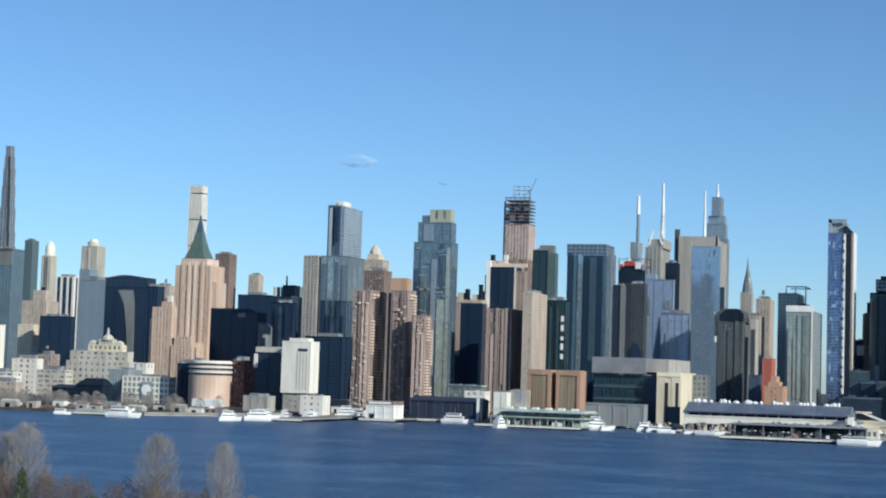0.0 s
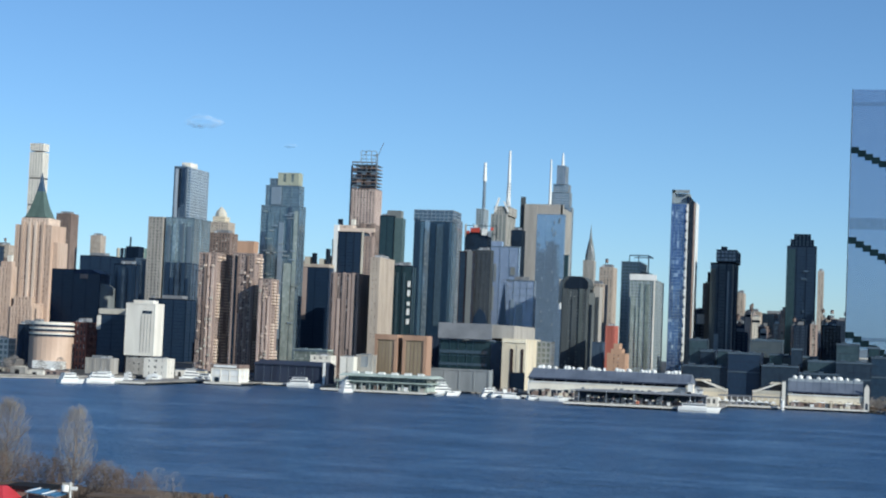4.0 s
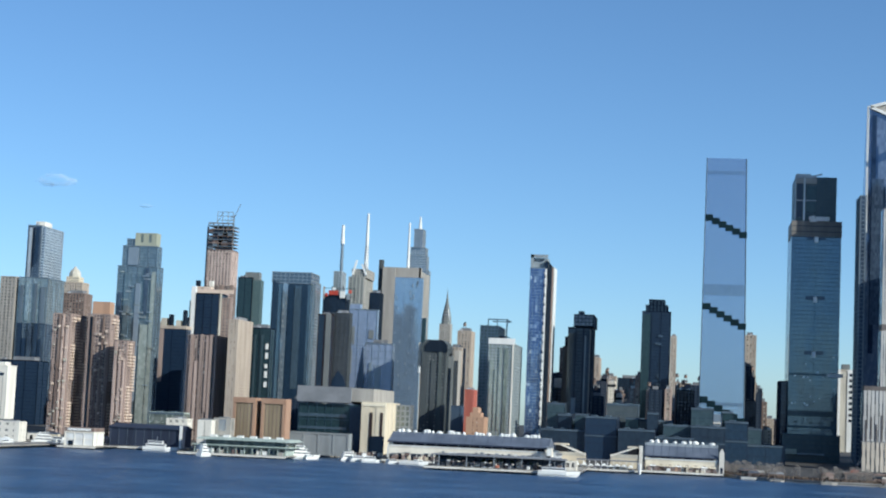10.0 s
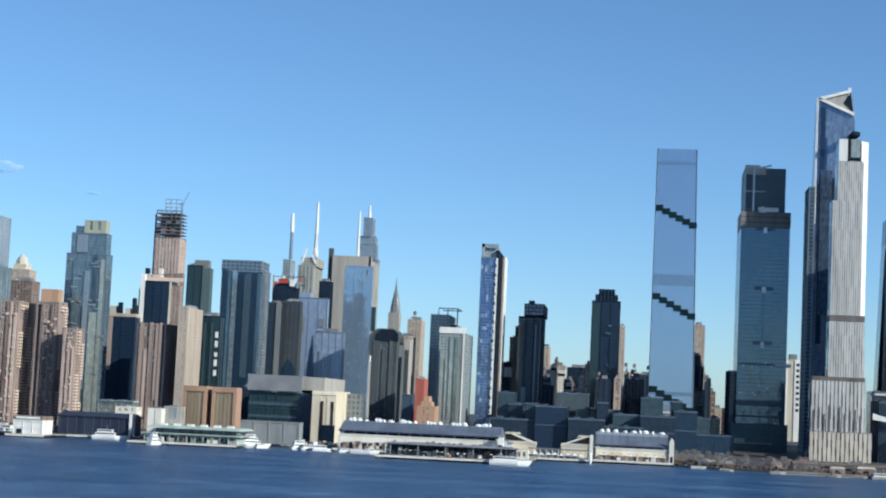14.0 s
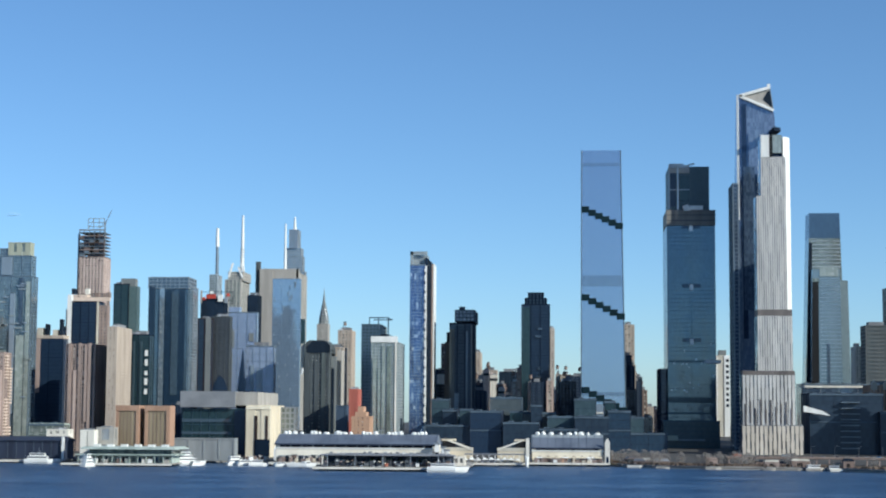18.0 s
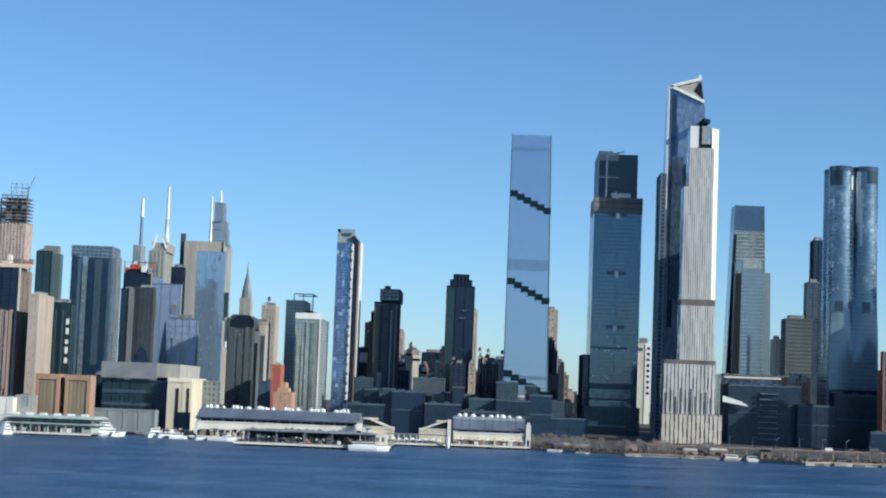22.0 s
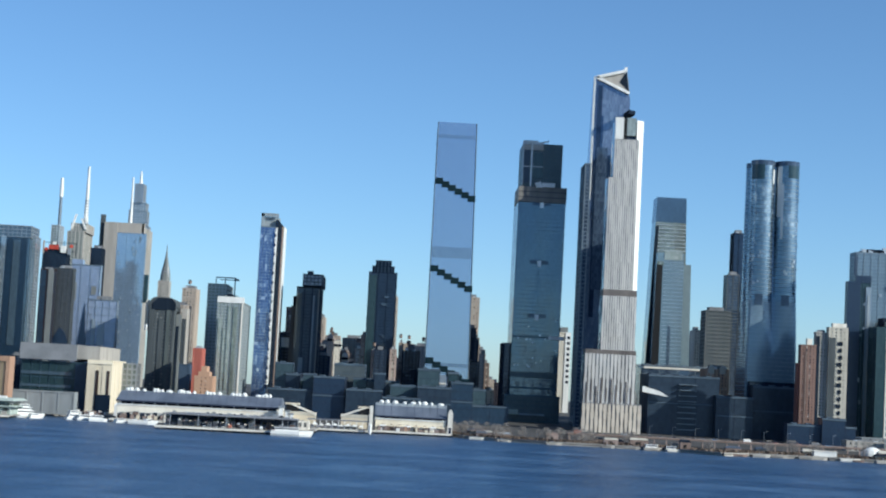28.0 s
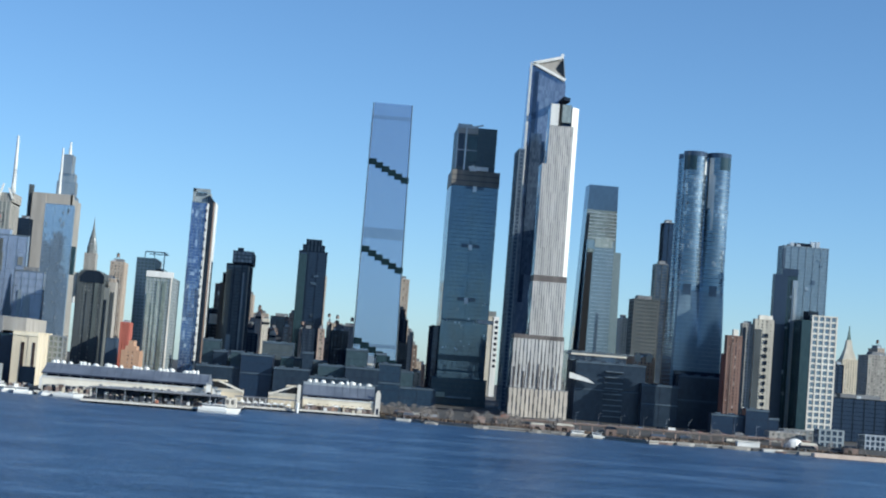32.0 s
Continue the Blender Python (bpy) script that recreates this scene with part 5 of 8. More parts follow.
b = thing("glass_apartment_tower", "tall blue-grey glass apartment tower with stepped shoulders", "apartment tower", -247, 320, 3)
tier(b, -265, -224, 300, 320, 3, 177, MULLION, DUSKGLASS, 10, 0.03, 3.2, 0.08, split=True, top=0.8)
# Sage bays at the right paint the lit, greenish lower front.
for a, c, z0, z1, m in ((-264, -259, 3, 150, NAVYGLASS), (-257, -251, 20, 170, DUSKGLASS), (-250, -247, 3, 96, SAGEGLASS), (-245, -240, 40, 160, SLATEGLASS), (-238, -230, 3, 118, SAGEGLASS), (-229, -225, 3, 172, SAGEGLASS), (-236, -232, 128, 176, NAVYGLASS)):
    part("bay", Shape().box(a + 247, c + 247, -21.4 + 0.01 * z1 / 10, -20, z0 - 3, z1 - 3), m, b)
bal = random.Random(13)
for i in range(26):
    cx, cz = bal.uniform(-262, -228), bal.uniform(30, 168)
    part("balcony", Shape().box(cx + 247, cx + 247 + bal.uniform(3, 8), -21.9, -20.4, cz, cz + bal.uniform(0.9, 1.6)), bal.choice((PALEMULL, SAGEGLASS, SLATEGLASS)), b)
tier(b, -262, -226, 303, 318, 177.8, 198, MULLION, DUSKGLASS, 9, 0.03, 3.2, 0.08, top=0.8)
part("bay", Shape().box(-9, 2, -18.2, -17, 176, 194), SLATEGLASS, b)
tier(b, -259, -248, 306, 316, 198.8, 205, MULLION, DUSKGLASS, 5, 0.1, 3.2, 0.2)
tier(b, -250, -228, 305, 317, 198.8, 211, OLIVE, GREENGLASS, 11, 0.5, 12, 0.3)
tower(FLATS, "small brown brick block", -350, -336, 700, 24, 140, BROWN, WINDOW, 4, 0.5)
b = tower(OFFICE, "plain navy slab with a tan cornice", -244, -214, 380, 20, 120, DARKMETAL, NAVYSLAB, 15, 0.02, 4, 0.04, 0.15, tall=0)
part("cornice", Shape().box(-15.4, 15.4, -10.6, 10, 116.6, 120), TAN, b)
part("tan_flank", Shape().box(-15.5, -9, -10.7, -9.8, 60, 116), TAUPE, b)
for x, w, h in ((-11, 3, 10), (-4, 1.6, 14), (5, 2.6, 8), (11, 1.4, 19)):
    part("roof_tank", Shape().box(x - w, x + w, -6, 2, 118, 118 + h), DARKSTONE if h > 12 else STONEGREY, b)
b = thing(OFFICE, "dark slab framed in white with a peach brick crown", "building", -196, 415, 3)
tier(b, -211, -184, 400, 428, 3, 158, DARKSTONE, NAVYSLAB, 9, 0.05, 3.6, 0.06)
tier(b, -184, -175, 408, 416, 3, 154, TAUPE, DRABWIN, 3.6, 0.5, 3.4, 0.4)
part("white_frame", Shape().box(-20.2, -15.6, -16, -10, 0, 163), WHITEPAINT, b, "white upright frame")
part("white_frame", Shape().box(11.4, 12.8, -15.8, -12, 40, 156), STONEGREY, b)
tier(b, -222, -217, 416, 436, 3, 150, DARKSTONE, NAVYSLAB, 3, 0.3)
tier(b, -226, -222, 416, 436, 3, 132, WHITE, DARKGLASS, 4, 0.4, 8, 0.4)
tier(b, -223, -204, 430, 442, 3, 167, PEACH, ROSEWIN, 6, 0.6, 6, 0.5)
tier(b, -202, -186, 431, 440, 3, 163, ROSE, SOFTWIN, 5, 0.6, 5, 0.5)
part("crown_bar", Shape().box(-22, 22, -3, 0, 157, 161), PEACH, b, "peach stone crown bar")
for x in (-24, -9, 2, 14):
    part("roof_tank", Shape().box(x - 2, x + 2, 18, 24, 166 if x < -5 else 162, 172 if x < -5 else 168), (DARKSTONE, PEACH, BROWN, WHITE)[int(x) % 4], b)
b = thing(FLATS, "brown brick apartment slab with projecting bays", "apartment tower", -168, 310, 3)
tier(b, -182, -153, 285, 338, 3, 108, TAUPE, WINDOW, 3.2, 0.55, 2.9, 0.3, split=True)
bays(b, -181, -154, 284.5, 3, 108, (TAUPE, BROWN, DARKSTONE, ROSE), 5, 33, 1.0)
for x in (-178, -168, -158):
    part("bay", Shape().box(x - 1.4 + 168, x + 1.4 + 168, -26.9, -25, 0, 107), TAUPE, b)
tower(FLATS, "sunlit beige concrete apartment slab", -138, -129, 275, 56, 126, TAN, WINDOW, 4.2, 0.62, 3, 0.35, split=True, tall=4)
b = tower(OFFICE, "dark green glass tower with a paler flank", -248, -230, 703, 30, 201, DARKMETAL, PINEGLASS, 10, 0.03, 4, 0.05, tall=4)
part("pale_flank", Shape().box(9.5, 20, -13, 1, 0, 196), JADEGLASS, b, "grey-green glass flank")
part("roof_house", Shape().box(-2, 16, -9, 4, 196, 206), MOSS2, b)
b = tower(OFFICE, "dark olive glass block with white panels", -171, -147, 480, 20, 128, DARKMETAL, PINEGLASS, 12, 0.02, 4, 0.05)
for x in (-6, 2):
    part("pale_strip", Shape().box(x, x + 2.4, -10.6, -10, 20, 118), TEALDIM, b)
for i in range(5):
    part("white_panel", Shape().box(7.4, 10.6, -10.9, -10, 60 + i * 10.5, 66 + i * 10.5 + 1.5 * math.sin(i * 2.3)), WHITEPAINT, b)
b = thing(OFFICE, "broad teal glass office tower with a cut corner", "building", -210, 860, 5)
tier(b, -237, -185, 836, 884, 5, 212, DARKMETAL, TEALGLASS, 9, 0.04, 4.2, 0.1, 0.15)
tier(b, -237.5, -184.5, 835.4, 884.5, 205, 219, STEEL, TEALGLASS, 6, 0.1, 4.2, 0.2)
tier(b, -198, -181, 850, 880, 5, 207, STEEL, BLUEGLASS, 6, 0.06, 4.2, 0.12)
part("dark_recess", Shape().box(-4, 22, -24.8, -20, 0, 198), INKGLASS, b, "dark recessed glass bay")
part("pale_bay", Shape().box(-12, -6, -25.2, -20, 20, 200), BLUEGLASS, b)
part("green_bay", Shape().box(-26.5, -19, -25.0, -20, 0, 203), INKGLASS, b)
part("inner_bay", Shape().box(4, 13, -25.4, -20, 60, 196), TEALGLASS, b)
b = tower(OFFICE, "dark brown slab with a tan edge", -93, -79, 480, 14, 146, OXDARK, INKGLASS, 7, 0.1, 3.6, 0.06, tall=3)
part("grey_edge", Shape().box(1.6, 7.4, -7.9, -7, 0, 144), MOSS2, b)
b = tower(OFFICE, "dark grey slab with a vault-shaped reflection painted on it", -82, -62, 500, 14, 149, DRAB, DRABDARK, 5, 0.12, 3.6, 0.1, tall=4)
# Navy vault outline: a reflection painted as a thin dark sheet.
vault = [(-9, 0), (9, 0), (9, 66), (6, 76), (0, 82), (-5, 74), (-9, 66)]
part("vault_reflection", Shape().loft([[(x, -7.9, z) for x, z in vault], [(x, -7, z) for x, z in vault]]), NAVYSLAB, b)
b = tower(OFFICE, "dark office block with a red sign band on its crown", -181, -150, 900, 26, 196, DARKSTONE, DARKGLASS, 4, 0.3)
part("red_sign", Shape().box(-8, 5, -15, -13.5, 194, 200), REDPAINT, b, "red sign band")
part("red_sign", Shape().box(-13, -9.5, -15, -13.5, 192, 196), REDPAINT, b)
part("red_sign", Shape().box(20, 24, -15.6, -14, 197, 201), REDPAINT, b)
part("sign_frame", Shape().beam((-15, -13, 192), (28, -13, 192), 1.0).beam((-15, -13, 203), (28, -13, 203), 0.7).beam((-4, -13, 186), (-4, -13, 206), 0.8).beam((12, -13, 186), (12, -13, 206), 0.8).beam((28, -13, 186), (28, -13, 204), 0.8), DARKMETAL, b)
part("sign_board", Shape().box(-3, 2, -16.4, -15.2, 200.4, 204), WHITEPAINT, b)
part("sign_post", Shape().box(-16, -14, -15, -12, 188, 205), CONCRETE, b)
part("sign_board", Shape().box(8, 15, -16, -13, 190, 199), WHITEPAINT, b)
part("sign_board", Shape().box(17, 21, -16, -13, 188, 196), STEEL, b)
tower(OFFICE, "dark round-topped office block", -136, -121, 1000, 26, 208, DARKSTONE, DARKGLASS, 4, 0.3)
b = tower(OFFICE, "pale lavender glass block with stepped top", -103, -68, 700, 12, 166, MULLION, LAVGLASS, 12, 0.03, 4, 0.05, tall=0)
part("raised_corner", Shape().box(-17.4, -4, -6, 6, 163, 170), LAVGLASS, b)
# Dark sheet in the outline of a reflection, painted onto the glass.
notch = [(-5, 0), (9, 0), (8, 60), (4, 84), (2, 118), (-1, 96), (-4, 70)]
part("dark_reflection", Shape().loft([[(x, -6.9, z) for x, z in notch], [(x, -6, z) for x, z in notch]]), NAVYSLAB, b)
for x, z, w, h in ((-13, 120, 3, 22), (8, 128, 6, 10), (10, 104, 5, 16), (-16, 84, 4, 30)):
    part("grey_bay", Shape().box(x, x + w, -6.8, -6, z, z + h), MOSS2, b)
tower(OFFICE, "pale blue glass block", -54, -22, 560, 12, 119, MULLION, LAVGLASS, 8, 0.05, 8, 0.06)
b = thing(FLATS, "dark stone tower with an arched roof", "building", 65, 322, 3)
tier(b, 53, 77, 300, 346, 3, 106, DRAB, DRABWIN, 3.4, 0.5, 3.4, 0.4, split=True)
bays(b, 53, 77, 299.6, 3, 102, (DRAB, MOSS, DRAB), 3, 14, 0.9)
part("pale_corner", Shape().box(-16, -12.6, -20, -14, 82, 108), STONEGREY, b)
part("corner_lamp", Shape().pole(-14, -21, 78, 84, 1.8, 1.8, 8), WHITEPAINT, b)
part("dark_arch", Shape().loft([[(x, -23.2, z) for x, z in ((-9, 99), (13.5, 99), (13.5, 106), (9, 110.5), (-4, 110.5), (-9, 105))], [(x, -22, z) for x, z in ((-9, 99), (13.5, 99), (13.5, 106), (9, 110.5), (-4, 110.5), (-9, 105))]]), DARKSTONE, b)
part("cream_annex", Shape().box(17.6, 22.6, -2, 18, 0, 102), TAN2, b)
for x in (18.4, 20.8):
    part("annex_slot", Shape().box(x, x + 1.0, -2.8, -2, 10, 92), DRAB, b)
part("side_annex", Shape().box(12.6, 17.5, -6, 20, 0, 96), MOSS2, b)
part("annex_recess", Shape().box(13, 15.6, -6.8, -6, 20, 84), DARKSTONE, b)
arch = [(12.3 * math.cos(a * math.pi / 10), 12 * min(0.75, math.sin(a * math.pi / 10)) * 0.8 + 104) for a in range(11)]
part("arched_roof", Shape().loft([[(x, -22.3, z) for x, z in arch], [(x, 24, z) for x, z in arch]]), DRAB, b)
tower(FLATS, "tan stone tower behind others", 34, 50, 620, 34, 120, TAN, WINDOW, 4, 0.5)
tower(FLATS, "tan brick tower with rounded top", 20, 37, 800, 40, 149, TAN, WINDOW, 4, 0.55, tank=True)
tower("low_block", "slate-blue low block beside the red building", 94, 104, 235, 12, 50, HAZEBLUE, HAZEBLUE, 9, 0.2, 20, 0.1, tall=0, bits=0)
tower("brick_house", "red painted narrow brick building", 103, 111, 260, 28, 66, REDWALL, WINDOW, 4, 0.8, 3.4, 0.8, tall=3)
b = tower("brick_house", "orange brick building with stepped gable", 112, 128, 210, 30, 40, ORANGE, WINDOW, 4, 0.7, 3.4, 0.7, tall=0)
part("gable", Shape().box(-5, 5, -15, 8, 37, 42).box(-2.5, 2.5, -15, 8, 42, 47), ORANGE, b)
b = tower(FLATS, "grey-green glass tower with an open roof frame", 86, 106, 500, 70, 141, PALEMULL, SAGEGLASS, 4, 0.25, tall=0)
part("dark_flank", Shape().box(10.6, 19.5, -33, 30, 0, 128), NAVYGLASS, b)
part("roof_frame", Shape().beam((-2, -33, 139), (-2, -33, 146), 0.9).beam((-2, -33, 146), (19, -33, 146), 1.2).beam((19, -33, 146), (19, -33, 126), 1.2).beam((8, -33, 139), (8, -33, 146), 0.9).beam((19, -33, 146), (19, 10, 146), 1.0).beam((19, 10, 146), (-2, 10, 146), 1.0), MULLION, b)
b = thing("glass_apartment_tower", "grey-green glass apartment tower with a white sunlit edge", "apartment tower", 128, 385, 3)
tier(b, 115, 140, 340, 425, 3, 114, PALEMULL, SAGEGLASS, 3.6, 0.2, 3.2, 0.25, split=True)
bays(b, 115, 136, 339.6, 3, 110, (SAGEGLASS, GREENGLASS, SAGEGLASS), 4, 24, 1.2)
part("white_cornice", Shape().box(-13.6, 13, -46, -41, 111, 117), WHITEPAINT, b)
# White strip paints the sunlit right side onto the front.
part("white_edge", Shape().box(10.8, 12.4, -46, -44.6, 0, 111), WHITE, b)
b = tower(OFFICE, "dark brick block with white sign boards", 164, 183, 540, 30, 92, DARKSTONE, NAVYSLAB, 6, 0.2, tall=3)
part("sign_board", Shape().box(-7, 5.5, -16, -15.2, 74, 85), WHITEPAINT, b, "white sign board")
part("sign_board", Shape().box(-7, 5.5, -16, -15.2, 30, 38), WHITEPAINT, b, "white sign board")
b = tower(FLATS, "brown brick block with a slanting white gable", 160, 184, 700, 30, 128, BROWN, WINDOW, 4, 0.5, tall=3)
part("white_gable", Shape().beam((-8, -16, 116), (0, -16, 96), 2.2), WHITE, b)
b = thing(OFFICE, "dark glass tower with an overhanging top", "building", 198, 520, 3)
tier(b, 184, 209, 490, 560, 3, 141, DARKMETAL, INKGLASS, 8, 0.1, 3.6, 0.1, split=True)
part("pale_strip", Shape().box(-14.4, -8.6, -31, -29.6, 0, 132), MOSS, b)
part("stair_flank", Shape().box(-20, -14.5, -24, 20, 0, 118), DRAB, b)
part("stair_step", Shape().box(-18, -15, -22, 10, 118, 129), DARKSTONE, b)
part("pale_strip", Shape().box(4, 5.6, -31, -29.6, 0, 130), MULLION, b)
part("pale_strip", Shape().box(9.5, 10.8, -31, -29.6, 0, 137), MOSS2, b)
part("pale_panel", Shape().box(-10, -4, -30.8, -29.6, 6, 62), MULLION, b)
part("roof_box", Shape().box(-4, 2, -26, -14, 152, 157), DARKMETAL, b)
tier(b, 190, 211, 487, 560, 143, 155, DARKMETAL, NAVYGLASS, 4, 0.2, 3.6, 0.3)
tower(FLATS, "tan stone tower far behind", 188, 198, 900, 40, 125, TAN, WINDOW, 4, 0.5)
tower(FLATS, "tan stepped block with tank", 196, 216, 1000, 40, 104, TAN, WINDOW, 4, 0.5, tank=True)
tower(FLATS, "dark brick city block", 225, 252, 850, 40, 98, DARKSTONE, WINDOW, 4, 0.4)
b = thing(OFFICE, "black stone tower with a chamfered crown", "building", 273, 800, 5)
tier(b, 256, 291, 775, 800, 5, 180, DARKMETAL, NAVYSLAB, 12, 0.06, 4, 0.06, split=True)
part("green_flank", Shape().box(-17.2, -7, -26, -25, 0, 172), PINEGLASS, b, "dark green glass flank")
for i in range(7):
    part("lit_pane", Shape().box(3 + 3 * math.sin(i * 2.1), 7 + 2 * math.sin(i * 1.3), -26.4, -25.4, 44 + i * 17 + 5 * math.sin(i * 4.1), 47 + i * 17 + 5 * math.sin(i * 4.1)), NAVYGLASS, b)
tier(b, 260, 287, 777, 828, 180, 188, DARKMETAL, INKGLASS, 4.4, 0.4, 4, 0.2)
tier(b, 264, 283, 779, 826, 188, 195, DARKMETAL, INKGLASS, 4.4, 0.4, 4, 0.2)
tower(FLATS, "narrow tan tower far behind", 282.8, 292.8, 1700, 30, 198, TAN, WINDOW, 4, 0.5)
tower(OFFICE, "dark brick city block", 303, 322, 560, 40, 80, DARKSTONE, WINDOW, 4, 0.4, tank=True)
tower(FLATS, "tan block with a water tank", 305, 318, 900, 40, 96, TAN, WINDOW, 4, 0.5, tank=True)
tower(FLATS, "tan brick tower with dark side", 385, 398, 800, 40, 157, TAN, WINDOW, 4, 0.5)
tower(OFFICE, "small dark glass block", 379, 390, 560, 40, 72, DARKSTONE, DARKGLASS, 4, 0.3)
tower(OFFICE, "dark narrow brick block", 390, 400, 640, 40, 87, DARKSTONE, WINDOW, 4, 0.4)
tower(OFFICE, "small grey concrete block", 398, 408, 560, 40, 40, CONCRETE, WINDOW, 4, 0.4)
tower(FLATS, "tan block at the end of the street", 419, 427, 900, 40, 54, TAN, WINDOW, 4, 0.5)
tower(FLATS, "grey block at the end of the street", 429, 437, 960, 40, 51, TAUPE, WINDOW, 4, 0.5)
b = tower(FLATS, "white and cream slab with a dark window column", 508, 527, 900, 50, 122, STONEGREY, STONEGREY, 18, 0.1, 40, 0.05, tall=2)
for x0, x1 in ((-9.6, -6.4), (2.6, 9.6)):
    part("white_corner", Shape().box(x0, x1, -25.9, -25.1, 0, 120), WHITEPAINT, b)
for i in range(9):
    part("window_slot", Shape().box(5.0, 8.6, -26.2, -25.6, 52 + i * 7.4, 55.6 + i * 7.4), DARKSTONE, b)
part("roof_house", Shape().box(-4, 6, -20, -6, 120, 127), MOSS2, b)
tower(OFFICE, "dark glass slab beside the lobed tower", 682, 694, 600, 20, 238, DARKMETAL, DARKGLASS, 5, 0.12, 4, 0.1)
tower(OFFICE, "grey tower beside the lobed tower", 674, 688, 590, 20, 188, DRAB, NAVYGLASS, 6, 0.12, 3.6, 0.2)
tower(FLATS, "grey stone apartment slab", 631, 658, 480, 30, 140, SLABGREY, HALLGREY, 12, 0.1, 4.2, 0.55, split=True)
tower(FLATS, "narrow white and pink tower", 647, 654, 640, 30, 124, WHITE, WINDOW, 4, 0.5)
b = tower("brick_house", "old orange brick warehouse with two pale gables", 622, 646, 420, 30, 75, ORANGE, WINDOW, 4, 0.6)
for x in (-6, 6):
    part("gable", Shape().loft([[(x - 3, -15.6, 68), (x + 3, -15.6, 68), (x + 3, -14, 68), (x - 3, -14, 68)], [(x - 3, -15.6, 74), (x + 3, -15.6, 74), (x + 3, -14, 74), (x - 3, -14, 74)], [(x - 0.4, -15.6, 78), (x + 0.4, -15.6, 78), (x + 0.4, -14, 78), (x - 0.4, -14, 78)]]), STONEGREY, b)
b = tower(FLATS, "red-brown brick apartment tower with a pale roof house", 683, 697, 255, 10, 100, REDTAN, WINDOW, 3.4, 0.6, 3, 0.4, split=True, tall=0)
part("dark_flank", Shape().box(-10, -7.2, -4, 5, 0, 80), OXBLOOD, b)
part("roof_house", Shape().box(-1, 4, -3, 3, 96, 104), WHITE, b)
part("window_strip", Shape().box(-3, -1.6, -5.9, -5, 20, 92), BROWN, b)
b = tower(FLATS, "grey stone apartment tower with dark bays", 697.6, 708, 257, 8, 113, CONCRETE, DRABWIN, 3.4, 0.5, 3, 0.4, tall=3)
part("dark_bay", Shape().box(-5, -1.8, -4.9, -4, 0, 107), DARKSTONE, b)
part("pale_foot", Shape().box(-1, 3.2, -5.2, -4, 14, 30), WHITE, b)
b = tower(FLATS, "cream brick apartment tower with a dark window column", 709, 727, 254, 9, 118, STONEGREY, SOFTWIN, 4.6, 0.6, 3, 0.45, split=True, tall=0)
part("dark_flank", Shape().box(-9.4, -2.6, -5.6, -4.4, 0, 106), DRAB, b)
for i in range(12):
    part("window_slot", Shape().box(0.4 + 0.8 * math.sin(i * 2.2), 4.0 + 0.6 * math.sin(i * 3.1), -5.6, -4.4, 26 + i * 6.6, 29.6 + i * 6.6), DARKSTONE, b)
part("roof_house", Shape().box(-5, 8, -3, 4, 113, 120), WHITE, b)
tower(FLATS, "narrow cream block behind the lobed tower", 700, 708, 420, 20, 52, CREAM, SOFTWIN, 4, 0.5, tall=0)
b = thing("glass_apartment_tower", "tall grey-blue glass tower with a notched front", "apartment tower", 765, 325, 3)
tier(b, 746, 791, 303, 325, 3, 195, MULLION, PLAINGLASS, 7, 0.05, 3.6, 0.1, split=True)
tier(b, 744, 759, 295, 303, 3, 165, TEALMULL, PINEGLASS, 7, 0.06, 3.6, 0.06)
part("pale_bay", Shape().box(-10.6, -5.4, -31.4, -30, 0, 158), SLATEGLASS, b)
part("dark_cap", Shape().box(-21.2, -5.6, -31, -22.2, 162, 169), NAVYSLAB, b)
notch_dice = random.Random(61)
for i in range(22):
    cx, cz = notch_dice.uniform(-20, 22), notch_dice.uniform(40, 180)
    side = -30.9 if cx < -6 else -22.9
    part("pale_pane", Shape().box(cx, cx + notch_dice.uniform(1.2, 4), side, side + 1, min(cz, 150) if cx < -6 else cz, (min(cz, 150) if cx < -6 else cz) + notch_dice.uniform(1, 5)), notch_dice.choice((SLATEGLASS, TOWERGLASS, NAVYGLASS)), b)
for x in (-12, 9, 14):
    part("roof_box", Shape().box(x, x + 4, -18, -12, 192, 198 + x * 0.1), ALUMIN, b)
part("dark_corner", Shape().box(-29, -16, -31.2, -22, 0, 163), NAVYSLAB, b)
part("bay_slot", Shape().box(-9, -7.4, -32, -31.3, 0, 150), PALEMULL, b)
part("dark_slot", Shape().box(-20.8, -17.6, -22.4, -21, 163, 190), NAVYSLAB, b)
plant(b, 748, 788, 305, 323, 195, DARKMETAL, 5, bits=4)
b = thing("glass_apartment_tower", "white gridded apartment tower with square windows", "apartment tower", 775, 275, 3)
tier(b, 766, 790, 257, 297, 3, 125, WHITE, PLAINGLASS, 6, 0.24, 5.8, 0.3, 0.7, split=True)
part("dark_side", Shape().box(-19.5, -9, -18.5, 10, 0, 118), PINEGLASS, b)
part("roof_house", Shape().box(-12, -2, -12, 6, 119, 127), DARKSTONE, b)
b = thing("spired_stone_tower", "distant cream stone tower with a pyramid spire", "building", 1200, 1515, 10)
tier(b, 1187, 1213, 1500, 1530, 10, 118, CREAM, WINDOW, 4, 0.5)
sq = lambda h, z: [(sx * h, sy * h, z) for sx, sy in ((-1, -1), (1, -1), (1, 1), (-1, 1))]
part("pyramid_roof", Shape().loft([sq(12, 109), sq(6, 128), sq(4, 143)]), STONEGREY, b)
part("spire", Shape().loft([sq(3, 143), sq(2, 150), sq(0.3, 168)]), GREENCU, b)
tower(OFFICE, "grey concrete slab block", 969, 1000, 700, 40, 106, CONCRETE, WINDOW, 4, 0.4, 3.4, 0.5)
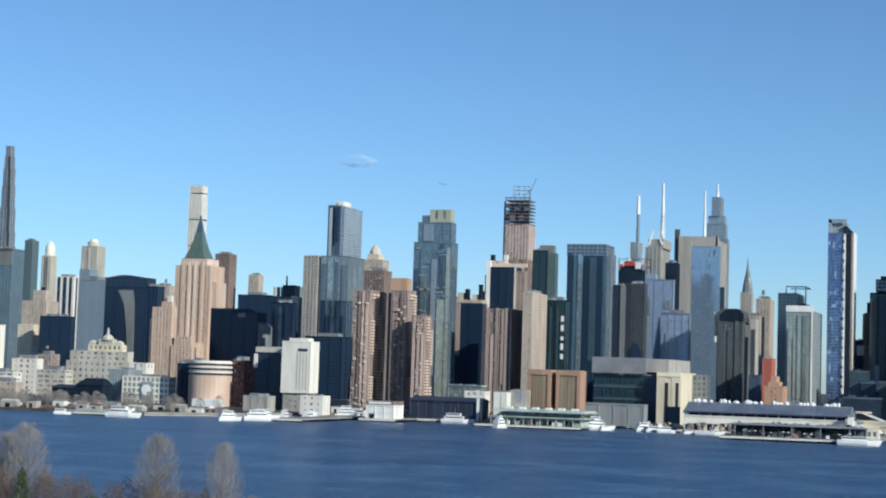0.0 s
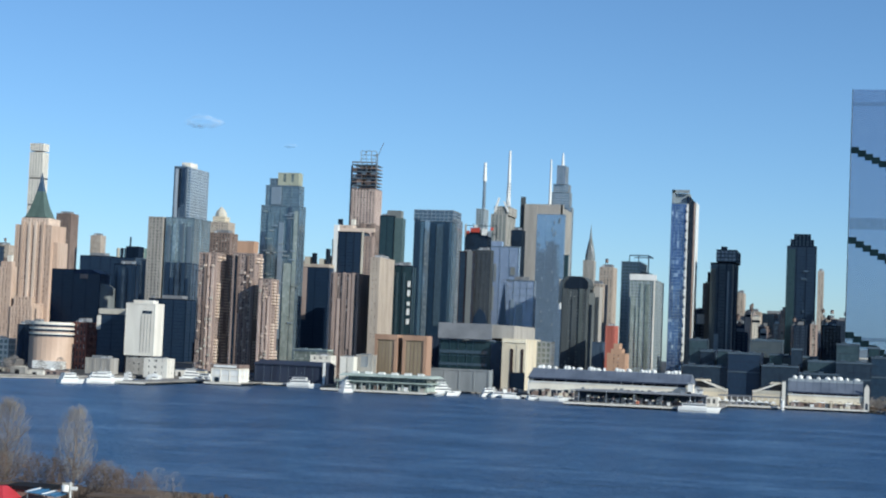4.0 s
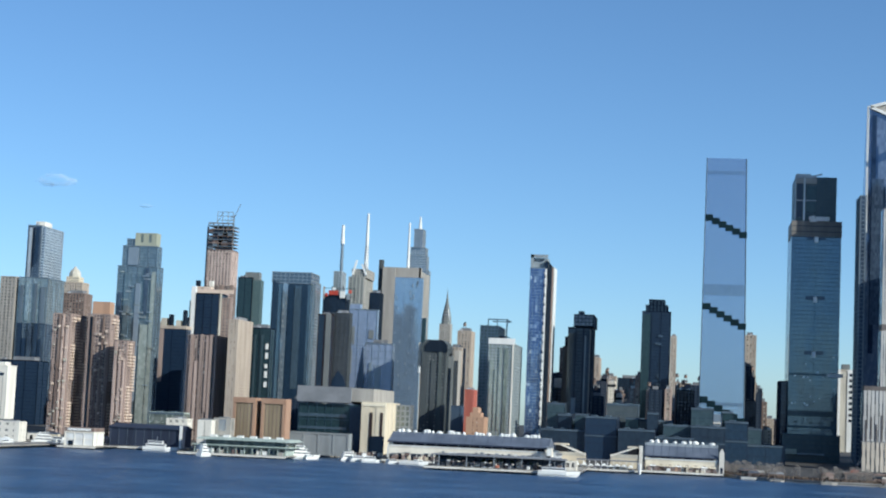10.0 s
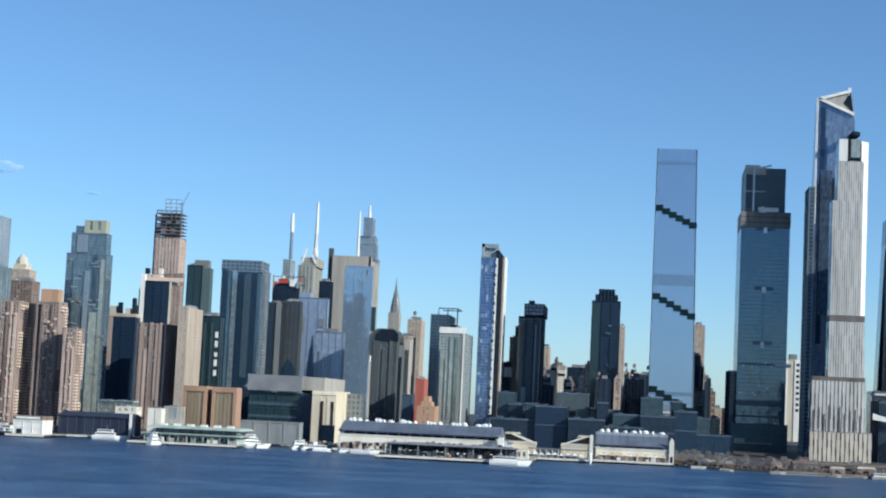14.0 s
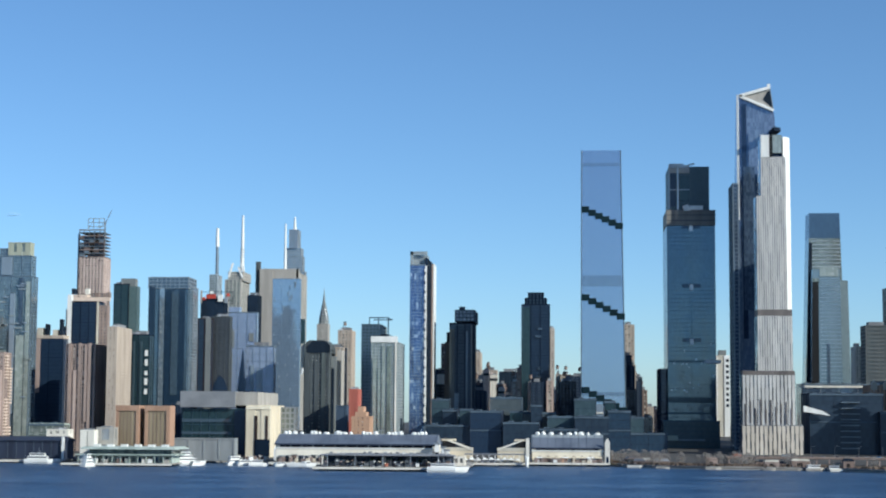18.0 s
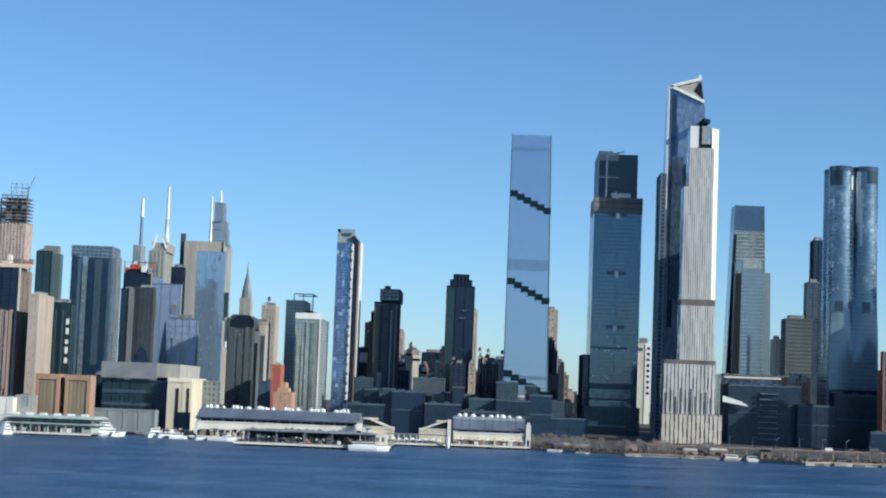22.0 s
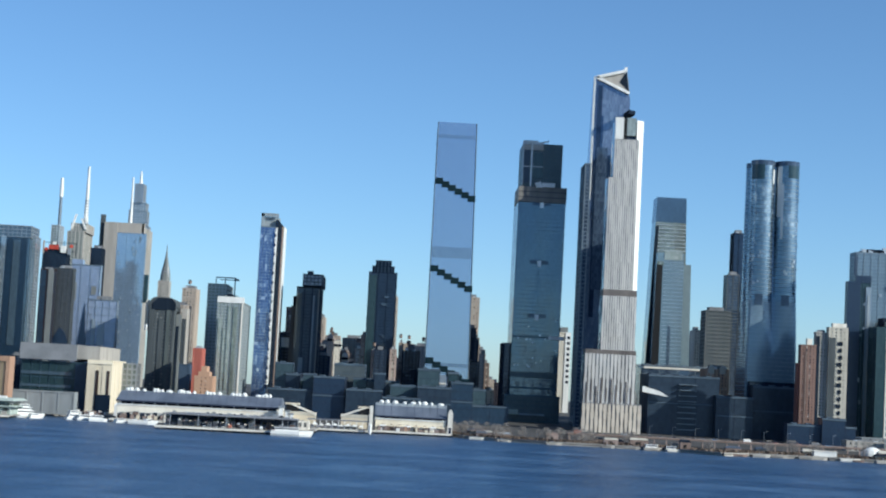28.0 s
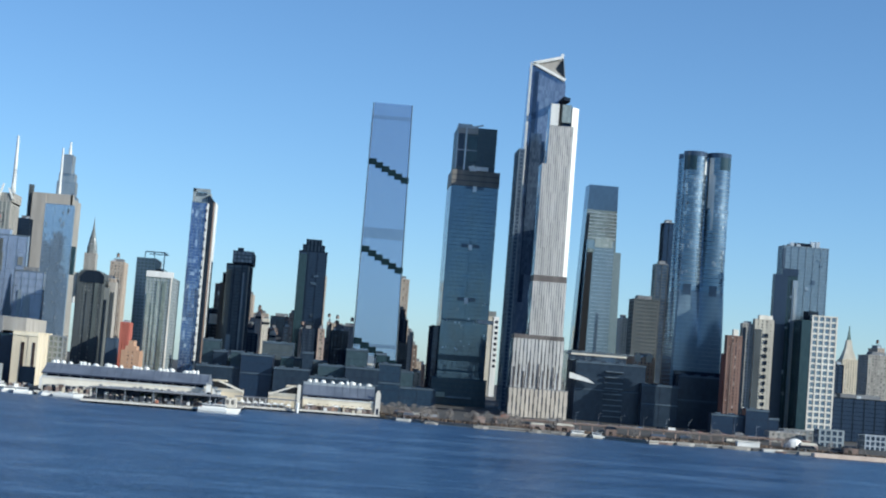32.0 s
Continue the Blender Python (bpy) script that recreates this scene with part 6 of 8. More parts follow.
tower(FLATS, "tan block with a small cupola", 1047, 1056, 900, 40, 122, TAN, WINDOW, 4, 0.5, tank=True)
tower(OFFICE, "small dark glass block", 844, 849, 420, 40, 84, DARKSTONE, DARKGLASS, 4, 0.3)
tower(OFFICE, "dark low glass block", 803, 870, 300, 50, 49, DARKSTONE, NAVYSLAB, 11, 0.06, 4, 0.1)
tower(OFFICE, "narrow dark glass block", 812, 822, 330, 30, 82, DARKSTONE, NAVYSLAB, 5, 0.1, 4, 0.1, tall=2)

# uneven bays on the plain slabs
def slab(x):
    return next(o for o in bpy.data.objects if o.parent is None and o.name.startswith(OFFICE) and abs(o.location.x - x) < 0.6)


for x, w, y, z, mats, n, seed in ((-38, 15, 560, 112, (LAVGLASS, SLATEGLASS), 3, 22), (-581, 14, 680, 126, (NAVYGLASS, NAVYSLAB, NAVYSLAB), 3, 23)):
    bays(slab(x), x - w + 0.5, x + w - 0.5, y - 0.5, 2, z - 3, mats, n, seed, 1.0)

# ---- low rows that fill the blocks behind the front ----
# Blue haze over the far blocks is mixed into these two colours.
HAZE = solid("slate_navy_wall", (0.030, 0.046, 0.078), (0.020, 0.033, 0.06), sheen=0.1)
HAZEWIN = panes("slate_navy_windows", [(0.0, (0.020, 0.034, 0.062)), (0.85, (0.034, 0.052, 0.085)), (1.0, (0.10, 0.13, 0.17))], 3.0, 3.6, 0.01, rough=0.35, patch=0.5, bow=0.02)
fill = random.Random(11)
for i in range(34):
    x, y = fill.uniform(186, 326), fill.uniform(600, 1250)
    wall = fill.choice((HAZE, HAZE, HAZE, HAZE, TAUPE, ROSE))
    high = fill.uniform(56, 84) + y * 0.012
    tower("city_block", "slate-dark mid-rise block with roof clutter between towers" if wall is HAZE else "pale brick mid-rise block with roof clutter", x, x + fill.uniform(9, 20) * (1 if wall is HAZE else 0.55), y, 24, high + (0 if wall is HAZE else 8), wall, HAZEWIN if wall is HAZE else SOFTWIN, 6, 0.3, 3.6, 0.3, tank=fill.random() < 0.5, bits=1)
for i in range(14):
    x, y = fill.uniform(374, 404), fill.uniform(560, 900)
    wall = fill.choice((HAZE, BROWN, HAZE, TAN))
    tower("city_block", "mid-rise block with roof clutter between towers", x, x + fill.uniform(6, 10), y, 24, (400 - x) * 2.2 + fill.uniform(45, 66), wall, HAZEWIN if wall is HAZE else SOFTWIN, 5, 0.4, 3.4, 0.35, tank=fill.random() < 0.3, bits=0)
for i in range(70):
    x, y = fill.uniform(-900, 1150), fill.uniform(480, 1500)
    w, d = fill.uniform(16, 34), fill.uniform(16, 30)
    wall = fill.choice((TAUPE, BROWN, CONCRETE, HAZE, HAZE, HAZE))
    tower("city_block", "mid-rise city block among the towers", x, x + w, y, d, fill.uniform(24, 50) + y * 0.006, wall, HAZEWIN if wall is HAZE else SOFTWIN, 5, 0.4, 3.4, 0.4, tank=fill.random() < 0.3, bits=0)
for x, w, y, z, wall, lab in ((212, 6, 690, 96, PEACH, "small peach brick house with a stepped roof"), (220, 8, 700, 90, WHITE, "small white house with a dark roof band"), (229, 7, 660, 78, BROWN, "small brown roof house"), (232, 6, 655, 74, WHITE, "small white-walled roof house")):
    b = tower("roof_house", lab, x, x + w, y, 14, z, wall, SOFTWIN, 4, 0.6, 3.4, 0.5, tall=3, bits=1)
    part("roof_band", Shape().box(-w / 2 - 0.6, w / 2 + 0.6, -7.8, -7.1, z - 9, z - 6), DARKSTONE, b)

# ---- the waterfront: piers, sheds, boats ----
def deck(x0, x1, y0, y1, z=2.6, label="grey concrete pier deck on piles"):
    p = thing("pier", label, "pier", (x0 + x1) / 2, (y0 + y1) / 2, 0)
    w, d = (x1 - x0) / 2, (y1 - y0) / 2
    part("slab", Shape().box(-w, w, -d, d, z - 0.9, z), QUAY, p)
    part("fender", Shape().box(-w - 0.3, w + 0.3, -d - 0.35, -d - 0.02, z - 1.6, z - 0.2), WHITE, p)
    me = Shape().pole(0, 0, -4, z - 0.92, 0.5, 0.5, 6).mesh("pile")
    n = max(3, int(w * 2 / 9))
    for i in range(n):
        part("pile", me, DARKSTONE, p).location = (-w + 1 + (2 * w - 2) * i / (n - 1), -d + 1, 0)
    return p


def boat(x, y, long, turn=0, decks=1, hull=WHITEPAINT, label="white motor yacht moored at a pier", group="", z=0.0):
    b = thing("boat", label, "boat", x, y, z, group)
    b.rotation_euler = (0, 0, radians(turn))
    h, w = long * 0.11 + 0.6, long * 0.13 + 0.7
    rows = []
    for k, (wide, zz) in enumerate(((0.72, -0.5), (0.95, h * 0.4), (1.0, h))):
        rows.append([(-long / 2, -w * wide, zz), (long * 0.22, -w * wide, zz), (long / 2 + k * 0.04 * long, 0, zz + 0.1 * h * (k == 2)), (long * 0.22, w * wide, zz), (-long / 2, w * wide, zz)])
    part("hull", Shape().loft(rows), hull, b)
    top = h
    for i in range(decks):
        a, c, q = -long * (0.40 - 0.06 * i), long * (0.2 - 0.09 * i), w * (0.8 - 0.1 * i)
        tall = 2.3 if long > 12 else 1.6
        cab = part("cabin", Shape().box(a, c, -q, q, top, top + tall), WHITEPAINT, b)
        part("window_band", Shape().box(a + 0.5, c - 0.3, -q - 0.06, q + 0.06, top + tall * 0.45, top + tall * 0.8), DARKGLASS, cab)
        part("deck_roof", Shape().box(a - 0.5, c + 0.6, -q - 0.3, q + 0.3, top + tall, top + tall + 0.18), WHITEPAINT, cab)
        top += tall + 0.18
    part("mast", Shape().pole(-long * 0.08, 0, top, top + long * 0.16, 0.16, 0.06, 6), ALUMIN, b)
    return b


def car(x, y, z, paint, turn=0, big=False):
    c = thing("van" if big else "car", "parked van on the pier deck" if big else "parked car on the pier deck", "van" if big else "car", x, y, z, "vehicles parked on the pier")
    c.rotation_euler = (0, 0, radians(turn))
    if big:
        part("body", Shape().loft([[(-3.2, -1, 0.4), (3.1, -1, 0.4), (3.1, 1, 0.4), (-3.2, 1, 0.4)], [(-3.2, -1, 1.4), (3.2, -1, 1.4), (3.2, 1, 1.4), (-3.2, 1, 1.4)], [(-3.1, -0.95, 2.7), (2.2, -0.95, 2.7), (2.2, 0.95, 2.7), (-3.1, 0.95, 2.7)]]), paint, c)
        part("windscreen", Shape().box(2.4, 2.95, -0.85, 0.85, 1.5, 2.2), DARKGLASS, c)
        wheels = ((-2.1, 1), (2.0, 1), (-2.1, -1), (2.0, -1))
    else:
        part("body", Shape().loft([[(-2.1, -0.85, 0.3), (2.15, -0.85, 0.3), (2.15, 0.85, 0.3), (-2.1, 0.85, 0.3)], [(-2.15, -0.88, 0.75), (2.2, -0.85, 0.7), (2.2, 0.85, 0.7), (-2.15, 0.88, 0.75)], [(-2.1, -0.82, 0.95), (1.9, -0.8, 0.85), (1.9, 0.8, 0.85), (-2.1, 0.82, 0.95)]]), paint, c)
        part("cabin", Shape().loft([[(-1.7, -0.78, 0.92), (1.0, -0.78, 0.9), (1.0, 0.78, 0.9), (-1.7, 0.78, 0.92)], [(-1.2, -0.62, 1.45), (0.3, -0.62, 1.45), (0.3, 0.62, 1.45), (-1.2, 0.62, 1.45)]]), DARKGLASS, c)
        wheels = ((-1.3, 1), (1.35, 1), (-1.3, -1), (1.35, -1))
    for wx, side in wheels:
        ring = lambda yy: [(wx + 0.34 * math.cos(a * 0.785), yy, 0.34 + 0.34 * math.sin(a * 0.785)) for a in range(8)]
        part("wheel", Shape().loft([ring(side * 0.66), ring(side * 0.9)]), DARKSTONE, c)
    return c


def tent(x, y, z, w=5.0, tall=4.0, label="white peaked tent on the quay", group="white tents on the quay"):
    t = thing("tent", label, "tent", x, y, z, group)
    for sx in (-1, 1):
        for sy in (-1, 1):
            part("post", Shape().box(sx * w / 2 - 0.1, sx * w / 2 + 0.1, sy * w / 2 - 0.1, sy * w / 2 + 0.1, 0, tall * 0.6), ALUMIN, t)
    sq = lambda h, zz: [(-h, -h, zz), (h, -h, zz), (h, h, zz), (-h, h, zz)]
    part("canopy", Shape().loft([sq(w / 2 + 0.2, tall * 0.52), sq(w / 2 + 0.15, tall * 0.62), sq(w * 0.2, tall * 0.8), sq(0.15, tall)]), WHITEPAINT, t)
    return t


def shed(name, label, x0, x1, y0, y1, foot, wall_top, eave, ridge, wall, domes, clusters):
    """A pier shed: low wall, dark open strip, slate roof rising to a ridge that carries white skylights."""
    b = thing(name, label, "pier shed", (x0 + x1) / 2, (y0 + y1) / 2, foot)
    X = lambda v: v - b.location.x
    Y = lambda v: v - b.location.y
    part("front_wall", Shape().box(X(x0), X(x1), Y(y0), Y(y0) + 1, 0, wall_top - foot), wall, b)
    part("ledge", Shape().box(X(x0) - 1, X(x1) + 1, Y(y0) - 0.6, Y(y0) + 1.2, wall_top - foot, wall_top - foot + 0.9), WHITEPAINT, b)
    # Solid dark block stands in for the unlit interior behind the open strip.
    part("inner_dark", Shape().box(X(x0) + 2, X(x1) - 2, Y(y0) + 3, Y(y1) - 3, 0, eave - foot), DARKSTONE, b)
    mid, e, r = Y(y0) + (y1 - y0) * 0.45, eave - foot, ridge - foot
    prof = [(Y(y0) - 1, e), (Y(y0) - 1, e + 0.8), (mid - 2, r), (mid + 2, r), (Y(y1), e + 0.8), (Y(y1), e)]
    part("roof", Shape().loft([[(X(x0) - 1, y, z) for y, z in prof], [(X(x1) + 1, y, z) for y, z in prof]]), ROOFSLATE, b, "slate-blue metal roof")
    part("ridge_strip", Shape().loft([[(X(x0) - 1.1, mid - 6, r - 2.2), (X(x0) - 1.1, mid - 2, r + 0.12), (X(x0) - 1.1, mid + 2, r + 0.12), (X(x0) - 1.1, mid, r - 2)], [(X(x1) + 1.1, mid - 6, r - 2.2), (X(x1) + 1.1, mid - 2, r + 0.12), (X(x1) + 1.1, mid + 2, r + 0.12), (X(x1) + 1.1, mid, r - 2)]]), PALEMULL, b, "pale ridge strip")
    part("gutter", Shape().box(X(x0) - 1.2, X(x1) + 1.2, Y(y0) - 1.5, Y(y0) - 1.02, e - 0.2, e + 0.9), NAVYSHED, b)
    n = int((x1 - x0) / 6)
    for i in range(n + 1):
        cx = X(x0) + (x1 - x0) * i / n
        part("roof_seam", Shape().beam((cx, Y(y0) - 0.9, e + 0.95), (cx, mid - 2, r + 0.15), 0.25), ROOFSLATE, b)
    for i in range(int((x1 - x0) / 9)):
        cx = X(x0) + 3 + i * 9
        part("column", Shape().box(cx - 0.3, cx + 0.3, Y(y0) - 0.2, Y(y0) + 0.4, wall_top - foot + 0.9, e), STEEL, b)
    dome = Shape().loft([[(1.7 * k * math.cos(a * 0.785), 1.7 * k * math.sin(a * 0.785), zz) for a in range(8)] for k, zz in ((1.2, 0), (1.2, 1.0), (0.95, 1.8), (0.4, 2.4))]).mesh("skylight")
    step = (x1 - x0 - 8) / (domes - 1)
    for i in range(domes):
        if i % clusters != clusters - 1 or clusters > domes:
            sky_lid = part("skylight", dome, WHITEPAINT, b)
            sky_lid.location = (X(x0) + 4 + i * step + 1.6 * math.sin(i * 5.1), mid, r)
            sky_lid.scale = (1 + 0.35 * math.sin(i * 3.3), 1, 1 + 0.2 * math.sin(i * 7.7))
    for cx in (X(x0) - 0.5, X(x1) - 2.5):
        part("end_wall", Shape().box(cx, cx + 3, Y(y0) + 1.2, Y(y1) - 1, 0, e - 0.1), wall, b)
    return b


# uptown quay
deck(-384, -350, -165, -100, label="pale green pier with low rails")
part_rail = thing("rail_fence", "pale green rail along the pier", "fence", -367, -163, 2.6)
for i in range(12):
    part("post", Shape().box(-16 + i * 2.9, -15.7 + i * 2.9, -0.1, 0.1, 0, 2.6), PALEGREEN, part_rail)
part("rail", Shape().box(-16, 16.2, -0.15, 0.15, 2.2, 2.7), PALEGREEN, part_rail)
part("panel", Shape().box(-15.6, 16, -0.05, 0.05, 0.3, 2.1), PALEGREEN, part_rail)
boat(-390, -172, 13, 15, 1)
boat(-331, -180, 27, 5, 2, label="large white excursion boat at the quay")
for i, (x, y, q, t, d) in enumerate(((-250, -160, 22, 60, 2), (-238, -128, 27, 35, 2), (-252, -100, 20, 65, 1), (-256, -80, 24, 40, 2))):
    boat(x, y, q, t, d, group="white yachts in a cluster")
deck(-231, -204, -125, 70)
tent(-212, -88, 2.6, 9, 6.5)
for x, y, q, t, d in ((-226, 36, 27, 20, 3), (-210, 26, 20, -10, 2), (-203, 42, 17, 10, 2)):
    boat(x, y, q, t, d, group="white yachts in a cluster")
deck(-192, -160, -30, 75)
b = tower("ferry_terminal", "white boxy boat terminal with a dark roof cap", -188, -164, -24, 24, 14.0, BRIGHTWALL, WHITEPAINT, 8, 0.06, 6, 0.08, low=2.6, tall=0)
part("roof_cap", Shape().box(-12.6, 12.6, -12.8, 12, 11.6, 14.6), BROWN, b)
part("sign_panel", Shape().box(-10, 10, -13.1, -12.7, 12.2, 14.0), WHITEPAINT, b)
part("dark_door", Shape().box(-9, -5, -12.6, -12.2, 0, 4), DARKSTONE, b)
deck(-178, -106, 26, 80)
b = thing("shed", "dark navy metal shed beside the water", "shed", -142, 58, 2.6)
part("body", Shape().box(-31, 31, -18, 18, 0, 15), NAVYSHED, b)
part("roof", Shape().loft([[(-32, -19, 15), (-32, -19, 15.8), (-32, 0, 19), (-32, 19, 15.8), (-32, 19, 15)], [(32, -19, 15), (32, -19, 15.8), (32, 0, 19), (32, 19, 15.8), (32, 19, 15)]]), NAVYSHED, b)
for i in range(9):
    part("rib", Shape().box(-30 + i * 7.4, -29.5 + i * 7.4, -18.3, -18, 0, 14.8), SLATE, b)
part("post", Shape().box(31.5, 33.5, -20, -18.2, 0, 19), WHITEPAINT, b)
boat(-121, 18, 27, 4, 2, label="white ferry leaving the slip")

# ferry hall with green roofs
deck(-86, 2, -45, 34)
b = thing("ferry_hall", "pale green ferry hall with layered roofs", "ferry hall", -30, -10, 2.6)
part("hall", Shape().box(-40, 30, -24, 24, 0, 6), PALEGREEN, b)
for i in range(15):
    part("window", Shape().box(-38 + i * 4.5, -35.2 + i * 4.5, -24.2, -23.9, 1, 4.6), GREENGLASS if i % 3 else NAVYGLASS, b)
part("low_roof", Shape().loft([[(-46, -31, 6), (34, -31, 6), (34, 28, 6), (-46, 28, 6)], [(-46, -31, 6.8), (34, -31, 6.8), (34, 28, 6.8), (-46, 28, 6.8)]]), PALEGREEN, b)
part("upper_hall", Shape().box(-38, 28, -18, 20, 6.8, 10.5), GREENGLASS, b)
part("upper_roof", Shape().loft([[(-45, -25, 10.5), (33, -25, 10.5), (33, 24, 10.5), (-45, 24, 10.5)], [(-42, -20, 12.4), (30, -20, 12.4), (30, 20, 12.4), (-42, 20, 12.4)]]), PALEGREEN, b)
for i in range(6):
    part("roof_vent", Shape().box(-36 + i * 11, -31 + i * 11, -14, -9, 12.3, 14.2), WHITEPAINT, b)
for i in range(12):
    part("dock_post", Shape().box(-44 + i * 6.8, -43.4 + i * 6.8, -30, -29.4, 0, 6), PALEGREEN, b)
for i in range(8):
    c = thing("dock_cabin", "small pale cabin on the ferry pier", "cabin", -70 + i * 9.2 + 2 * math.sin(i * 2.9), -38, 2.6, "cabins on the ferry pier")
    h = 2.4 + 1.2 * math.sin(i * 1.7) ** 2
    part("body", Shape().box(-1.8 - math.sin(i), 1.9, -1.2, 1.2, 0, h), (WHITE, CONCRETE, PALEGREEN, WHITEPAINT, BROWN)[i * 3 % 5], c)
    part("roof", Shape().box(-2.2 - math.sin(i), 2.3, -1.5, 1.5, h, h + 0.25), (WHITEPAINT, ROOFGREY)[i % 2], c)
boat(-60, -58, 16, 70, 3, label="small white ferry at the green hall")
tower("white_house", "white plastered house on the pier", -84, -73, 2, 10, 28, WHITE, CONCRETE, 11, 0.5, 26, 0.3, low=2.6, tall=2, bits=0)
tower("grey_house", "grey metal-clad house on the pier", -74, -60, 14, 12, 30, CONCRETE, STEEL, 14, 0.3, 14, 0.3, low=2.6, tall=2, bits=1)
for x0, x1 in ((-63, -43.5), (-38.5, -18)):
    b = thing("vent_tower", "brown brick tunnel ventilation tower with recessed panels", "ventilation tower", (x0 + x1) / 2, 40, 2.6, "twin ventilation towers")
    w = (x1 - x0) / 2
    part("core", Shape().box(-w, w, -9, 9, 0, 44), LOUVRE, b)
    for a, c in ((-w, -w + 2.4), (w - 2.4, w)):
        part("brick_pier", Shape().box(a, c, -9.8, -9, 0, 44), BRICKTAN, b)
    for k in range(5):
        part("louvre_line", Shape().box(-w + 3.6 + k * (2 * w - 7.6) / 4, -w + 4.0 + k * (2 * w - 7.6) / 4, -9.25, -9, 6, 40), BROWN, b)
    part("cornice", Shape().box(-w - 0.2, w + 0.2, -10, 9.2, 41, 45.4), BRICKTAN, b)
    part("foot", Shape().box(-w - 0.1, w + 0.1, -9.9, -9, 0, 6), BRICKTAN, b)
    part("side_wall", Shape().box(w, w + 0.5, -9, 9, 0, 44), BRICKTAN, b)
b = thing("glass_box_hall", "boxy hall with grey metal crown, dark glass and cream end", "hall", 0, 190, 3)
tier(b, -35, 27, 153, 240, 3, 46, TEALMULL, PINEGLASS, 31, 0.01, 14, 0.04, 0.2, top=0)
part("dark_recess", Shape().box(13, 26.6, -37.9, -37.2, 0, 42), NAVYSLAB, b)
for i in range(4):
    part("mullion", Shape().box(-34 + i * 8, -33.6 + i * 8, -37.5, -37, 4, 42), TEALMULL, b)
part("transom", Shape().box(-35, 10, -37.7, -37, 31, 34), TEALGLASS, b)
part("transom", Shape().box(-35, 10, -37.7, -37, 20, 22.4), TEALGLASS, b)
part("metal_crown", Shape().box(-36, 14, -41, 90, 44.3, 58.6), ROOFGREY, b, "grey metal crown box")
part("crown_end", Shape().box(14, 34, -39, 70, 46, 58), CONCRETE, b)
part("low_glass", Shape().box(-35.5, -8, -38, -37.1, 0, 14), CONCRETE, b)
tier(b, 26, 47, 141, 215, 3, 48, CREAM, CREAM, 22, 0.4, 44, 0.06)
for x, w, low in ((33.4, 2.6, 2), (43.2, 2.2, 2)):
    part("dark_slot", Shape().box(x, x + w, -49.9, -48.9, low, 37), OXDARK, b)
# Added dark box, no real gate: it darkens the gap towards the shed.
part("dark_gate", Shape().box(34.4, 47.4, -50.6, -49.95, 0, 16), DARKMETAL, b)
part("cornice", Shape().box(25.6, 47.6, -50, -48.9, 42.6, 45.4), PALECREAM, b)
tower("low_hall", "cool grey concrete low hall", -21, 31, 60, 14, 21, COOLGREY, COOLGREY, 13, 0.1, 20, 0.1, tall=0)
tower("low_hall", "small grey-green glass hall", 47, 60, 200, 20, 48, STEEL, GREENGLASS, 4, 0.3, 5, 0.3, tall=0)
for x, y, q, t, d in ((6, 0, 25, 25, 3), (14, -8, 12, 50, 1), (44, 4, 17, 35, 2), (53, 0, 15, 20, 1), (64, -6, 16, 15, 1)):
    boat(x, y, q, t, d, group="white yachts in a cluster")
b = thing("white_tank_house", "white round-cornered house by the water", "house", 68, 88, 2.6)
part("body", Shape().loft([[(-7, -6, 0), (7, -6, 0), (8, 0, 0), (7, 6, 0), (-7, 6, 0), (-8, 0, 0)], [(-7, -6, 9), (7, -6, 9), (8, 0, 9), (7, 6, 9), (-7, 6, 9), (-8, 0, 9)], [(-5, -4, 11), (5, -4, 11), (6, 0, 11), (5, 4, 11), (-5, 4, 11), (-6, 0, 11)]]), WHITEPAINT, b)

# long shed and the parking pier before it
deck(72, 236, -6, 112, 3.4)
shed("long_pier_shed", "long pier shed, slate-blue roof with white skylights", 76, 205, 4, 60, 3.4, 14.2, 17.2, 25.4, BRIGHTWALL, 30, 5)
long_shed = next(o for o in bpy.data.objects if o.name.startswith("long_pier_shed"))
gate = random.Random(31)
for i in range(24):
    cx = -62 + i * 5.3
    h = gate.uniform(4.6, 6.4)
    bay_door = part("bay_door", Shape().box(cx, cx + gate.uniform(2.6, 4.6), -28.35, -27.9, 0, h), gate.choice((DARKSTONE, BROWN, TAUPE, ROOFGREY, DARKSTONE, NAVYSHED)), long_shed)
    part("lintel", Shape().box(cx - 0.2, cx + 4.8, -28.6, -28.36, h, h + 0.4), STEEL, bay_door)
for i in range(16):
    b = thing("loading_stack", "brown and white goods stacked on the pier apron", "goods stack", 78 + i * 3 + gate.uniform(-1, 1), -1 + gate.uniform(-1.5, 1.5), 3.4, "goods on the pier apron")
    h = gate.uniform(1.6, 4.2)
    part("pallet", Shape().box(-1.5, 1.5, -1, 1, 0, 0.25), BROWN, b)
    part("load", Shape().box(-1.3, gate.uniform(0.6, 1.4), -0.9, 0.9, 0.25, h), gate.choice((BROWN, TAUPE, WHITE, DARKSTONE, CREAM)), b)
for i, (x, h) in enumerate(((207, 20), (212, 17), (215, 15))):
    b = thing("white_kiosk", "white boxy kiosk at the shed's end", "kiosk", x, -1, 3.4)
    part("body", Shape().box(-1.8, 1.8, -1.8, 1.8, 0, h - 5), WHITEPAINT, b)
    part("cap", Shape().box(-2.3, 2.3, -2.3, 2.3, h - 5, h - 3.8), STEEL, b)
deck(122, 236, -104, -12, 3.0, "long grey parking pier on piles")
b = thing("quay_canopy", "long grey canopy on white posts beside the shed", "canopy", 252, 48, 2.8)
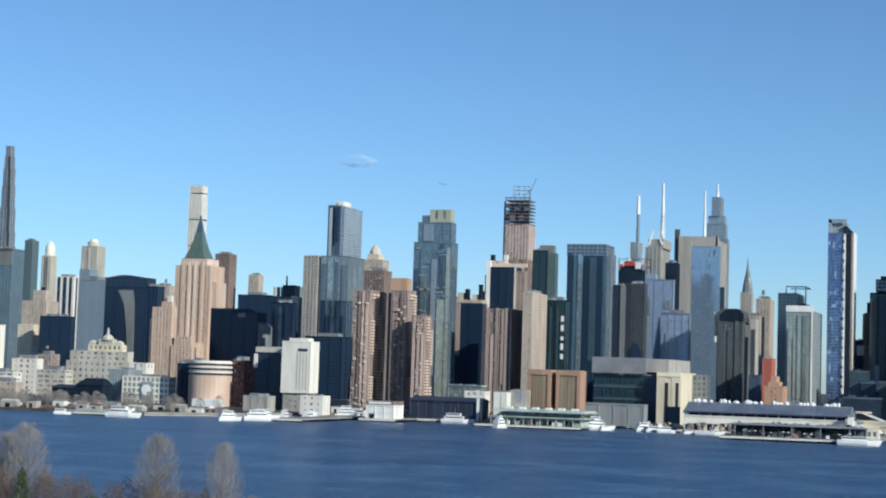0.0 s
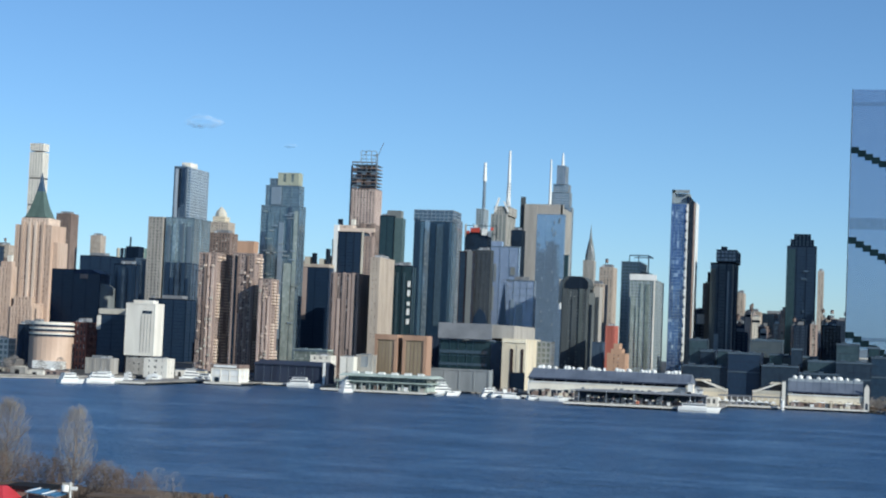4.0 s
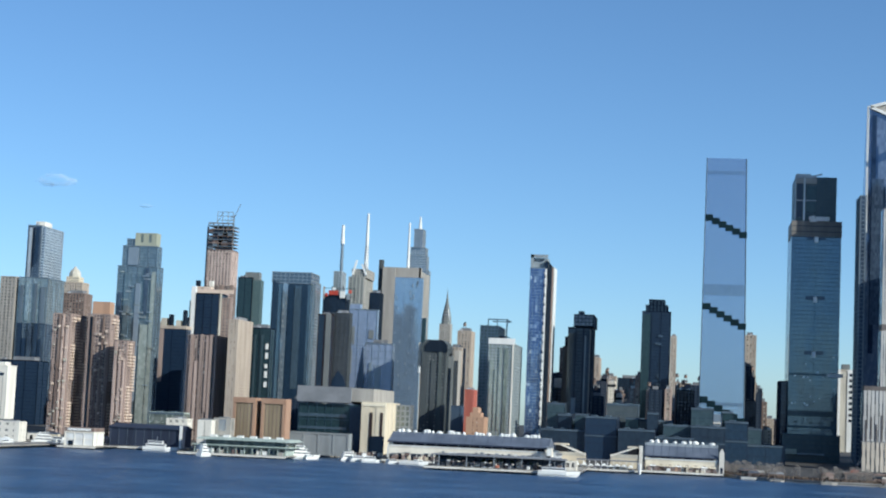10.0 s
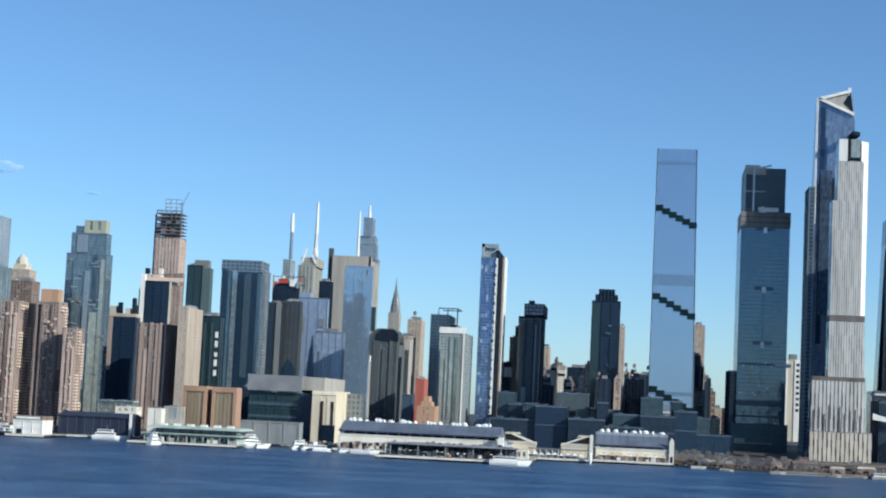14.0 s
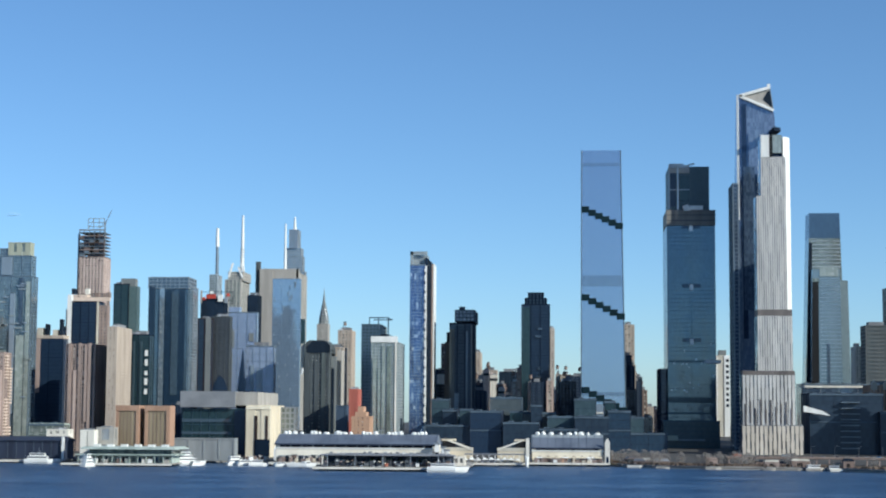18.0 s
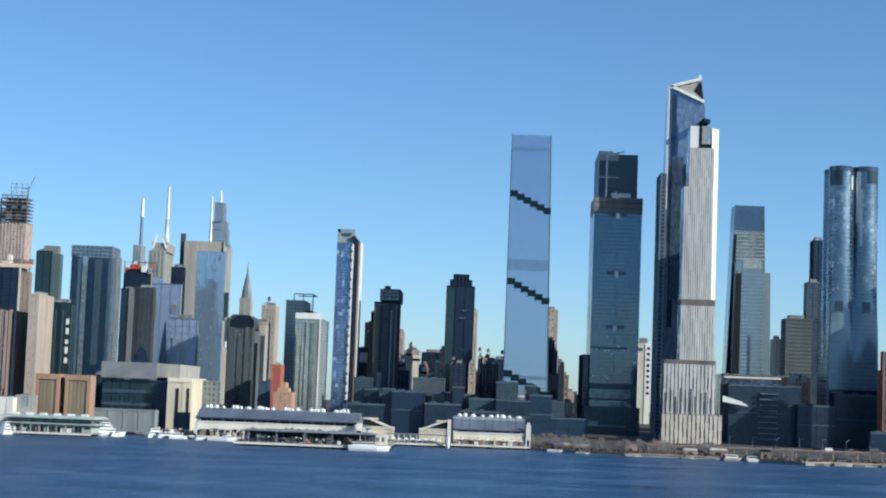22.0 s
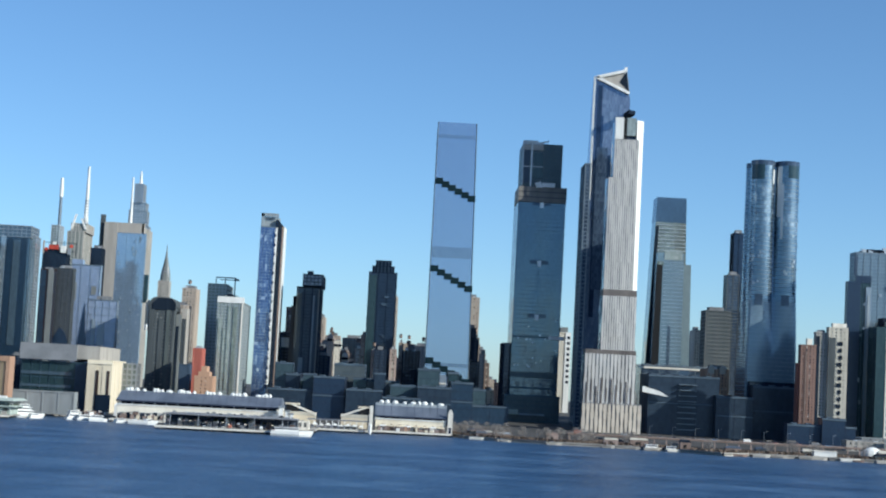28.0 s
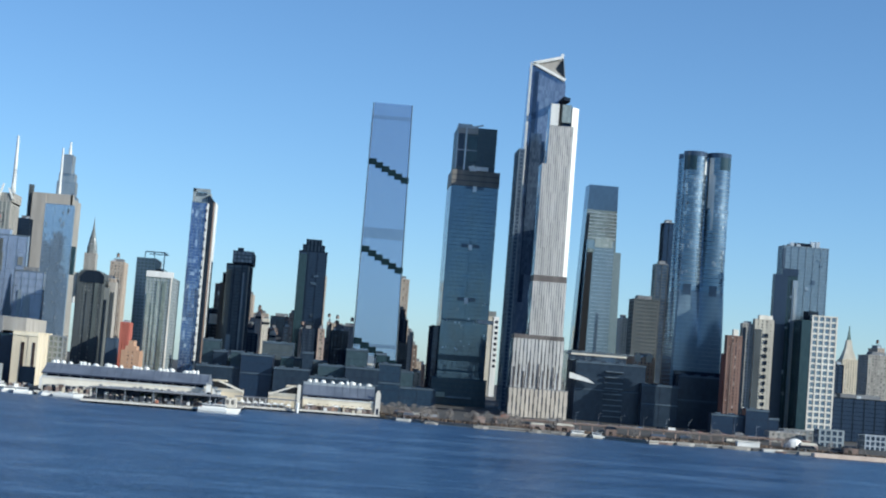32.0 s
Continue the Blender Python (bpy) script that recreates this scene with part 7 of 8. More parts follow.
part("roof", Shape().loft([[(-26, -5, 6.4), (25, -5, 6.4), (25, 5, 6.4), (-26, 5, 6.4)], [(-26, -5, 7.0), (25, -5, 7.0), (25, 5, 7.4), (-26, 5, 7.4)]]), ROOFGREY, b)
for i in range(11):
    part("post", Shape().box(-25.6 + i * 5, -25.1 + i * 5, -4.8, -4.3, 0, 6.4), WHITEPAINT, b)
b = thing("pier_canopy", "long grey canopy roof on posts", "canopy", 178, -20, 3.0)
part("roof", Shape().loft([[(-46, -6, 7.6), (40, -6, 7.6), (40, 6, 7.6), (-46, 6, 7.6)], [(-46, -5, 8.4), (40, -5, 8.4), (40, 5, 8.4), (-46, 5, 8.4)]]), ROOFGREY, b)
for i in range(15):
    part("post", Shape().box(-45 + i * 6, -44.5 + i * 6, -5, -4.5, 0, 7.6), DARKMETAL, b)
b = thing("pier_pavilion", "long open pavilion with grey roof on dark posts", "pavilion", 176, -82, 3.0)
part("roof", Shape().loft([[(-51, -12, 8.2), (50, -12, 8.2), (50, 12, 8.2), (-51, 12, 8.2)], [(-51, -11, 8.7), (50, -11, 8.7), (50, 11, 8.7), (-51, 11, 8.7)], [(-46, -4, 9.4), (45, -4, 9.4), (45, 4, 9.4), (-46, 4, 9.4)]]), ROOFGREY, b)
part("rear_wall", Shape().box(-50, 49, 9, 10, 0, 8.2), SLATE, b)
for i in range(20):
    part("post", Shape().box(-50 + i * 5.2, -49.5 + i * 5.2, -11, -10.5, 0, 8.2), ALUMIN if i % 4 == 1 else DARKMETAL, b)
topside = random.Random(19)
for i in range(18):
    c = thing("roof_unit", "small grey unit on the pavilion roof", "roof unit", 132 + i * 5.1 + topside.uniform(-1, 1), -80 + topside.uniform(-3, 3), 12.4, "units on the pavilion roof")
    h, w = topside.uniform(0.6, 1.8), topside.uniform(0.5, 1.6)
    part("body", Shape().box(-w, w, -0.8, 0.8, -0.6, h), topside.choice((DARKSTONE, ROOFGREY, WHITEPAINT, STEEL)), c)
    part("cap", Shape().box(-w - 0.15, w + 0.15, -0.95, 0.95, h, h + 0.15), topside.choice((ROOFGREY, WHITE)), c)
for i in range(26):
    c = thing("parasol", "small pale parasol on the parking pier", "parasol", 126 + i * 4.1 + topside.uniform(-1.2, 1.2), -100 + topside.uniform(-1.5, 3), 3.0, "parasols on the pier")
    h = topside.uniform(2.6, 4.4)
    part("pole", Shape().pole(0, 0, 0, h, 0.08, 0.08, 5), STEEL, c)
    part("canopy", Shape().pole(0, 0, h, h + 0.8, topside.uniform(1.0, 1.6), 0.1, 8), topside.choice((WHITEPAINT, CREAM, TAUPE, DARKSTONE, BROWN)), c)
stall = random.Random(8)
for i in range(22):
    q = thing("stall", "dark market stall under the pavilion roof", "stall", 129 + i * 4.4, -84 + stall.uniform(-2, 2), 3.0, "stalls under the pavilion")
    h = stall.uniform(3, 7.5)
    part("body", Shape().box(-1.7, 1.7, -1.5, 1.5, 0, h * 0.7), stall.choice((SLATE, ROOFGREY, BROWN, CONCRETE, CONCRETE, WHITE)), q)
    part("awning", Shape().loft([[(-1.9, -2.2, h * 0.7), (1.9, -2.2, h * 0.7), (1.9, 1.6, h * 0.78), (-1.9, 1.6, h * 0.78)], [(-1.9, -2.2, h * 0.74), (1.9, -2.2, h * 0.74), (1.2, 1.2, h), (-1.2, 1.2, h)]]), stall.choice((SLATE, CREAM, ROOFGREY, WHITEPAINT, EVERGREEN)), q)
lot = random.Random(5)
paints = (DARKSTONE, DARKMETAL, ROOFGREY, WHITEPAINT, STEEL, BLUEPAINT, REDBRICK, DARKSTONE)
for row, y in enumerate((-97, -62, -42)):
    for i in range(18):
        if lot.random() < 0.6:
            car(130 + i * 4.6 + lot.uniform(-0.4, 0.4), y, 3.0, lot.choice(paints), 90, lot.random() < 0.22)
b = tower("pier_house", "low white pier house with windows", 206, 232, -56, 12, 10, WHITE, SOFTWIN, 4, 0.4, 4, 0.4, low=3.0, tall=1.5)
boat(222, -109, 29, 3, 1, label="white ferry at the pier's tip")
boat(100, -18, 22, 2, 0, label="long low white boat beside the shed")
boat(84, -14, 11, 20, 1)
for x0, x1, side in ((206, 232, 1), (253, 279, -1)):
    b = thing("white_canopy", "white slanting canopy with a dark opening beside the shed", "canopy", (x0 + x1) / 2, 62, 3.4)
    hi, lo = (-13, 13) if side > 0 else (13, -13)
    part("ramp", Shape().beam((hi * 0.6, -5, 17.6), (lo, -5, 9.8), 1.3).beam((hi * 0.6, 4, 17.6), (lo, 4, 9.8), 1.3), WHITE, b, "white slanting ramp")
    part("roof", Shape().loft([[(hi, -5.4, 17), (hi * 0.05, -5.4, 17), (hi * 0.05, 5, 17), (hi, 5, 17)][::side], [(hi, -5.4, 18.4), (hi * 0.1, -5.4, 18.4), (hi * 0.1, 5, 18.4), (hi, 5, 18.4)][::side]]), CREAM, b)
    part("dark_opening", Shape().box(min(hi * 0.9, hi * 0.1), max(hi * 0.9, hi * 0.1), -4.9, 4, 11.6, 16.9), BLACK, b)
    part("foot_wall", Shape().box(-13, 13, -5, 5, 0, 8.6), CREAM, b)
    part("ledge", Shape().box(-13.2, 13.2, -5.3, 5, 8.6, 11.4), STONEGREY, b)
    if side < 0:
        part("tall_post", Shape().box(10.6, 13.4, -6, -4.9, 0, 19.4), WHITE, b)
deck(222, 276, 40, 100, 2.8)
for i in range(9):
    tent(227 + i * 5.4, 44, 2.8, 4.2, 4.4 + 0.5 * math.sin(i * 2.2))
b = thing("mooring_tower", "white mooring post at the pier corner", "post", 278, 36, -1)
part("post", Shape().pole(0, 0, 0, 8, 1.2, 1.2), WHITEPAINT, b)
part("cap", Shape().pole(0, 0, 8, 9, 1.6, 1.3), WHITEPAINT, b)
deck(277, 346, 56, 112, 3.0)
shed("pier_shed", "cream pier shed, slate-blue roof with white skylights", 282, 340, 60, 104, 3.0, 12.2, 14.4, 25.6, PALECREAM, 9, 99)
for i in range(8):
    b = thing("arched_door", "dark arched opening in the cream shed wall", "door", 288 + i * 7, 59.2, 3.0, "arched openings of the shed")
    arch = [(2.2 * math.cos(a * math.pi / 6), 3.4 + 2 * math.sin(a * math.pi / 6)) for a in range(7)]
    pts = [(2.2, 0)] + arch + [(-2.2, 0)]
    part("opening", Shape().loft([[(x, -0.1, z) for x, z in pts], [(x, 0.75, z) for x, z in pts]]), BROWN, b)
    part("awning", Shape().loft([[(-2.6, -1.6, 3.6), (2.6, -1.6, 3.6), (2.6, -0.1, 4.6), (-2.6, -0.1, 4.6)], [(-2.6, -1.6, 3.8), (2.6, -1.6, 3.8), (2.6, -0.1, 4.8), (-2.6, -0.1, 4.8)]]), CREAM if i % 3 else WHITEPAINT, b)

b = thing("gable_end", "white gable end beside the cream shed", "wall", 343, 62, 3.0)
part("wall", Shape().loft([[(-1, -4, 0), (3, -4, 0), (3, -3, 0), (-1, -3, 0)], [(-1, -4, 17), (3, -4, 17), (3, -3, 17), (-1, -3, 17)], [(0.5, -4, 20), (1.5, -4, 20), (1.5, -3, 20), (0.5, -3, 20)]]), WHITE, b)
part("doorway", Shape().box(0, 2, -4.1, -3.9, 0, 5), DARKGLASS, b)
crate_dice = random.Random(41)
for i in range(46):
    x = crate_dice.uniform(284, 345) if i < 20 else crate_dice.uniform(20, 74) if i < 34 else crate_dice.uniform(80, 130)
    y = crate_dice.uniform(57.2, 58.4) if i < 20 else shore(x) + crate_dice.uniform(1, 6) if i < 34 else crate_dice.uniform(-4, 1)
    w, h = crate_dice.uniform(0.8, 1.9), crate_dice.uniform(1.5, 4.2)
    c = thing("crate", "stacked crate on the quay", "crate", x, y, 3.0 if i < 20 else 2.3 if i < 34 else 3.4, "crates on the quay")
    part("box", Shape().box(-w, w, -0.8, 0.8, 0, h), crate_dice.choice((BROWN, CREAM, WHITE, TAUPE, ORANGE, WHITEPAINT)), c)
    part("lid", Shape().box(-w - 0.1, w + 0.1, -0.9, 0.9, h, h + 0.2), crate_dice.choice((BROWN, WHITE, STEEL)), c)

# seawall cap along the whole shore, and clutter on the quays
for (xa, ya), (xb, yb) in zip(SHORE[1:-1], SHORE[2:]):
    xb = min(xb, 1300)
    n = max(1, int(math.hypot(xb - xa, yb - ya) / 40))
    for i in range(n):
        a = Vector((xa + (xb - xa) * i / n, ya + (yb - ya) * i / n - 0.7, 2.0))
        c = Vector((xa + (xb - xa) * (i + 0.97) / n, ya + (yb - ya) * (i + 0.97) / n - 0.7, 2.0))
        w = thing("seawall", "pale concrete seawall block along the river", "seawall", a.x, a.y, 0, "seawall blocks", "structure")
        part("cap", Shape().beam((0, 0, 2.2), (c.x - a.x, c.y - a.y, 2.2), 1.2), QUAY, w)
        part("face", Shape().beam((0, -0.1, 0.6), (c.x - a.x, c.y - a.y - 0.1, 0.6), 1.0), CONCRETE, w)


def hut(x, y, z, w, d, h, wall, roof, label):
    b = thing("hut", label, "hut", x, y, z, "small huts on the quays")
    part("body", Shape().box(-w, w, -d, d, 0, h), wall, b)
    part("roof", Shape().loft([[(-w - 0.3, -d - 0.3, h), (w + 0.3, -d - 0.3, h), (w + 0.3, d + 0.3, h), (-w - 0.3, d + 0.3, h)], [(-w * 0.8, -0.3, h + d * 0.5), (w * 0.8, -0.3, h + d * 0.5), (w * 0.8, 0.3, h + d * 0.5), (-w * 0.8, 0.3, h + d * 0.5)]]), roof, b)
    part("doorway", Shape().box(-w * 0.4, w * 0.2, -d - 0.05, -d + 0.1, 0, h * 0.65), BLACK, b)


yard = random.Random(77)
for i in range(64):
    x = yard.choice((yard.uniform(-560, -320), yard.uniform(-265, -100), yard.uniform(350, 720)))
    y = shore(x) + yard.uniform(8, 90 if x < -300 else 34)
    hut(x, y, 2.5, yard.uniform(2.5, 8), yard.uniform(2, 4), yard.uniform(2.5, 6), *((yard.choice((WHITE, CREAM, BROWN, TAN, CONCRETE, BROWN, TAUPE)), yard.choice((STONEGREY, ROOFGREY, SLATE, BROWN)), "small weathered hut on the quay") if x < 300 else (yard.choice((BROWN, TAUPE, DRAB, BROWN)), yard.choice((ROOFGREY, SLATE, BROWN, DARKSTONE, STONEGREY)), "small brown hut on the shore")))
for i in range(16):
    x, y = yard.choice(((yard.uniform(-262, -236), yard.uniform(-160, 20)), (yard.uniform(-232, -196), yard.uniform(20, 50)), (yard.uniform(40, 60), yard.uniform(-6, 16))))
    boat(x, y, yard.uniform(9, 17), yard.uniform(40, 120), yard.choice((1, 2)), group="white yachts in a cluster")
for i in range(3):
    boat(80 + i * 12 + yard.uniform(-1, 1), -9 - yard.uniform(0, 5), yard.uniform(8, 13), yard.uniform(60, 110), 1, group="white yachts in a cluster")

clutter = random.Random(52)
for i in range(46):
    x = clutter.uniform(-262, 74)
    y = shore(x) + clutter.uniform(1.5, 9)
    kind = clutter.random()
    if kind < 0.4:
        b = thing("container", "small storage container on the quay", "container", x, y, 2.3, "containers on the quay")
        w, h = clutter.uniform(1.6, 3.4), clutter.uniform(2.2, 2.9)
        part("body", Shape().box(-w, w, -1.2, 1.2, 0, h), clutter.choice((WHITEPAINT, BROWN, TAUPE, DARKSTONE, OXBLOOD, CREAM)), b)
        part("door_frame", Shape().box(-w * 0.9, -w * 0.2, -1.3, -1.2, 0.1, h - 0.2), clutter.choice((WHITE, DARKSTONE, STEEL)), b)
    elif kind < 0.7:
        b = thing("mooring_pile", "dark timber mooring pile standing in the water", "mooring pile", x, shore(x) - clutter.uniform(2, 14), -2, "mooring piles along the quay")
        part("trunk", Shape().pole(0, 0, 0, 8, 0.7, 0.55, 7), BROWN, b)
        part("cap", Shape().pole(0, 0, 8.0, 8.4, 0.6, 0.3, 7), WHITE, b)
    else:
        b = thing("lamp_mast", "tall grey lamp mast on the quay", "lamp mast", x, y, 2.3, "lamp masts on the quay")
        part("pole", Shape().pole(0, 0, 0, 13, 0.3, 0.16, 6), STEEL, b)
        part("head", Shape().box(-1.4, 1.4, -0.3, 0.3, 13, 13.5), ALUMIN, b)

# ---- low halls behind the shore ----
NAVYGLASS3 = panes("smoky_navy_glass", [(0.0, (0.011, 0.022, 0.040)), (0.8, (0.024, 0.040, 0.064)), (1.0, (0.07, 0.095, 0.125))], 3.0, 4.5, 0.01, metal=0.1, rough=0.35, patch=0.5, bow=0.04)


def hall(label, x0, x1, y, deep, z, glass=NAVYGLASS3, name="convention_hall", trim=NAVYSHED):
    b = thing(name, label, "hall", (x0 + x1) / 2, y + deep / 2, 3)
    tier(b, x0, x1, y, y + deep, 3, z, trim, glass, 22, 0.012, 9, 0.03, 0.2)
    for i in range(int((x1 - x0) / 14)):
        cx = x0 + 7 + i * 14 - b.location.x
        part("roof_unit", Shape().box(cx - 2.5, cx + 2.5, -deep / 4, deep / 4, z - 3 + 0.2, z - 3 + 2.2), SLATEBLUE, b)
    w = (x1 - x0) / 2
    part("roof_edge", Shape().box(-w - 0.5, w + 0.5, -deep / 2 - 0.6, -deep / 2 - 0.38, z - 4.0, z - 2.2), SLATEBLUE, b)
    if z > 36 and w > 9:
        part("storey_band", Shape().box(-w - 0.3, w + 0.3, -deep / 2 - 0.5, -deep / 2 - 0.28, (z - 3) * 0.55, (z - 3) * 0.55 + 1.2), SLATEBLUE, b)
    return b


hall("low dark glass convention hall", 172, 250, 322, 60, 31)
hall("navy glass cube of the convention hall", 216, 247, 318, 70, 45, NAVYSLAB)
hall("dark glass convention hall wing", 249, 284, 310, 60, 34)
hall("low dark glass convention hall wing", 284, 322, 312, 60, 28)
hall("grey-green glass hall with pale frame", 233, 265, 395, 60, 59, HALLGREY, trim=SLATEBLUE)
hall("grey-green stepped glass hall", 262, 300, 380, 50, 44, HALLGREY, trim=SLATEBLUE)
hall("grey-green stepped glass hall", 196, 222, 380, 50, 41, PINEGLASS, trim=SLATEBLUE)
hall("slate terraced hall behind the cream shed", 292, 336, 352, 40, 40, TEALDIM, trim=SLATEBLUE)
hall("dark glass convention hall end", 319, 352, 322, 60, 40)
hall("tall dark glass hall block", 352, 374, 330, 60, 46, INKGLASS)
hall("low dark glass hall wing", 374, 411, 345, 50, 24, INKGLASS)
hall("dark low glass hall", 186, 200, 360, 40, 46)
step_dice = random.Random(14)
for i in range(9):
    x, w, y = 178 + i * 24 + step_dice.uniform(-5, 5), step_dice.uniform(9, 22), step_dice.uniform(340, 380)
    hall("dark glass roof storey of the convention hall", x, x + w, y, 18, step_dice.uniform(38, 58), step_dice.choice((NAVYGLASS3, TEALDIM, PINEGLASS)), "roof_storey")
hall("pale green low hall behind the navy shed", -206, -172, 250, 20, 30, GREENGLASS, "low_hall", PALEGREEN)
tower("low_hall", "pale low hall behind the navy shed", -176, -156, 210, 16, 26, WHITE, SOFTWIN, 6, 0.5, 6, 0.5, tall=3)
b = thing("covered_garden", "pale terraced block below the stepped glass tower", "pavilion", 336, 462, 3)
part("body", Shape().box(-15, 14, -8, 8, 0, 51), SLATEGLASS, b)
part("upper_body", Shape().box(-15, -2, -7, 8, 51, 57), SLATEGLASS, b)
part("roof", Shape().box(-15.5, 14.5, -9, 8, 41, 42.4), WHITE, b)
part("lower_body", Shape().box(-16, 15, -9, 8, 0, 38), NAVYSLAB, b)
hall("low dark glass shopping hall", 549, 620, 330, 60, 64, name="shopping_hall")
hall("dark terraced office block", 615, 652, 318, 60, 46, name="shopping_hall")
b = hall("dark upper roof level hall", 561, 640, 470, 40, 76, NAVYGLASS, "shopping_hall", STEEL)
part("pale_edge", Shape().box(-42, 30, -21, -20, 70, 72), WHITE, b)
b = thing("arts_shed", "dark slatted office block with pale ledges", "office block", 588, 322, 3)
for i in range(9):
    part("ledge", Shape().box(-9, 9, 4.5 - i * 0.2, 8, 8 + i * 5.6, 8.8 + i * 5.6), MULLION, b)
part("white_prow", Shape().loft([[(-46, 0, 44), (-20, 0, 40), (-20, 4, 40), (-46, 4, 44)], [(-46, 0, 50), (-28, 0, 45), (-28, 4, 45), (-46, 4, 50)]]), WHITEPAINT, b)
hall("dark glass podium of the lobed tower", 653, 704, 326, 24, 58, name="podium")
hall("dark low office hall before the brick towers", 668, 733, 236, 14, 23, NAVYSLAB, name="low_hall")
hall("dark stepped office hall before the brick towers", 700, 722, 232, 16, 30, NAVYSLAB, name="low_hall")
tower("low_hall", "pale blue framed low hall", 780, 803, 120, 20, 17, ALUMIN, NAVYGLASS, 5, 0.25, 5, 0.25, tall=0)
tower("low_hall", "grey framed low hall", 718, 750, 160, 20, 16, COOLGREY, SOFTWIN, 5, 0.4, 5, 0.4, tall=0)
tower("low_hall", "grey low shore hall with dark doors", 699, 732, 140, 16, 13, CONCRETE, SOFTWIN, 6, 0.5, 5, 0.5, tall=2)
b = tower("low_hall", "pale blue framed shore hall", 737, 759, 116, 16, 19, PALEMULL, NAVYGLASS, 5.4, 0.3, 5.4, 0.3, tall=0)
b = thing("shore_hall", "long low white shed on the shore", "shed", 637, -26, 2.4)
part("body", Shape().box(-9, 9, -3, 3, 0, 4.2), WHITEPAINT, b)
part("roof", Shape().box(-9.6, 9.6, -3.6, 3.6, 4.2, 4.8), WHITE, b)
b = thing("pale_quay", "sunlit sandy quay edge along the downtown shore", "quay", 760, -84, 0)
part("slab", Shape().loft([[(-84, 6, 0.4), (140, -6, 0.4), (140, 14, 0.4), (-84, 16, 0.4)], [(-84, 6, 3.4), (140, -6, 3.4), (140, 14, 3.4), (-84, 16, 3.4)]]), PEACH, b)
b = thing("white_dome", "small white round-roofed boathouse", "boathouse", 685, 10, 2.6)
part("dome", Shape().loft([[(9 * k * math.cos(a * 0.5236), 6 * k * math.sin(a * 0.5236), z) for a in range(12)] for k, z in ((1, 0), (1, 3), (0.8, 6), (0.4, 8), (0.1, 8.6))]), WHITEPAINT, b)

# the white block and its neighbours uptown
b = thing("white_block", "tall white concrete block with few windows", "building", -292, 74, 3)
tier(b, -306, -278, 64, 84, 20, 66, WHITE, WHITE, 30, 0.03, 23, 0.03, 0.15)
part("machine_room", Shape().box(-9, 10, -6, 6, 63, 67), WHITE, b)
part("slot_window", Shape().box(2, 11, -10.4, -10, 55, 57.5), DARKGLASS, b)
for i in range(4):
    part("seam", Shape().box(1 + i * 3, 1.5 + i * 3, -10.3, -10, 20, 54), CONCRETE, b)
tier(b, -304, -280, 66, 84, 3, 20, CONCRETE, WINDOW, 5, 0.6, 6, 0.6)
tower("low_hall", "grey concrete low hall", -323, -300, 22, 16, 17, CONCRETE, CONCRETE, 9, 0.3, 14, 0.3, tall=3)
tower("low_hall", "small white low hall", -268, -247, 22, 16, 19, WHITE, SOFTWIN, 7, 0.6, 6, 0.6, tall=2)
b = tower(OFFICE, "navy glass wing with a pale cornice", -345, -317, 90, 20, 60, DARKMETAL, NAVYSLAB, 14, 0.02, 4, 0.04, 0.15, tall=3)
part("cornice", Shape().box(-13, 14.6, -11.2, 10, 54.5, 59.4), STONEGREY, b)
part("white_stack", Shape().box(-14.6, -11, -11, -6, 40, 53), WHITE, b)
b = thing("warehouse", "broad cream warehouse with domed roof houses", "warehouse", -605, 262, 3)
tier(b, -641, -565, 250, 262, 3, 42, STONEGREY, SOFTWIN, 7, 0.55, 7, 0.5, split=True, top=1.6)
tier(b, -637, -568, 251, 262, 43, 53, STONEGREY, SOFTWIN, 9, 0.5, 6, 0.5, 0.5)
tier(b, -616, -576, 252, 261, 54, 60, CREAM, SOFTWIN, 6, 0.5, 6, 0.4, 0.5)
tier(b, -604, -588, 253, 261, 61, 66, STONEGREY, WINDOW, 4, 0.5, 5, 0.5)
part("cupola_roof", Shape().loft([[(h * math.cos(a * 0.785 + 0.39) + 9, h * math.sin(a * 0.785 + 0.39) - 5, z) for a in range(8)] for h, z in ((6.4, 63.4), (6.2, 66), (3.6, 68.4), (1.6, 69.6), (1.2, 74), (0.2, 77.6))]), STONEGREY, b, "pale domed cupola")
for x in (-8, 24):
    part("roof_pavilion", Shape().loft([[(x - 3.4, -9, 57), (x + 3.4, -9, 57), (x + 3.4, -2, 57), (x - 3.4, -2, 57)], [(x - 3.4, -9, 60.6), (x + 3.4, -9, 60.6), (x + 3.4, -2, 60.6), (x - 3.4, -2, 60.6)], [(x - 1, -6, 63), (x + 1, -6, 63), (x + 1, -5, 63), (x - 1, -5, 63)]]), STONEGREY, b)
tower("warehouse", "white low warehouse with dark windows", -715, -684, 260, 12, 44, WHITE, SOFTWIN, 7, 0.6, 6, 0.5)
tower("warehouse", "pale low warehouse with band windows", -646, -612, 200, 14, 33, STONEGREY, SOFTWIN, 9, 0.2, 5, 0.6)
tower("warehouse", "white low warehouse by the quay", -700, -655, 170, 14, 29, WHITE, SOFTWIN, 9, 0.2, 5, 0.6)
tower("warehouse", "tan low warehouse by the quay", -660, -620, 120, 14, 20, TAN, SOFTWIN, 6, 0.5, 5, 0.6)
tower("warehouse", "orange brick low block with white top", -745, -722, 230, 14, 40, ORANGE, WINDOW, 6, 0.6, 5, 0.6)
tower("warehouse", "white stepped low block", -790, -745, 260, 20, 62, WHITE, SOFTWIN, 6, 0.6, 5, 0.6)
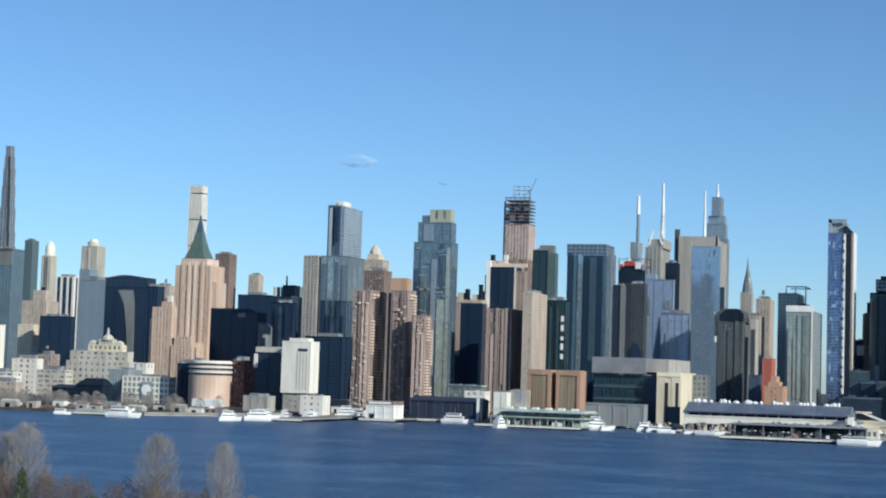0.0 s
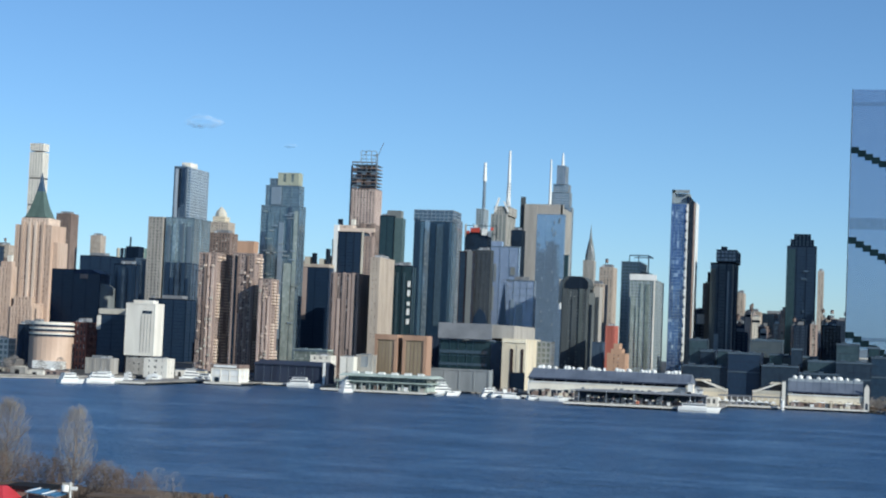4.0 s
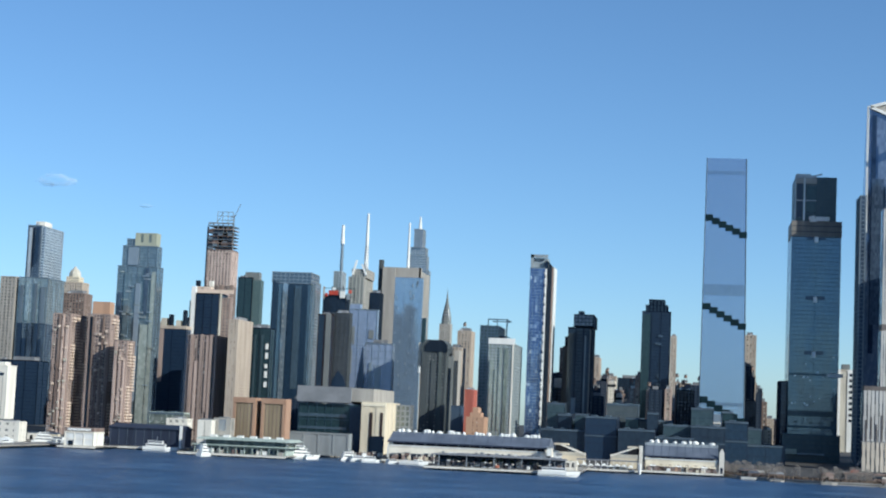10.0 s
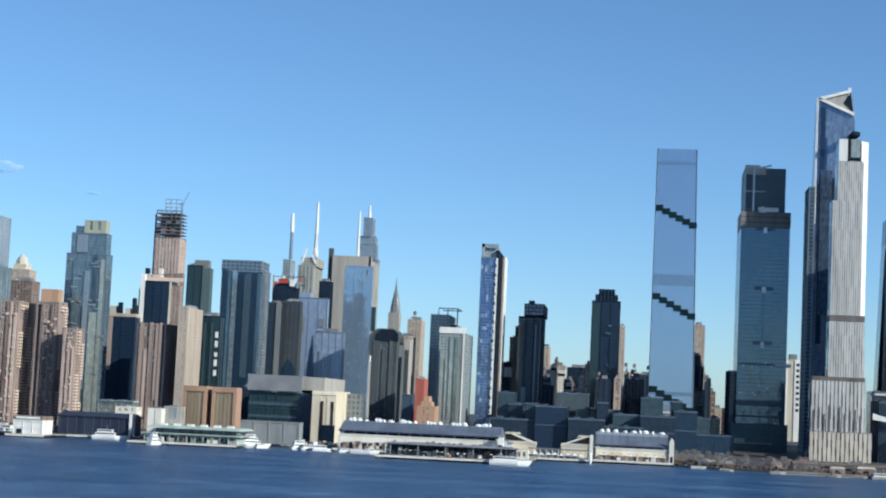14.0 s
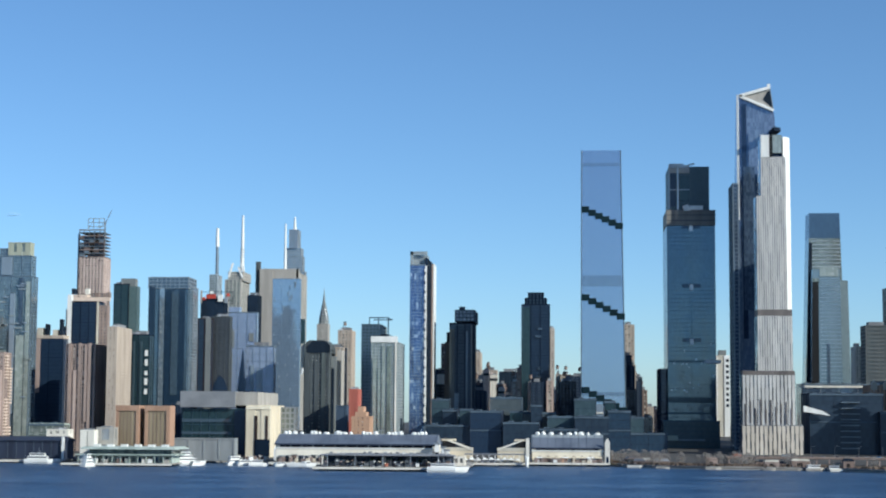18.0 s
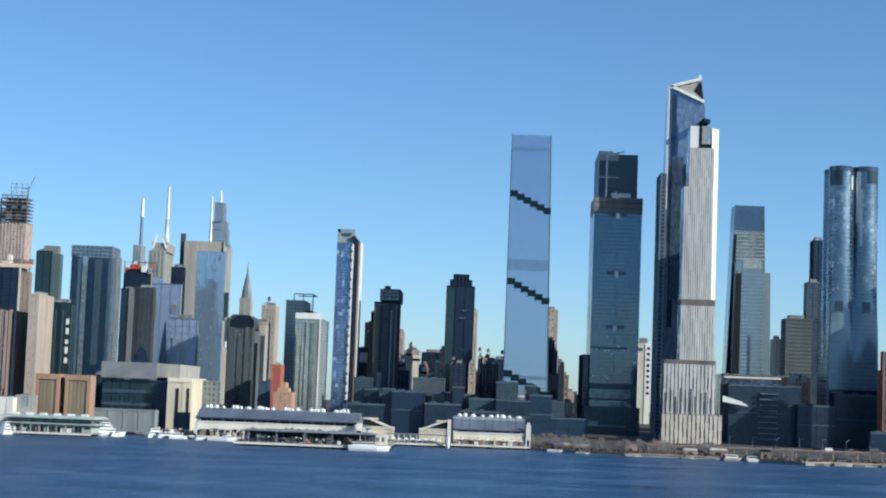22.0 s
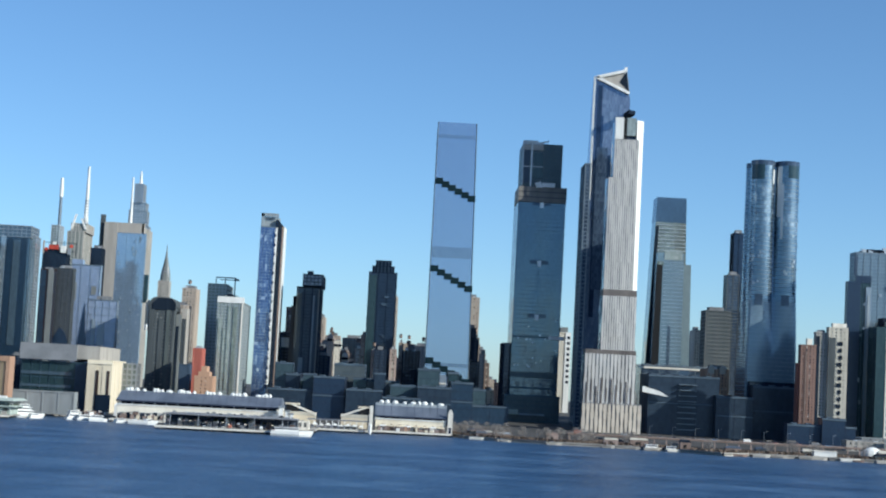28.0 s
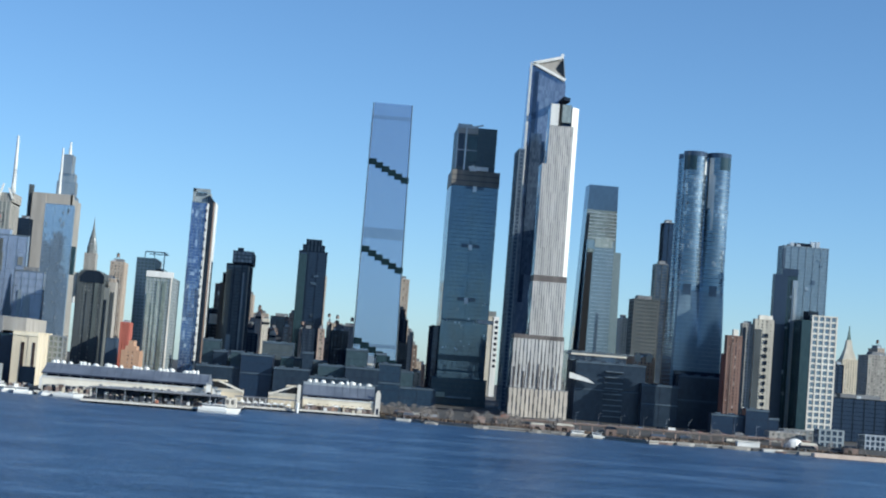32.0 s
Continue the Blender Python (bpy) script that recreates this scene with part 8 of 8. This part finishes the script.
b = tower(OFFICE, "pale grey fluted block by the quay", -515, -494, 120, 28, 36, PALEMULL, SAGEGLASS, 3, 0.5, 30, 0.05, tall=3)
b = thing("mural_wall", "pale blue painted wall with a round white motif", "wall", -465, 109, 3)
part("panel", Shape().box(-7, 4, -1, 0, 6, 22), PALEMULL, b)
part("motif", Shape().loft([[(-2 + 5.4 * math.cos(a * 0.524), y, 14 + 5.4 * math.sin(a * 0.524)) for a in range(12)] for y in (-1.3, -1.0)]), WHITEPAINT, b)
part("buttress", Shape().box(-7, 4, -0.02, 1.0, 0, 6), QUAY, b)
tower(OFFICE, "white cube beside the glass block", -508, -491, 150, 16, 43, WHITE, SOFTWIN, 9, 0.5, 9, 0.6, tall=0)
tower(OFFICE, "low white and glass block", -494, -444, 110, 14, 30, WHITE, SAGEGLASS, 5, 0.3, 5, 0.35, tall=3, bits=3)
b = thing("shed", "dark hip-roofed shed by the quay", "shed", -514, 80, 3)
part("body", Shape().box(-34, -8, -10, 10, 0, 14).box(-8, 20, -10, 10, 0, 17), DARKSTONE, b)
part("roof", Shape().loft([[(-9, -11, 17), (21, -11, 17), (21, 11, 17), (-9, 11, 17)], [(-2, -1, 24), (18, -1, 24), (18, 1, 24), (-2, 1, 24)]]), DARKSTONE, b)
part("low_roof", Shape().loft([[(-35, -11, 14), (-9.2, -11, 14), (-9.2, 11, 14), (-35, 11, 14)], [(-32, -2, 17), (-9.2, -2, 17), (-9.2, 2, 17), (-32, 2, 17)]]), NAVYSHED, b)
b = thing("round_block", "cream round-fronted block with dark window bands", "building", -396, 103, 3)
part("drum", Shape().pole(0, 0, 0, 41, 21, 21, 28), SALMON, b)
part("crown", Shape().pole(0, 0, 41.02, 44, 20, 20, 28), WHITE, b)
for z in (30.5, 35.2, 39.5):
    part("window_band", Shape().pole(0, 0, z, z + 2.0, 21.3, 21.3, 28), DARKGLASS, b)
    part("white_band", Shape().pole(0, 0, z + 2.02, z + 3.4, 21.4, 21.4, 28), WHITE, b)
part("foot_roof", Shape().box(-6, 22, -26, -14, 0, 8), WHITEPAINT, b)
tower("dark_block", "dark block beside the round drum", -428, -416, 96, 26, 44, DARKSTONE, DARKGLASS, 5, 0.1, 4, 0.1)
tower("brick_house", "red brick block with pale trim", -377, -363, 106, 22, 48, OXBLOOD, WINDOW, 4, 0.5, 6, 0.3)
for i in range(26):
    x = -640 + i * 12 + lot.uniform(-3, 3)
    y = lot.uniform(-100, 60)
    car(x, y, 2.75, lot.choice((WHITEPAINT, DARKSTONE, WHITEPAINT, STEEL)), lot.uniform(0, 180), lot.random() < 0.5)
for i in range(3):
    tent(-450 + i * 20 + lot.uniform(-4, 4), lot.uniform(-90, -40), 2.7, 7, 6)
tower("quay_house", "low brown quay house with dark doors", -350, -308, -50, 8, 6, TAUPE, DARKGLASS, 6, 0.5, 4, 0.4, tall=0)
tower("quay_house", "low grey-brown quay house with dark doors", -430, -370, -85, 8, 5.4, TAUPE, DARKGLASS, 6, 0.5, 4, 0.4, tall=0)

# ---- downtown shore: viaduct, scrub, barges ----
b = thing("highway_viaduct", "long pale highway deck on posts", "viaduct", 545, 40, 2.5)
part("deck", Shape().box(-105, 160, -7, 7, 5.6, 6.6), BROWN, b)
part("railing", Shape().box(-105, 160, -7.3, -7, 6.6, 7.3), TAUPE, b)
for i in range(27):
    part("post", Shape().box(-104 + i * 10, -103 + i * 10, -6, -5, 0, 5.6), TAUPE, b)
for i in range(14):
    s = thing("street_lamp", "tall grey street lamp", "street lamp", 450 + i * 19, 34, 9.1, "street lamps along the highway")
    part("pole", Shape().pole(0, 0, 0, 9, 0.14, 0.09, 6), STEEL, s)
    part("arm", Shape().beam((0, 0, 9), (2.2, 0, 9.4), 0.12), STEEL, s)
    part("head", Shape().box(1.8, 2.8, -0.2, 0.2, 9.35, 9.55), ALUMIN, s)
for i in range(22):
    car(450 + i * 11.5 + lot.uniform(-3, 3), 38 + lot.choice((-2.5, 2.5)), 9.12, lot.choice(paints), 0, lot.random() < 0.2)
for i in range(20):
    x = 360 + i * 19 + lot.uniform(-16, 16)
    boat(x, shore(x) - lot.uniform(3, 7), lot.uniform(7, 16), lot.uniform(-12, 12), 0 if lot.random() < 0.85 else 1, lot.choice((WHITE, BROWN, QUAY, CONCRETE, TAN2)), "small pale barge along the shore", "small craft along the shore")


# ---- trees ----
RUSSET = solid("russet_scrub", (0.185, 0.14, 0.115), (0.12, 0.09, 0.075), rough=0.95, streak=False)

def bare_tree(tall, wide, seed, limbs=18, twigs=1500, low=0.22, thick=1.0):
    """Trunk and limbs in one mesh, the fine upright twigs in another; the crown is an uneven egg of that half width."""
    r = random.Random(seed)
    wood, fine = Shape(), Shape()
    centre, half = tall * (1 + low) / 2, tall * (1 - low) / 2

    def stick(shape, a, b, r0, r1):
        q = (b - a).to_track_quat("Z", "Y")
        ring = lambda p, rad: [p + q @ Vector((rad * math.cos(k * 2.0944), rad * math.sin(k * 2.0944), 0)) for k in range(3)]
        shape.loft([ring(a, r0), ring(b, r1)])

    def girth(z, a):
        u = (z - centre) / half
        lump = 1 + 0.13 * math.sin(3 * a + seed) + 0.1 * math.sin(5 * a + 7 * u + seed * 2)
        return wide * max(0, 1 - u * u) ** 0.5 * (1.08 - 0.2 * u) * lump

    bend = Vector((r.uniform(-0.5, 0.5), r.uniform(-0.5, 0.5), 0))
    spine = lambda z: bend * math.sin(z / tall * 3) + Vector((0, 0, z))
    cuts = [-0.4, tall * 0.2, tall * 0.45, tall * 0.7, tall * 0.93]
    for k, (a, c) in enumerate(zip(cuts, cuts[1:])):
        stick(wood, spine(a), spine(c), tall * (0.016 - 0.004 * k), tall * (0.012 - 0.0036 * k))
    for i in range(limbs):
        u = (i + r.random()) / limbs
        a, z = r.uniform(0, 6.283), tall * (0.18 + 0.5 * u)
        top = z + tall * r.uniform(0.2, 0.36) * (1.1 - 0.5 * u)
        end = spine(min(top, tall * 0.97)) + Vector((math.cos(a), math.sin(a), 0)) * girth(min(top, tall * 0.97), a) * r.uniform(0.55, 0.9)
        mid = spine(z).lerp(end, 0.5) + Vector((math.cos(a), math.sin(a), -1)) * wide * 0.1
        stick(wood, spine(z), mid, tall * 0.005, tall * 0.0035)
        stick(wood, mid, end, tall * 0.0035, tall * 0.0014)
    for _ in range(twigs):
        a, z = r.uniform(0, 6.283), tall * (low + (0.98 - low) * r.random() ** 0.85)
        d = girth(z, a) * r.random() ** 0.55
        p = spine(z) + Vector((math.cos(a) * d, math.sin(a) * d, 0))
        w = Vector((math.cos(a) * 0.35 + r.gauss(0, 0.33), math.sin(a) * 0.35 + r.gauss(0, 0.33), 1)).normalized()
        q = p + w * tall * r.uniform(0.03, 0.075)
        stick(fine, p - w * tall * 0.03, q, tall * 0.0011 * thick, tall * 0.0007 * thick)
    return wood.mesh("trunk"), fine.mesh("crown")


def tree(meshes, x, y, z, label, turn=0, size=1.0, group=""):
    t = thing("tree", label, "tree", x, y, z, group)
    t.rotation_euler, t.scale = (0, 0, radians(turn)), (size, size, size)
    part("trunk", meshes[0], BARK, t)
    part("crown", meshes[1], TWIG, t)
    return t


def leafy(name, label, x, y, z, wide, tall, material, seed, leaves=500, size=0.5, kind=""):
    """A bush or evergreen: short stem and many small leaf clumps within a rough dome."""
    r = random.Random(seed)
    t = thing(name, label, "bush" if kind else "tree", x, y, z)
    part("stem", Shape().pole(0, 0, -0.3, tall * 0.6, 0.16, 0.05, 5), BARK, t)
    s = Shape()
    for _ in range(leaves):
        a, u = r.uniform(0, 6.283), r.random()
        h = u * tall
        rad = wide * (1 - u ** 2) ** 0.5 * r.uniform(0.45, 1.05) * (1 + 0.25 * math.sin(a * 3 + seed))
        c = Vector((rad * math.cos(a), rad * math.sin(a), h * r.uniform(0.85, 1.1)))
        d1 = Vector((r.uniform(-1, 1), r.uniform(-1, 1), r.uniform(-1, 1))).normalized() * size
        d2 = d1.orthogonal().normalized() * size * 0.5
        k = len(s.v)
        s.v += [tuple(c - d1), tuple(c + d2), tuple(c + d1 * 1.2), tuple(c - d2)]
        s.f.append((k, k + 1, k + 2, k + 3))
    part("crown", s, material, t)
    return t


tall_a, tall_b, low_c = bare_tree(23, 5.0, 3, 20, 1700, 0.28), bare_tree(22, 3.8, 9, 18, 1400, 0.3), bare_tree(9, 3.0, 21, 12, 420, 0.15)
shore_tree = bare_tree(9, 3.4, 33, 12, 520, 0.1, 4.5)
NEAR = "tall bare winter tree on the river bank"
tree(tall_a, 144.5, -1020, 3.2, NEAR, 20)
tree(tall_b, 160.3, -1020, 3.2, NEAR, 70)
tree(tall_a, 110.5, -1020, 3.2, NEAR, 140, 1.05)
tree(tall_b, 103, -1016, 3.2, NEAR, 200, 1.0)
tree(low_c, 185.6, -1034, 4.6, "small pale bare tree on the bank", 30, 1.1)
tree(low_c, 188.8, -1034, 4.4, "small pale bare tree on the bank", 130, 1.06)
tree(low_c, 169, -1022, 3.2, "low bare tree on the bank", 80, 1.25)
bank = random.Random(17)
for i in range(40):
    x = 88 + i * 2.3 + bank.uniform(-1, 1)
    top = 16.4 - 2.2 * max(0, (x - 126) / 30) - 3.0 * max(0, (x - 172) / 14) + bank.uniform(-1.2, 0.6)
    leafy("bush", "brown leafless scrub on the river bank", x, -1020 + bank.uniform(-6, 6), 3.0, bank.uniform(3.2, 5.2), top - 3.0, SCRUB if i % 3 else RUSSET, i, 2000, 0.15, "bush")
for x, y, w, top in ((113.5, -1026, 2.4, 17.0), (128, -1032, 3.2, 11.5), (134.5, -1031, 4.6, 12.8), (130, -1033, 3.4, 11.6)):
    leafy("evergreen_tree", "dark green evergreen on the bank", x, y, 3.4, w, top - 3.4, EVERGREEN, int(x), 2200, 0.22)

CRIMSON = solid("crimson_roof_sheet", (0.52, 0.05, 0.065), (0.38, 0.035, 0.045), rough=0.5, streak=False)
BLUETARP = solid("blue_tarpaulin", (0.07, 0.20, 0.36), (0.045, 0.13, 0.25), rough=0.45, streak=False)

# roofs by the bank
b = thing("red_roof_house", "low house with a faded red hipped roof", "house", 143.5, -1034, 3.2)
part("body", Shape().box(-10, 9, -5, 5, -1.5, 3.2), DARKSTONE, b)
part("roof", Shape().loft([[(-12, -6, 3.2), (11, -6, 3.2), (11, 6, 3.2), (-12, 6, 3.2)], [(-10, -1, 5.0), (8, -1, 5.6), (8, 1, 5.6), (-10, 1, 5.0)]]), CRIMSON, b, "crimson hipped roof")
for i in range(4):
    part("roof_fold", Shape().beam((-9 + i * 5.6, -5.6, 3.5), (-8 + i * 5.0, -1, 5.3), 0.35), CRIMSON, b)
part("awning", Shape().loft([[(0, -9, 2.4), (12, -9, 2.4), (12, -6, 3.2), (0, -6, 3.2)], [(0, -9, 2.6), (12, -9, 2.6), (12, -6, 3.4), (0, -6, 3.4)]]), CRIMSON, b)
for i in range(5):
    part("window", Shape().box(-8 + i * 3.4, -6.6 + i * 3.4, -5.1, -4.95, 1.2, 2.6), WHITEPAINT, b)
b = thing("dark_roof_house", "low house with a black flat roof", "house", 155, -1028, 3.8)
part("body", Shape().box(-4.5, 4.5, -4, 4, 0, 4.2), BROWN, b)
part("roof", Shape().box(-5, 5, -4.5, 4.5, 4.2, 5.0), BLACK, b)
b = thing("tarpaulin", "blue tarpaulin stretched over a frame", "tarpaulin", 162.0, -1036, 5.8)
part("frame", Shape().box(-3.2, -3, -2.4, -2.2, -2.4, 2.6).box(3, 3.2, -2.4, -2.2, -2.4, 2.0), STEEL, b)
part("sheet", Shape().loft([[(-3.6, -2.6, 2.4), (3.4, -2.6, 1.8), (3.4, 2.6, 2.0), (-3.6, 2.6, 2.8)], [(-3.6, -2.6, 2.6), (3.4, -2.6, 2.0), (3.4, 2.6, 2.2), (-3.6, 2.6, 3.0)]]), BLUETARP, b)
for i in range(4):
    part("fold", Shape().beam((-3.2 + i * 1.8, -2.7, 2.55 - i * 0.13), (-2.6 + i * 1.8, 2.6, 2.95 - i * 0.14), 0.22), BLUETARP if i % 2 else WHITEPAINT, b)
b = thing("signal_post", "white post with a round white lamp and a box", "post", 166.4, -1034, 3.8)
part("pole", Shape().pole(0, 0, -0.8, 6.6, 0.22, 0.2, 6), WHITEPAINT, b)
part("board", Shape().box(-1.9, 0.5, -0.1, 0.1, 4.4, 6.4), CONCRETE, b)
part("lamp", Shape().pole(-1, -0.5, 4.7, 6.0, 0.75, 0.75, 10), WHITEPAINT, b)
part("arm", Shape().box(0, 1.5, -0.3, 0.1, 5.0, 5.7), WHITEPAINT, b)
b = thing("brown_shed", "low brown shed with a dark doorway", "shed", 176, -1030, 3.4)
part("body", Shape().box(-6, 7, -3, 3, 0, 4.2), BROWN, b)
part("roof", Shape().box(-6.4, 7.4, -3.4, 3.4, 4.2, 4.6), SCRUB, b)
part("doorway", Shape().box(-3.5, 2, -3.1, -2.9, 0, 2.8), BLACK, b)

# trees and scrub on the city shore
def scrub_strip(name, label, count, place, high, seed):
    r = random.Random(seed)
    s = Shape()
    for _ in range(count):
        x, y, z = place(r)
        h, w, a = r.uniform(high * 0.3, high), r.uniform(0.1, 0.3), r.uniform(0, 3.14)
        k, c, d = len(s.v), math.cos(a) * w, math.sin(a) * w
        s.v += [(x - c, y - d, z), (x + c, y + d, z), (x + c * 0.6 + r.uniform(-0.4, 0.4), y + d * 0.6, z + h), (x - c * 0.5, y - d * 0.5, z + h * 0.8)]
        s.f.append((k, k + 1, k + 2, k + 3))
    whole(name, s, SCRUB, label, "scrub", kind="stuff")


scrub_strip("bank_scrub", "tangled brown winter scrub on the near bank", 9000, lambda r: (lambda x: (x, r.uniform(-1022, -985), 2.6))(r.uniform(90, 184)), 3.0, 3)
for i in range(96):
    x = bank.uniform(345, 490) if i < 26 else bank.uniform(345, 730) if i < 56 else bank.uniform(-760, -430)
    y = shore(x) + (bank.uniform(8, 60) if i < 56 else bank.uniform(30, 150))
    tree(shore_tree, x, y, 2.4, "bare winter tree on the city shore", bank.uniform(0, 360), bank.uniform(0.7, 1.35), "bare trees on the city shore")
for i in range(90):
    x = bank.uniform(-650, -478) if i < 66 else bank.uniform(-478, -310)
    tree(shore_tree, x, shore(x) + bank.uniform(30, 120), 2.4, "bare brown winter tree on the uptown shore", bank.uniform(0, 360), bank.uniform(1.2, 1.75), "bare trees on the uptown shore")
s = Shape()
for _ in range(8000):
    x = bank.uniform(345, 745) if bank.random() < 0.6 else bank.uniform(-760, -430)
    y = shore(x) + (bank.uniform(2, 34) if x > 0 else bank.uniform(8, 70))
    h, w = bank.uniform(0.8, 2.6), bank.uniform(0.4, 1.1)
    a = bank.uniform(0, 3.14)
    k = len(s.v)
    c, d = math.cos(a) * w, math.sin(a) * w
    s.v += [(x - c, y - d, 2.2), (x + c, y + d, 2.2), (x + c * 0.6 + bank.uniform(-0.5, 0.5), y + d * 0.6, 2.4 + h), (x - c * 0.5, y - d * 0.5, 2.3 + h * 0.8)]
    s.f.append((k, k + 1, k + 2, k + 3))
whole("shore_scrub", s, SCRUB, "low brown winter scrub along the shore", "scrub", kind="stuff")

# ---- two wisps of cloud: thin bulging veils, ragged at the rim ----
m, n, l, bs = shader("cloud_wisp")
bs.inputs["Base Color"].default_value, bs.inputs["Roughness"].default_value = (0.72, 0.74, 0.78, 1), 1.0
bs.inputs["Specular IOR Level"].default_value = 0.0
tc, mp, ns = n.new("ShaderNodeTexCoord"), n.new("ShaderNodeMapping"), n.new("ShaderNodeTexNoise")
ns.inputs["Scale"].default_value, ns.inputs["Detail"].default_value, ns.inputs["Roughness"].default_value = 1.0, 6, 0.6
mp.inputs["Scale"].default_value = (0.03, 0.0, 0.07)
fade, grad = n.new("ShaderNodeMapping"), n.new("ShaderNodeTexGradient")
grad.gradient_type = "SPHERICAL"
fade.inputs["Location"].default_value = (-0.48 * 2, -0.5 * 2, -0.38 * 2)
fade.inputs["Scale"].default_value = (2, 2, 2)
l.new(tc.outputs["Object"], mp.inputs["Vector"])
l.new(mp.outputs[0], ns.inputs["Vector"])
l.new(tc.outputs["Generated"], fade.inputs["Vector"])
l.new(fade.outputs[0], grad.inputs["Vector"])
cut, mul = ramp(n, [(0.36, (0.0, 0.0, 0.0)), (0.68, (1, 1, 1))]), n.new("ShaderNodeMath")
mul.operation = "MULTIPLY"
l.new(ns.outputs["Fac"], cut.inputs[0])
l.new(cut.outputs[0], mul.inputs[0])
l.new(grad.outputs["Fac"], mul.inputs[1])
l.new(mul.outputs[0], bs.inputs["Alpha"])
for cx, cz, wide, tall in ((-1394, 622, 72, 19), (-1140, 560, 26, 5)):
    s = Shape()
    for j in range(13):
        for i in range(25):
            u, v = i / 12 - 1, j / 6 - 1
            s.v.append((u * wide, -12 * max(0, 1 - u * u - v * v), v * tall * (1.0 if v < 0 else 0.8 + 0.9 * max(0, 1 - abs(u + 0.15) * 1.6))))
    s.f = [(j * 25 + i, j * 25 + i + 1, (j + 1) * 25 + i + 1, (j + 1) * 25 + i) for j in range(12) for i in range(24)]
    whole("cloud", s, m, "thin white wisp of cloud", "cloud", cx, 3000, cz)
